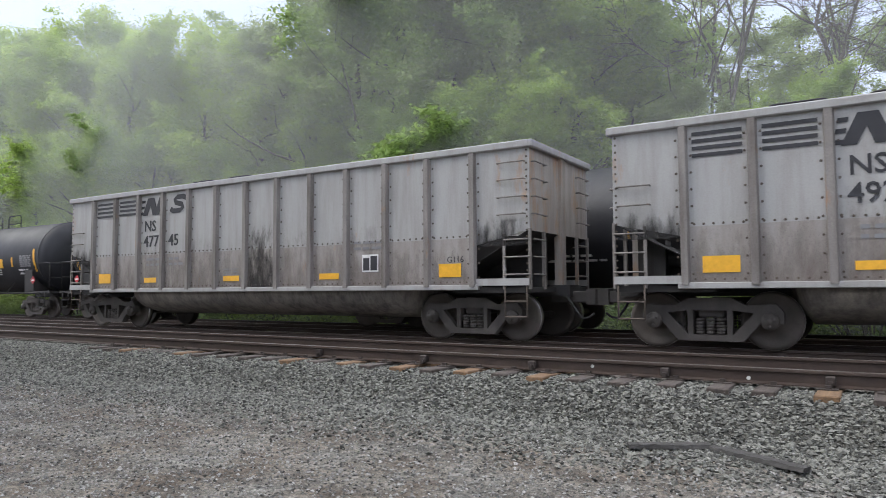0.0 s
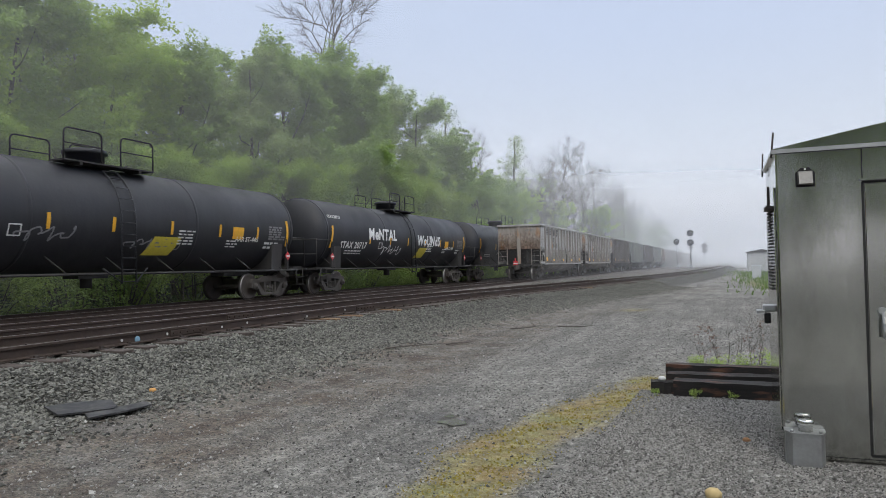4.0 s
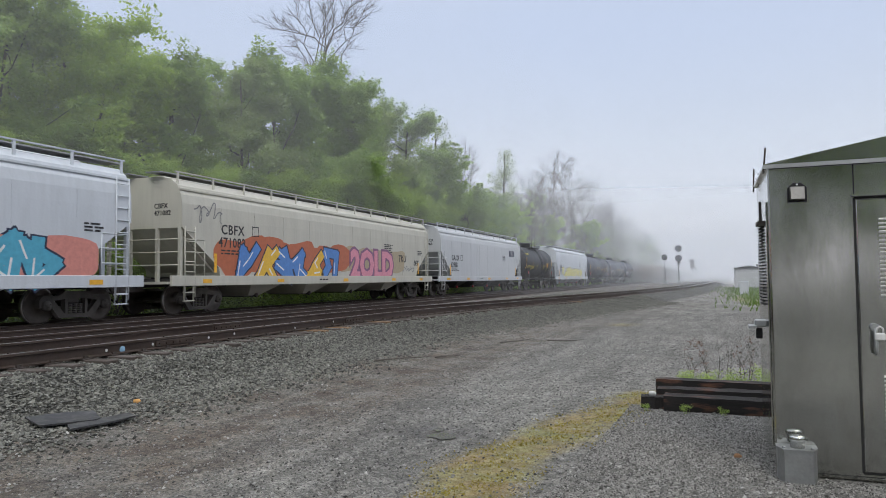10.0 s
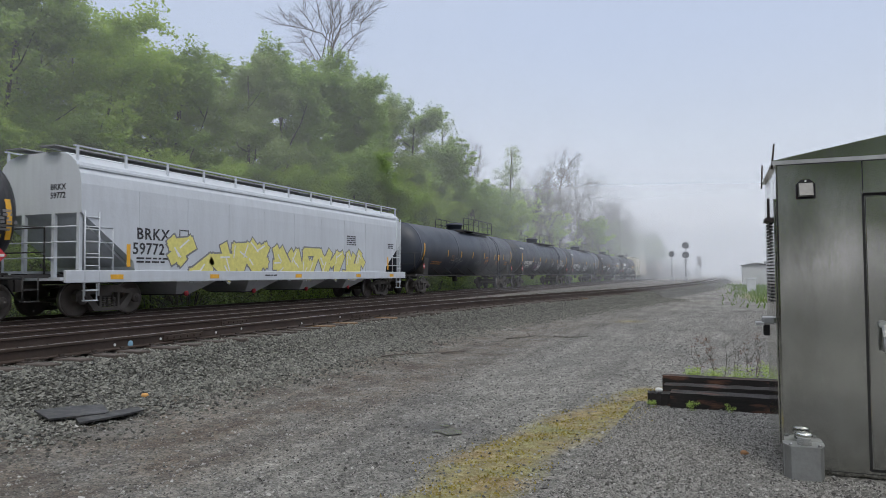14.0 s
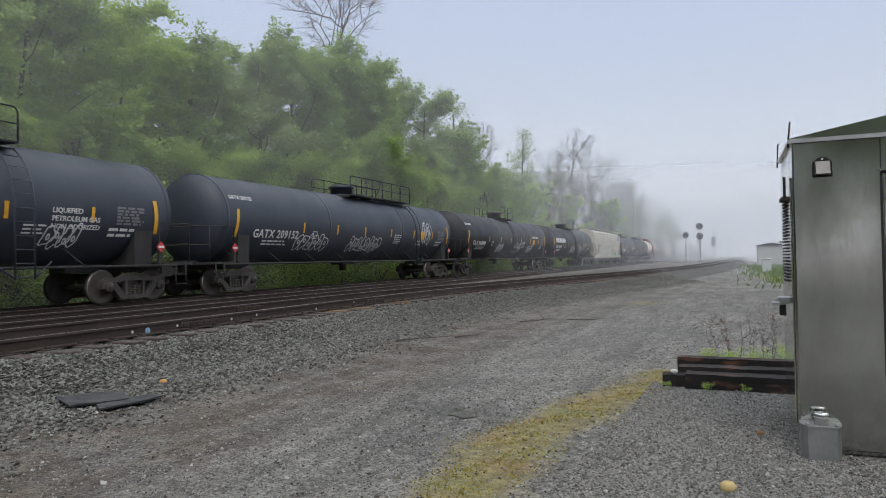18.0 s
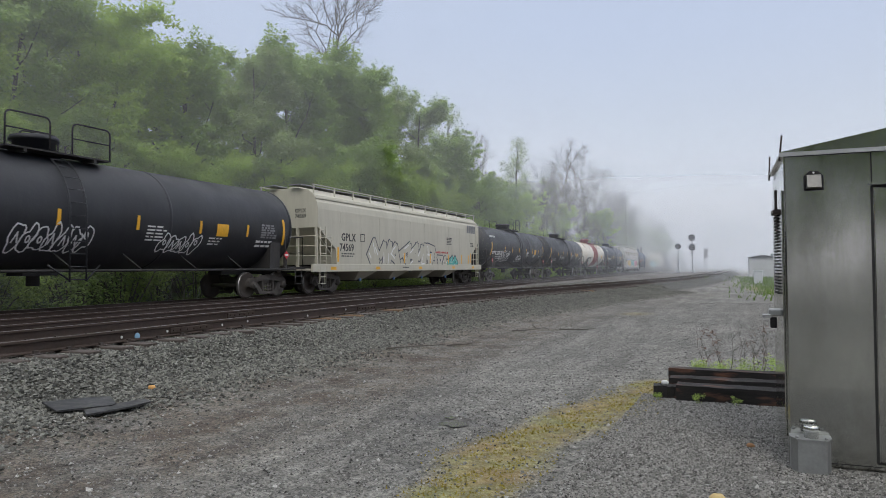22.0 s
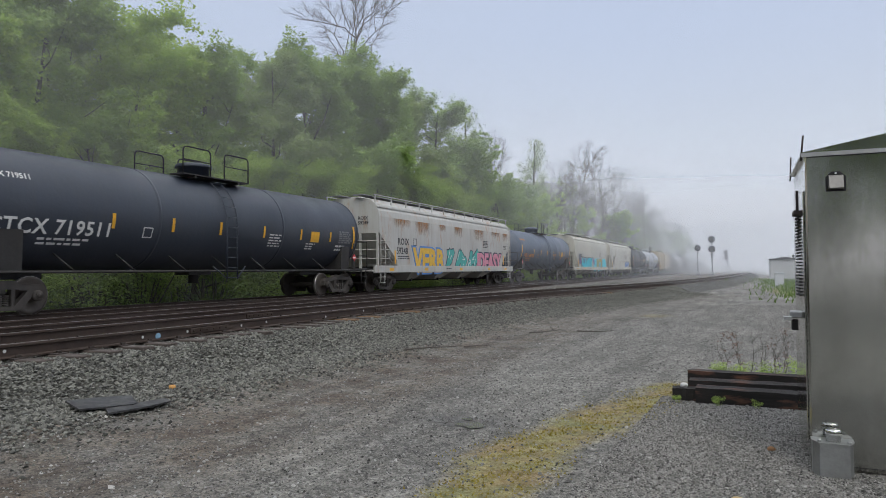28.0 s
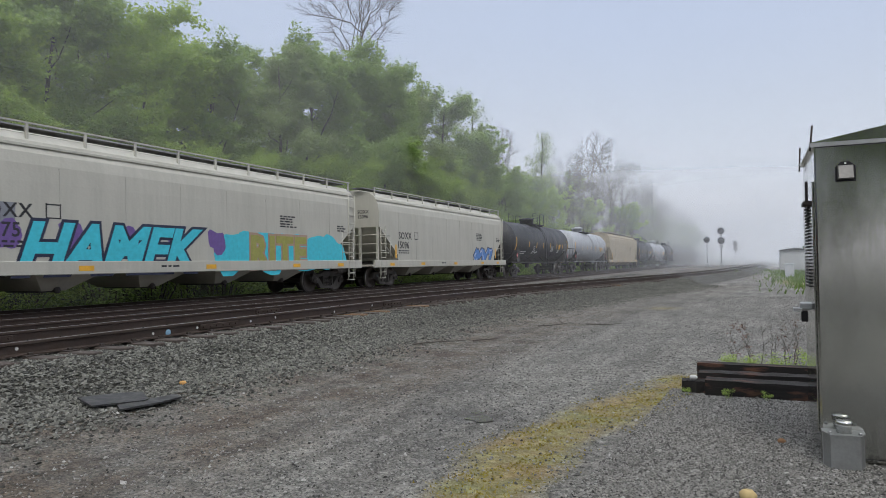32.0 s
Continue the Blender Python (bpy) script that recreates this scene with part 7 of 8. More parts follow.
def make_coal_train():
    tones = ["coal_grey", "coal_grey", "coal_dark", "coal_green", "coal_dark", "coal_green", "coal_grey", "coal_dark", "coal_green", "coal_dark"]
    says = {"coal_grey": "weathered grey steel coal gondola with ribbed sides", "coal_dark": "dark brown coal gondola with ribbed sides", "coal_green": "dull green-grey coal gondola"}
    for k in range(18):
        colour = tones[k % 10] if k < 10 else tones[2 + k % 8]
        c, w, hb, cut, rng = gondola(colour, says[colour], 400 + k, k < 3)
        if k < 3:
            x = w + 0.025
            step = (2 * hb - 2 * cut) / 12
            rib = lambda i: -hb + cut + step * i + 0.14
            if k < 2:
                mark = lambda dy, z, wd, ht, slope=0.0: part("emblem_bar", patch(Form(), x, dy, z, wd, ht, slope=slope), MAT_BLACK, c)
                for i in (0, 1):                    # louvred bars of the railway's emblem
                    for j in range(4):
                        mark(rib(i), 3.05 + 0.115 * j, step - 0.28, 0.06)
                for j in range(3):                  # short speed bars before the slanted shape
                    mark(rib(2) - 0.10 + 0.03 * j, 3.02 + 0.16 * j, 0.14, 0.07, 0.2)
                n_shape = Form()
                n_shape.add(on_side([(u, v, w_) for w_ in (0.0, 0.004) for u, v in ((0.0, 0.0), (0.20, 0.0), (0.33, 0.26), (0.42, 0.0), (0.68, 0.0), (0.90, 0.46), (0.70, 0.46), (0.58, 0.20), (0.48, 0.46), (0.22, 0.46))], x, rib(2), 3.0),
                            [tuple(range(10)), tuple(range(19, 9, -1))] + [(i, (i + 1) % 10, 10 + (i + 1) % 10, 10 + i) for i in range(10)])
                part("emblem_shape", n_shape, MAT_BLACK, c, "black railway emblem as a slanted zigzag shape")
                curl = Form()                       # the second shape: a slanted double hook
                way = [(0.62, 0.36), (0.50, 0.41), (0.26, 0.41), (0.17, 0.35), (0.22, 0.27), (0.48, 0.21), (0.54, 0.13), (0.44, 0.06), (0.16, 0.06), (0.05, 0.12)]
                rim = []
                for i, (u, v) in enumerate(way):
                    (u0, v0), (u1, v1) = way[max(i - 1, 0)], way[min(i + 1, len(way) - 1)]
                    d = math.hypot(u1 - u0, v1 - v0)
                    a, b = -(v1 - v0) / d * 0.062, (u1 - u0) / d * 0.062
                    rim += [(u + a + 0.2 * (v + b), v + b, 0.003), (u - a + 0.2 * (v - b), v - b, 0.003)]
                curl.add(on_side(rim, x, rib(3) + 0.06, 3.0), [(2 * i, 2 * i + 1, 2 * i + 3, 2 * i + 2) for i in range(len(way) - 1)])
                part("emblem_shape", curl, MAT_BLACK, c, "black railway emblem as a slanted double hook")
                marking(c, "reporting_mark", x, rib(2) + 0.08, 2.58, "NS", 0.40, MAT_BLACK, fat=0.004)
                number = ("477", "45") if k == 0 else ("492", "33")
                marking(c, "car_number", x, rib(2) + 0.06, 2.17, number[0], 0.42, MAT_BLACK, fat=0.004)
                marking(c, "car_number", x, rib(3) + 0.06, 2.17, number[1], 0.42, MAT_BLACK, fat=0.004)
                f = Form()
                bars(f, rng, x, rib(2) + 0.2, 1.80, 0.6, 2, pitch=0.14, h=0.06)
                bars(f, rng, x, rib(3) + 0.1, 1.80, 0.6, 2, pitch=0.14, h=0.06)
                bars(f, rng, x, rib(5) + 0.1, 1.5, 0.5, 4, pitch=0.07, h=0.02)
                bars(f, rng, x, rib(9) + 0.05, 1.95, 0.8, 2, pitch=0.12, h=0.05)
                tagged(part("stencilling", f, MAT_GREY_MARK, c, "faint small stencilled writing"), kind="stuff")
                marking(c, "bay_number", x, rib(11) + 0.3, 1.50, "G116", 0.17, MAT_BLACK)
                v, q = letters("".join(number), 0.20, 0.002)
                part("end_number", Form().add([(0.45 + a, -hb - 0.005 - e2, 3.22 + b) for a, b, e2 in v], q), MAT_GREY_MARK, c)
                f = Form()
                patch(f, x, rib(9) + 0.28, 1.36, 0.42, 0.36)
                part("test_label", f, MAT_WHITE, c, "white framed test label")
                f = Form()
                patch(f, x, rib(9) + 0.31, 1.39, 0.16, 0.26, lift=0.006)
                patch(f, x, rib(9) + 0.50, 1.39, 0.17, 0.30, lift=0.006)
                part("test_label_field", f, MAT_BLACK, c)
                # a black spill down one panel: ragged runs from a puddle at the sill
                side_stain(c, x + 0.006, rib(6) - 0.12, rib(6) + 0.88, 1.06, 2.6, MAT_SOOT_RUN, "oil_spill", "black spill running down the side")
            for i, ww in ((0, 0.55), (2, 0.5), (5, 0.55), (8, 0.55), (11, 0.5)):
                part("reflector", patch(Form(), x, rib(i) + 0.12, 1.22, ww, 0.26 if i in (0, 11) else 0.13, lift=0.003), MAT_YELLOW, c, "yellow reflective rectangle")
        if k == 0:                                  # the marker on the train's last coupler
            part("end_marker", Form().box(-0.22, 0.06, -half_gondola - 0.05, -half_gondola + 0.12, 0.95, 1.25, 0.02).tube([(-0.1, -half_gondola + 0.05, 1.25), (-0.1, -half_gondola + 0.05, 1.42)], 0.05, 10), MAT_RED, c, "red flashing end-of-train marker")
            part("marker_stripe", Form().box(-0.225, 0.065, -half_gondola - 0.055, -half_gondola + 0.125, 1.06, 1.12), MAT_WHITE, c)
        c.matrix_basis = pose(MID_X, coal_y(0) + 16.2 * k, MID_Z)
        COAL_TRAIN.append((c, 16.2 * k))


half_gondola = 16.2 / 2 - 0.1
make_far_train()
make_coal_train()

# ---- beside the lot ----
def steel_mat():
    """Brushed stainless sheet, with soft vertical waves and smears."""
    m, nt, out = nodes_of("stainless_steel")
    p = node(nt, "ShaderNodeBsdfPrincipled", Metallic=1.0, Roughness=0.34)
    co = nt.nodes.new("ShaderNodeTexCoord").outputs["Object"]
    grain = noise_tex(nt, scaled(nt, co, 260, 260, 2.5), 1.0, 3, 0.6)
    wave = noise_tex(nt, scaled(nt, co, 2.0, 2.0, 0.4), 1.0, 4, 0.5)
    smear = ramp_of(nt, noise_tex(nt, scaled(nt, co, 3.0, 3.0, 1.1), 1.6, 6, 0.7), 0.45, 0.75)
    runs = ramp_of(nt, noise_tex(nt, scaled(nt, co, 26, 26, 0.7), 1.0, 4, 0.6), 0.55, 0.80)
    col = mixed(nt, ramp_of(nt, wave, 0.3, 0.7), (0.49, 0.495, 0.475, 1), (0.65, 0.655, 0.63, 1))
    col = mixed(nt, mixed(nt, 0.5, smear, runs, "MULTIPLY"), col, (0.34, 0.335, 0.315, 1))
    nt.links.new(col, p.inputs["Base Color"])
    gloss = mixed(nt, 0.45, ramp_of(nt, grain, 0.2, 0.8, (0.07,) * 3 + (1,), (0.17,) * 3 + (1,)), mixed(nt, smear, (0.10,) * 3 + (1,), (0.34,) * 3 + (1,)))
    nt.links.new(gloss, p.inputs["Roughness"])
    nt.links.new(bumped(nt, wave, 0.12, 0.03), p.inputs["Normal"])
    nt.links.new(p.outputs[0], out.inputs[0])
    return m


STEEL = steel_mat()
MAT_HOOD = paint("hood_grey", (0.21, 0.205, 0.195), (0.05, 0.05, 0.05), 0.5, 0.45, 0.6, streak=0)
STEEL_DULL = paint("dull_steel", (0.42, 0.43, 0.43), (0.15, 0.14, 0.12), 0.4, 0.4, 0.9, streak=0)
STEEL_BRIGHT = plain("polished_louvre", (0.72, 0.72, 0.70), 0.30, 0.75)
MAT_SLOT = plain("louvre_light", (0.70, 0.70, 0.68), 0.5)
MAT_GAP = plain("dark_gap", (0.015, 0.015, 0.015), 0.8)
MAT_CREOSOTE = wood_mat("creosoted_timber", (0.006, 0.005, 0.005), (0.020, 0.016, 0.014), (0.13, 0.058, 0.034))
MAT_PLANK = wood_mat("old_plank", (0.02, 0.019, 0.017), (0.075, 0.07, 0.066))


def make_cabinet():
    x0, x1, y0, y1, top = 0.41, 2.25, 6.18, 7.55, 2.475
    cab = thing("equipment_cabinet", "tall stainless steel signal equipment cabinet on the gravel", "equipment cabinet")
    part("body", Form().box(x0, x1, y0, y1, 0.015, top, 0.012), STEEL, cab)
    part("plinth", Form().box(x0 + 0.06, x1 - 0.06, y0 + 0.08, y1 - 0.08, -0.08, 0.015), MAT_GAP, cab)
    xm = (x0 + x1) / 2
    o = 0.03
    roof = Form().loft([[(x0 - o, y, top - 0.008), (x0 - o, y, top + 0.014), (xm, y, top + 0.19), (x1 + o, y, top + 0.014), (x1 + o, y, top - 0.008)] for y in (y0 - o, y1 + o)])
    part("roof", roof, STEEL, cab, "low ridged sheet roof with an overhang")
    part("roof_hem", Form().box(x0 - o, x1 + o, y0 - o - 0.005, y0 - o + 0.004, top - 0.022, top + 0.010), STEEL_DULL, cab)
    dx0, dx1, dz0, dz1 = 1.015, 1.86, 0.075, 2.19
    for a, b, c, d in ((dx0 - 0.009, dx0 + 0.009, dz0, dz1), (dx1 - 0.009, dx1 + 0.009, dz0, dz1), (dx0, dx1, dz1 - 0.012, dz1 + 0.008), (dx0, dx1, dz0 - 0.009, dz0 + 0.009)):
        part("door_seam", Form().box(a, b, y0 - 0.003, y0 + 0.01, c, d), MAT_GAP, cab, "dark gap round the door")
    part("panel_seam", Form().box(dx0 - 0.004, dx0 + 0.004, y0 - 0.002, y0 + 0.006, dz1 + 0.03, top - 0.022), MAT_GAP, cab, "fine joint between the front panels")
    part("foot_seam", Form().box(x0 + 0.02, x1 - 0.02, y0 - 0.002, y0 + 0.006, 0.045, 0.050), MAT_GAP, cab)
    door = part("door", Form().box(dx0 + 0.012, dx1 - 0.012, y0 - 0.012, y0, dz0 + 0.012, dz1 - 0.016, 0.004), STEEL, cab)
    for z0, n in ((1.425, 19), (0.225, 19)):
        for col in (0, 1):
            for k in range(n):
                part("louvre", LOUVRE, None, door, at=pose(1.172 + 0.115 * col, y0 - 0.012, z0 + k * 0.0323))
    part("door_drip", Form().box(dx0 - 0.02, dx1 + 0.02, y0 - 0.03, y0, dz1 + 0.010, dz1 + 0.024), STEEL, cab)
    part("handle", Form().lathe([(0.0, 0.030), (0.03, 0.030), (0.034, 0.0)], "y", 14, (1.117, y0 - 0.046, 1.19)).tube([(1.117, y0 - 0.05, 1.18), (1.115, y0 - 0.075, 1.10), (1.113, y0 - 0.085, 1.03), (1.113, y0 - 0.080, 0.985)], [0.014, 0.015, 0.015, 0.011], 8), STEEL_DULL, door, "swivel handle with a hasp")
    lock = Form().box(1.105, 1.175, y0 - 0.105, y0 - 0.075, 1.095, 1.150, 0.008).tube([(1.12, y0 - 0.09, 1.15), (1.12, y0 - 0.09, 1.185), (1.14, y0 - 0.09, 1.20), (1.16, y0 - 0.09, 1.185), (1.16, y0 - 0.09, 1.15)], 0.007, 6)
    part("padlock", lock, MAT_SLOT, door, "pale padlock on the handle's hasp")
    lamp = Form().prism([(0.552, 2.175), (0.690, 2.175), (0.690, 2.29), (0.65, 2.328), (0.592, 2.328), (0.552, 2.29)], "y", y0 - 0.012, y0)
    v = part("vent_plate", lamp, MAT_GAP, cab, "dark six-sided backing plate")
    part("vent_hood", Form().loft([[(0.566, y0 - 0.012, 2.30), (0.676, y0 - 0.012, 2.30), (0.676, y0 - 0.020, 2.19), (0.566, y0 - 0.020, 2.19)], [(0.572, y0 - 0.030, 2.295), (0.670, y0 - 0.030, 2.295), (0.670, y0 - 0.075, 2.195), (0.572, y0 - 0.075, 2.195)]]), MAT_HOOD, v, "small sloping vent hood")
    part("screw", Form().lathe([(0.0, 0.008), (0.006, 0.008)], "y", 8, (0.621, y0 - 0.018, 2.315)), MAT_SLOT, v)
    out = Form().prism([(0.415, y0), (0.415, y0 - 0.10), (0.455, y0 - 0.20), (0.655, y0 - 0.20), (0.690, y0 - 0.10), (0.690, y0)], "z", -0.04, 0.250)
    b = part("ground_box", out, STEEL_DULL, cab, "galvanised cable entry box at the foot")
    part("box_lid", Form().prism([(0.408, y0), (0.408, y0 - 0.104), (0.450, y0 - 0.208), (0.660, y0 - 0.208), (0.697, y0 - 0.104), (0.697, y0)], "z", 0.250, 0.260), STEEL_DULL, b)
    part("pipe_cap", Form().lathe([(0.26, 0.052), (0.315, 0.052), (0.315, 0.060), (0.345, 0.060), (0.352, 0.050), (0.355, 0.0)], "z", 18, (0.555, y0 - 0.11, 0)), STEEL, b)
    for bx in (0.455, 0.655):
        part("box_bolt", Form().lathe([(0.26, 0.014), (0.278, 0.014)], "z", 6, (bx, y0 - 0.16, 0)), STEEL_DULL, b)
    # the side towards the tracks: louvred door, latch with a lever, hinge brackets and rods
    side = part("side_door", Form().box(x0 - 0.012, x0, y0 + 0.14, y1 - 0.12, 0.2, 2.2, 0.004), STEEL, cab)
    slots = Form()
    for k in range(26):
        slots.box(x0 - 0.028, x0 - 0.012, y0 + 0.45, y0 + 0.85, 1.34 + 0.028 * k, 1.352 + 0.028 * k)
    part("side_louvres", slots, MAT_GAP, side, "dark louvre slots")
    part("side_latch", Form().box(x0 - 0.11, x0 - 0.012, y0 + 0.28, y0 + 0.40, 1.16, 1.22, 0.01).box(x0 - 0.16, x0 - 0.10, y0 + 0.20, y0 + 0.36, 1.15, 1.175), STEEL_DULL, side)
    part("padlock", Form().box(x0 - 0.10, x0 - 0.05, y0 + 0.30, y0 + 0.36, 1.06, 1.15, 0.006), MAT_GAP, side)
    part("bracket", Form().box(x0 - 0.07, x0 - 0.012, y0 + 0.2, y0 + 0.5, 2.02, 2.05).box(x0 - 0.05, x0 - 0.03, y0 + 0.3, y0 + 0.34, 2.05, 2.22), MAT_IRON, side)
    part("roof_rod", Form().tube([(x0 - 0.03, y0 - 0.02, top - 0.05), (x0 - 0.01, y0 - 0.02, top + 0.15)], 0.008, 5).tube([(x0 - 0.03, y1, top - 0.05), (x0 - 0.02, y1, top + 0.18)], 0.008, 5), MAT_IRON, cab)


LOUVRE = Form().prism([(0.0, 0.0), (-0.016, 0.004), (-0.016, 0.012), (0.0, 0.018)], "x", 0.0, 0.082).mesh("louvre", STEEL_BRIGHT)
make_cabinet()


def timber(name, label, size, at, mat, category="timber", group=""):
    rng = random.Random(int(at.translation.x * 91 + at.translation.y * 37))
    l, w, h = size
    rings = []
    for k in range(17):
        x = -l / 2 + l * k / 16
        j = lambda: rng.uniform(-0.006, 0.006)
        rings.append([(x, -w / 2 + j(), 0.006 + j()), (x, -w / 2 + 0.012 + j(), h + j() - 0.006), (x, w / 2 - 0.012 + j(), h + j()), (x, w / 2 + j(), 0.004 + j())])
    ob = new(name, Form().loft(rings).mesh(name, mat))
    ob.matrix_basis = at
    return tagged(ob, label, category, group)


def make_loose():
    g = "old crossties stacked beside the cabinet"
    timber("crosstie", "black creosoted crosstie lying on the gravel", (1.75, 0.24, 0.19), pose(0.28, 8.78, -0.01, 0, 0, -2), MAT_CREOSOTE, "crosstie", g)
    timber("crosstie", "short black crosstie end with a white stone on it", (0.5, 0.2, 0.15), pose(-0.62, 8.88, 0.0, 0, 0, 4), MAT_CREOSOTE, "crosstie", g)
    timber("crosstie", "creosoted crosstie with split reddish grain", (1.9, 0.24, 0.225), pose(0.26, 9.06, 0.0, 0, 0, -1.5), MAT_CREOSOTE, "crosstie", g)
    timber("crosstie", "black crosstie standing on edge behind the stack", (2.0, 0.18, 0.30), pose(0.28, 9.30, 0.0, 0, 0, -1), MAT_CREOSOTE, "crosstie", g)
    z = lambda x, y: float(ground_z(x, y)) + 0.012
    timber("plank", "dark rotten plank lying at the foot of the ballast", (0.74, 0.10, 0.05), pose(-6.48, -1.73, z(-6.48, -1.73), 0, 0, 118), MAT_PLANK, "plank")
    timber("plank", "grey rotten plank lying at the foot of the ballast", (0.90, 0.12, 0.05), pose(-6.42, -0.98, z(-6.42, -0.98), 0, 0, 62), MAT_PLANK, "plank")
    for say, c, rough, tilt, outline in (
            ("torn black rubber mat on the ballast slope", (0.016, 0.016, 0.020), 0.55, 4, [(-0.32, -0.20), (0.10, -0.36), (0.33, 0.12), (0.30, 0.20), (-0.02, 0.40), (-0.20, 0.13)]),
            ("torn grey rubber strip on the ballast slope", (0.026, 0.026, 0.029), 0.7, 3, [(-0.10, -0.30), (0.08, -0.42), (0.16, 0.05), (0.15, 0.36), (-0.02, 0.42), (-0.06, 0.10)])):
        x, y = (-6.46, 5.46) if tilt == 4 else (-6.12, 5.60)
        m, nt, out = nodes_of("mat_rubber")
        p = node(nt, "ShaderNodeBsdfPrincipled", Roughness=rough)
        dust = noise_tex(nt, nt.nodes.new("ShaderNodeNewGeometry").outputs["Position"], 9.0, 5, 0.7)
        nt.links.new(ramp_of(nt, dust, 0.45, 0.8, (*c, 1), (0.10, 0.097, 0.09, 1)), p.inputs["Base Color"])
        nt.links.new(p.outputs[0], out.inputs[0])
        ob = new("rubber_mat", Form().prism(outline, "z", 0.0, 0.018).mesh("rubber_mat", m))
        ob.matrix_basis = pose(x, y, z(x, y) + 0.022 + 0.004 * tilt, 0, tilt, 0)
        tagged(ob, say, "rubber mat")
    # rag on the near rail's foot, yellow stone, twigs
    rag = Form().lathe([(0.0, 0.055), (0.006, 0.045), (0.008, 0.0)], "x", 9)
    ob = new("paint_splash", rag.mesh("paint_splash", plain("pale_blue_paint", (0.22, 0.38, 0.52), 0.6)))
    ob.matrix_basis = pose(NEAR_X + GAUGE + 0.02, 7.99, NEAR_Z - 0.115)
    tagged(ob, "pale blue paint blot on the near rail", "paint mark")
    for x, y, s, c, say in ((-0.11, 5.04, 0.060, (0.55, 0.42, 0.20), "small yellowish stone on the gravel"), (0.14, 6.68, 0.035, (0.30, 0.16, 0.08), "small brown stone on the gravel"),
                            (-6.62, 6.62, 0.05, (0.55, 0.30, 0.10), "orange stone on the ballast"), (-0.74, 8.88, 0.05, (0.7, 0.7, 0.68), "white stone on the crosstie end")):
        rng = random.Random(int(x * 100))
        f = Form().lathe([(-0.3 * s, 0.0), (-0.25 * s, 0.8 * s), (0.3 * s, 1.0 * s), (0.75 * s, 0.6 * s), (0.85 * s, 0.0)], "z", 7)
        f.v = [(a + rng.uniform(-.15, .15) * s, b + rng.uniform(-.15, .15) * s, c2) for a, b, c2 in f.v]
        ob = new("stone", f.mesh("stone", plain("stone_" + say.split()[1], c, 0.9)))
        ob.matrix_basis = pose(x, y, (0.15 if x == -0.74 else float(ground_z(x, y))) + 0.2 * s)
        tagged(ob, say, "stone")
    rng = random.Random(66)
    for x, y, l, a in ((-4.9, 16.4, 1.1, 60), (-3.9, 17.2, 0.9, 20), (-5.9, 11.6, 1.2, 48), (-5.2, 12.9, 0.8, 70), (-4.6, 17.5, 0.7, 110)):
        pts, p = [], Vector((0, 0, 0.02))
        for k in range(6):
            pts.append(p.copy())
            p = p + Vector((l / 5, rng.uniform(-0.07, 0.07), rng.uniform(-0.01, 0.015)))
        ob = new("twig", Form().tube(pts, [0.016, 0.015, 0.013, 0.011, 0.009, 0.006], 5).mesh("twig", BARK))
        ob.matrix_basis = pose(x, y, float(ground_z(x, y)) + 0.01, 0, 0, a)
        tagged(ob, "dry dark twig on the gravel", "twig")
    # puddle
    m, nt, out = nodes_of("puddle_water")
    p = node(nt, "ShaderNodeBsdfPrincipled", Roughness=0.06)
    p.inputs["Base Color"].default_value = (0.12, 0.115, 0.11, 1)
    p.inputs["IOR"].default_value = 1.7
    nt.links.new(p.outputs[0], out.inputs[0])
    f = Form()
    for cx, cy, w, h in ((-2.60, 6.60, 0.30, 0.13), (-2.74, 6.86, 0.12, 0.06)):
        n = 26
        f.add([(cx + w * 0.5 * math.cos(t) * (1 + 0.2 * math.sin(3 * t + cx)), cy + h * math.sin(t) * (1 + 0.25 * math.sin(4 * t + cy)), float(ground_z(cx, cy)) + 0.009) for t in (2 * math.pi * k / n for k in range(n))], [tuple(range(n))])
    tagged(new("puddle", f.mesh("puddle", m)), "shallow rain puddle in the gravel", "puddle", kind="structure")


make_loose()


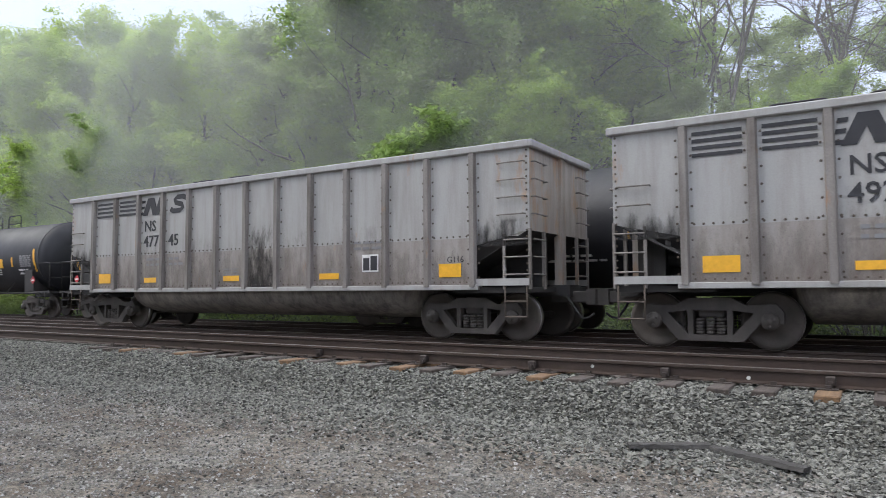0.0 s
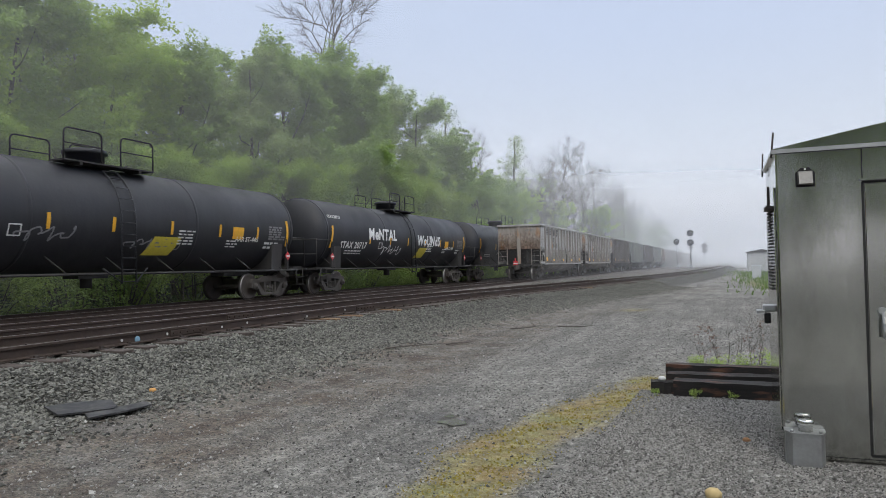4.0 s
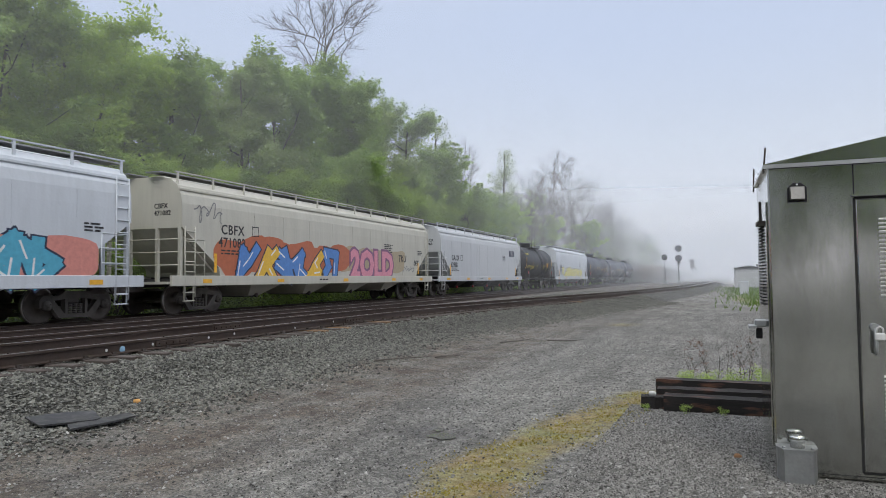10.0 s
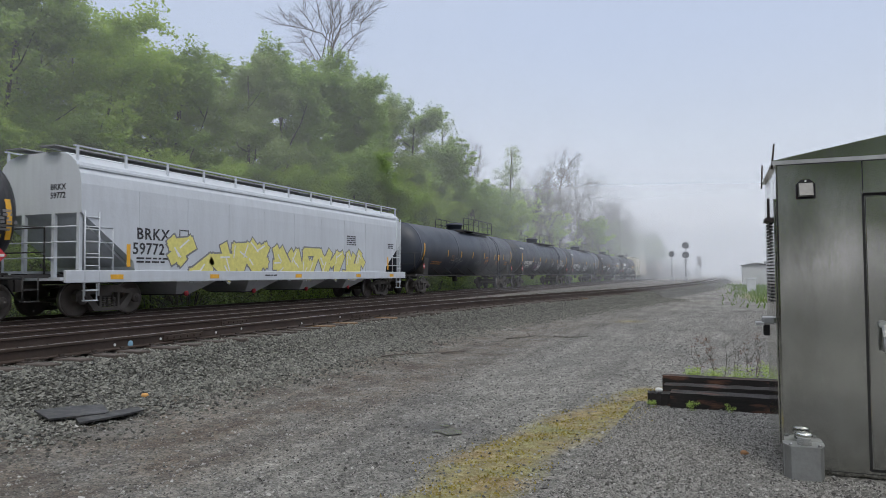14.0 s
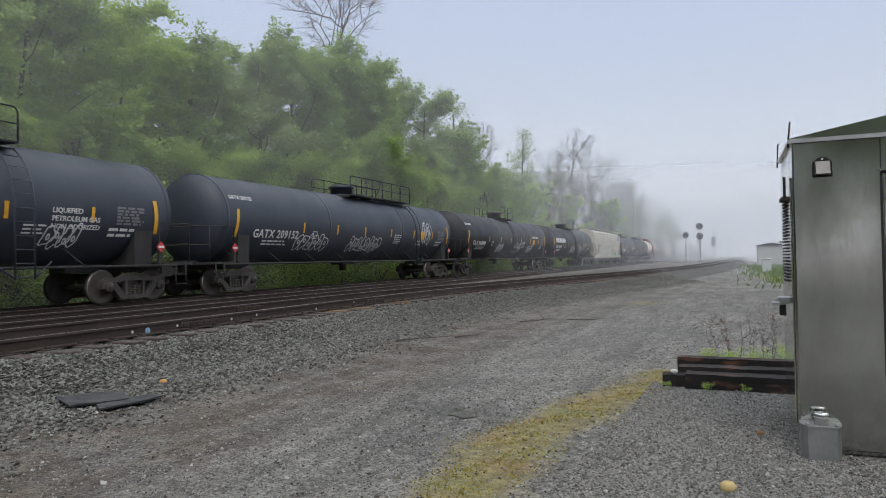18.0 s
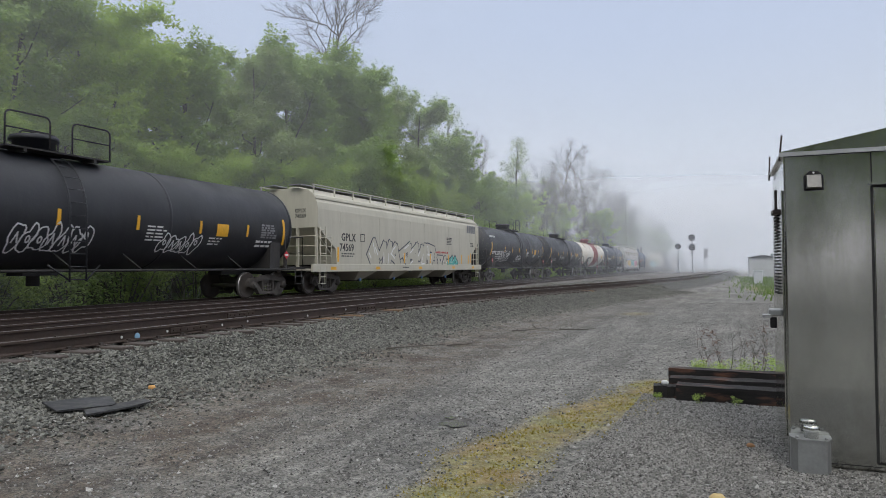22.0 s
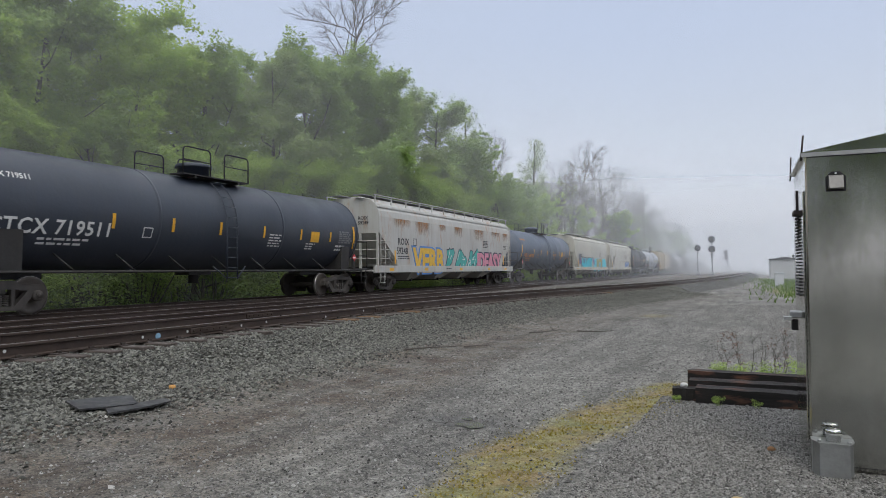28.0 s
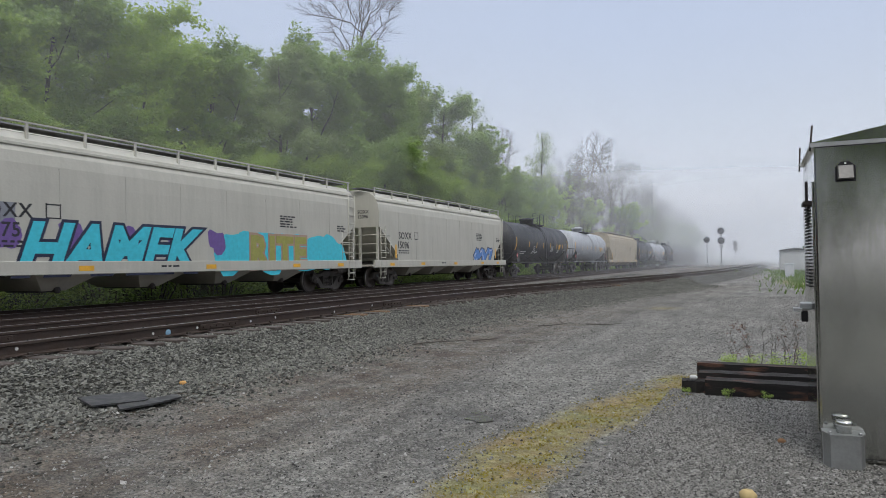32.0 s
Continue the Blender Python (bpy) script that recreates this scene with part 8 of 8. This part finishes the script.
def make_weeds():
    """Green weeds and dry stalks behind the stacked crossties."""
    rng = random.Random(12)
    for x, y, s, say in ((-0.34, 8.56, 0.20, "tiny weed at the foot of the crossties"), (0.06, 8.58, 0.16, "tiny weed at the foot of the crossties"), (-0.78, 8.62, 0.18, "tiny weed at the foot of the crossties"), (-0.25, 9.75, 0.55, "low green weed clump behind the crossties"), (0.28, 9.75, 0.6, "leafy green weed clump behind the crossties"), (0.55, 10.1, 0.65, "green weed clump by the cabinet"),
                         (-0.05, 10.2, 0.5, "low green weed clump behind the crossties")):
        cs = [(rng.uniform(-0.3, 0.3), rng.uniform(-0.2, 0.2), rng.uniform(0.25, 0.55)) for _ in range(9)]
        v, f = leaf_cloud(cs, [0.15] * 9, 700, 0.035, int(y * 10))
        ob = thing("weed", say, "weed", pose(x, y, float(ground_z(x, y)), 0, 0, 0) @ Matrix.Diagonal((s, s, s, 1)))
        stems = Form()
        for c in cs:
            stems.tube([(c[0] * 0.4, c[1] * 0.4, -0.02), c], [0.006, 0.003], 4)
        part("stems", stems, LEAF_BRIGHT, ob)
        part("leaves", raw_mesh("leaves", v, f, LEAF_BRIGHT), None, ob)
    for k in range(13):
        x, y, h = rng.uniform(-0.35, 0.6), rng.uniform(9.7, 11.0), rng.uniform(0.55, 0.95)
        ob = thing("dry_weed", "thin dry brown weed stalk with seed heads", "weed", pose(x, y, float(ground_z(x, y))), "dry stalks behind the crossties")
        f, p = Form(), Vector((0, 0, -0.02))
        pts = []
        for i in range(6):
            pts.append(p.copy())
            p = p + Vector((rng.uniform(-0.06, 0.06), rng.uniform(-0.05, 0.05), h / 5))
        f.tube(pts, [0.004, 0.004, 0.0035, 0.003, 0.002, 0.0015], 4)
        for i in range(7):
            q = pts[rng.randint(2, 5)]
            f.tube([q, q + Vector((rng.uniform(-0.16, 0.16), rng.uniform(-0.1, 0.1), rng.uniform(0.06, 0.2)))], [0.002, 0.001], 3)
        part("stalk", f, BARK, ob)
        if k % 3 == 0:
            v, fc = leaf_cloud([tuple(q) for q in pts[2:]], [0.06] * len(pts[2:]), 46, 0.03, k)
            part("seed_head", raw_mesh("seed_head", v, fc, leaf_mat("dry_seed", (0.10, 0.06, 0.05), (0.24, 0.15, 0.12))), None, ob)
    # moss and small weeds along the wheel-free strip
    r2 = np.random.default_rng(4)
    n = 30000
    x, y = r2.uniform(-2.6, -0.5, n), 2.6 + 7.4 * r2.random(n)
    keep = r2.random(n) < 0.75 * moss_at(x, y) ** 1.6 * np.clip(0.55 + 0.9 * bumps(x, y, 4.1, 3.0) + 0.6 * bumps(x, y, 9.7, 1.0), 0, 1)
    x, y = x[keep], y[keep]
    n = len(x)
    z, a, w, h = ground_z(x, y), r2.uniform(0, 6.283, n), r2.uniform(0.005, 0.013, n), r2.uniform(0.006, 0.022, n)
    v = np.stack([np.stack([x - np.cos(a) * w, y - np.sin(a) * w, z], -1), np.stack([x + np.cos(a) * w, y + np.sin(a) * w, z], -1), np.stack([x + r2.normal(0, 0.012, n), y + r2.normal(0, 0.012, n), z + h], -1)], 1)
    me = raw_mesh("moss", v.reshape(-1, 3), np.arange(n * 3).reshape(-1, 3), leaf_mat("moss_tufts", (0.19, 0.13, 0.012), (0.30, 0.26, 0.025), 0.2))
    tagged(new("moss", me), "yellow-green moss and seedlings on the gravel", "moss", kind="stuff")


make_weeds()


def make_signals():
    mat = paint("signal_black", (0.03, 0.03, 0.032), (0.06, 0.06, 0.06), 0.4, 0.6)
    grey = paint("signal_mast_grey", (0.36, 0.37, 0.38), (0.15, 0.15, 0.15), 0.4, 0.5, 0.5)
    for x, y, h, heads, s in ((-5.0, 122, 6.6, ((0, 5.9), (0, 4.3)), 0.85), (-7.2, 122, 5.0, ((0, 4.5),), 0.75), (-4.6, 196, 6.0, ((0, 5.3), (0, 4.0)), 1.0), (-8.0, 196, 5.4, ((0, 4.8),), 0.9)):
        ob = thing("railway_signal", "colour-light railway signal mast in the fog", "railway signal", pose(x, y, float(ground_z(x, y)) - 0.05), "signals down the line")
        part("mast", Form().tube([(0, 0, 0), (0, 0, h)], 0.09, 10), grey, ob)
        part("base", Form().box(-0.35, 0.35, -0.35, 0.35, 0, 0.6, 0.03), grey, ob)
        part("ladder", ladder_form(0.0, 0.55, 0.3, h - 0.4, 0.4, 16), grey, ob)
        for dx, z in heads:
            hd = part("signal_head", Form().lathe([(-0.45, 0.66 * s), (-0.40, 0.66 * s), (-0.40, 0.0)], "y", 20, (dx, 0, z)).box(dx - 0.22, dx + 0.22, -0.38, 0.1, z - 0.5, z + 0.5, 0.03), mat, ob, "round black signal target")
            for k in range(3):
                a = math.pi / 2 + k * 2.094
                part("hood", Form().lathe([(-0.75, 0.13), (-0.46, 0.13)], "y", 12, (dx + 0.30 * math.cos(a), 0, z + 0.30 * math.sin(a))), mat, hd)
    for x, y, w, d, h in ((4.4, 96, 3.2, 2.4, 2.6), (9.0, 105, 6.0, 4.0, 3.2)):
        ob = thing("relay_hut", "small pale equipment hut dim in the fog", "hut", pose(x, y, 0))
        hm = paint("hut_grey", (0.42, 0.43, 0.43), (0.25, 0.25, 0.24), 0.4, 0.7)
        part("wall", Form().box(-w / 2, w / 2, -d / 2, d / 2, -0.1, h, 0.02), hm, ob)
        part("roof", Form().prism([(-w / 2 - 0.2, h), (w / 2 + 0.2, h), (0, h + 0.35)], "y", -d / 2 - 0.2, d / 2 + 0.2), MAT_UNDER, ob)
        part("door", Form().box(-0.45, 0.45, -d / 2 - 0.04, -d / 2, 0, 2.05, 0.01), hm, ob)
    ob = thing("marker_box", "small white lineside box on the grass", "box", pose(2.65, 66, 0))
    part("box", Form().box(-0.35, 0.35, -0.3, 0.3, -0.05, 1.1, 0.02), PAINTS["white"], ob)
    part("lid", Form().box(-0.4, 0.4, -0.35, 0.35, 1.1, 1.16, 0.01), PAINTS["pale"], ob)
    post = thing("steel_post", "blue-grey painted steel post close beside the viewer", "post", pose(0.449, 1.95, 0))
    part("shaft", Form().tube([(0, 0, -0.05), (0, 0, 3.2)], 0.055, 16), paint("post_blue", (0.10, 0.15, 0.19), (0.05, 0.05, 0.05), 0.5, 0.5, 0.3), post)
    part("cap", Form().lathe([(3.2, 0.058), (3.23, 0.05), (3.25, 0.0)], "z", 16), MAT_UNDER, post)


make_signals()


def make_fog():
    """See-through sheets hung across the line in place of morning fog, thin by the camera and thick far off, and more
    before the wood.
    """
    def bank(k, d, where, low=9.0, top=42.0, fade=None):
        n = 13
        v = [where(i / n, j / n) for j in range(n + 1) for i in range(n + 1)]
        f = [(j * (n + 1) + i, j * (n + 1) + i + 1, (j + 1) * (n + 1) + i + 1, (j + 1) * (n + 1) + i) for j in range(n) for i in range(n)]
        ob = new("fog_bank", Form().add(v, f, True).mesh("fog_bank", fog_mat("fog_haze_sheet", d, low, top, fade)))
        tagged(ob, "see-through sheet standing in for grey morning fog", "fog", "fog down the line", "stuff")
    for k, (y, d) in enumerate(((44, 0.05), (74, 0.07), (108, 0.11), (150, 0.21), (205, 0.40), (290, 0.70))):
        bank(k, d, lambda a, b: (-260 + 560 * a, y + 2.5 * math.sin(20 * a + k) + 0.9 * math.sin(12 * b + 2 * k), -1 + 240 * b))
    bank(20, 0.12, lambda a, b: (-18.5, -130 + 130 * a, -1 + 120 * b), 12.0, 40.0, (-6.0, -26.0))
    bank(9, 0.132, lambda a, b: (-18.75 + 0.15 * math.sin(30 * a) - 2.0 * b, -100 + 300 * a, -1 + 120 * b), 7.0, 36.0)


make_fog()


# ---- the trains' ways ----
def motions():
    for car, s in FAR_TRAIN:
        walk(car, [(t, pose(FAR_X, s - SPEED_FAR * t, FAR_Z)) for t in (0, 8, 16, 24, 32)])
    for car, s in COAL_TRAIN:
        walk(car, [(t, pose(MID_X, coal_y(t) + s, MID_Z)) for t in (0, 1, 2, 3, 4, 5, 8, 14, 20, 26, 32)])


motions()
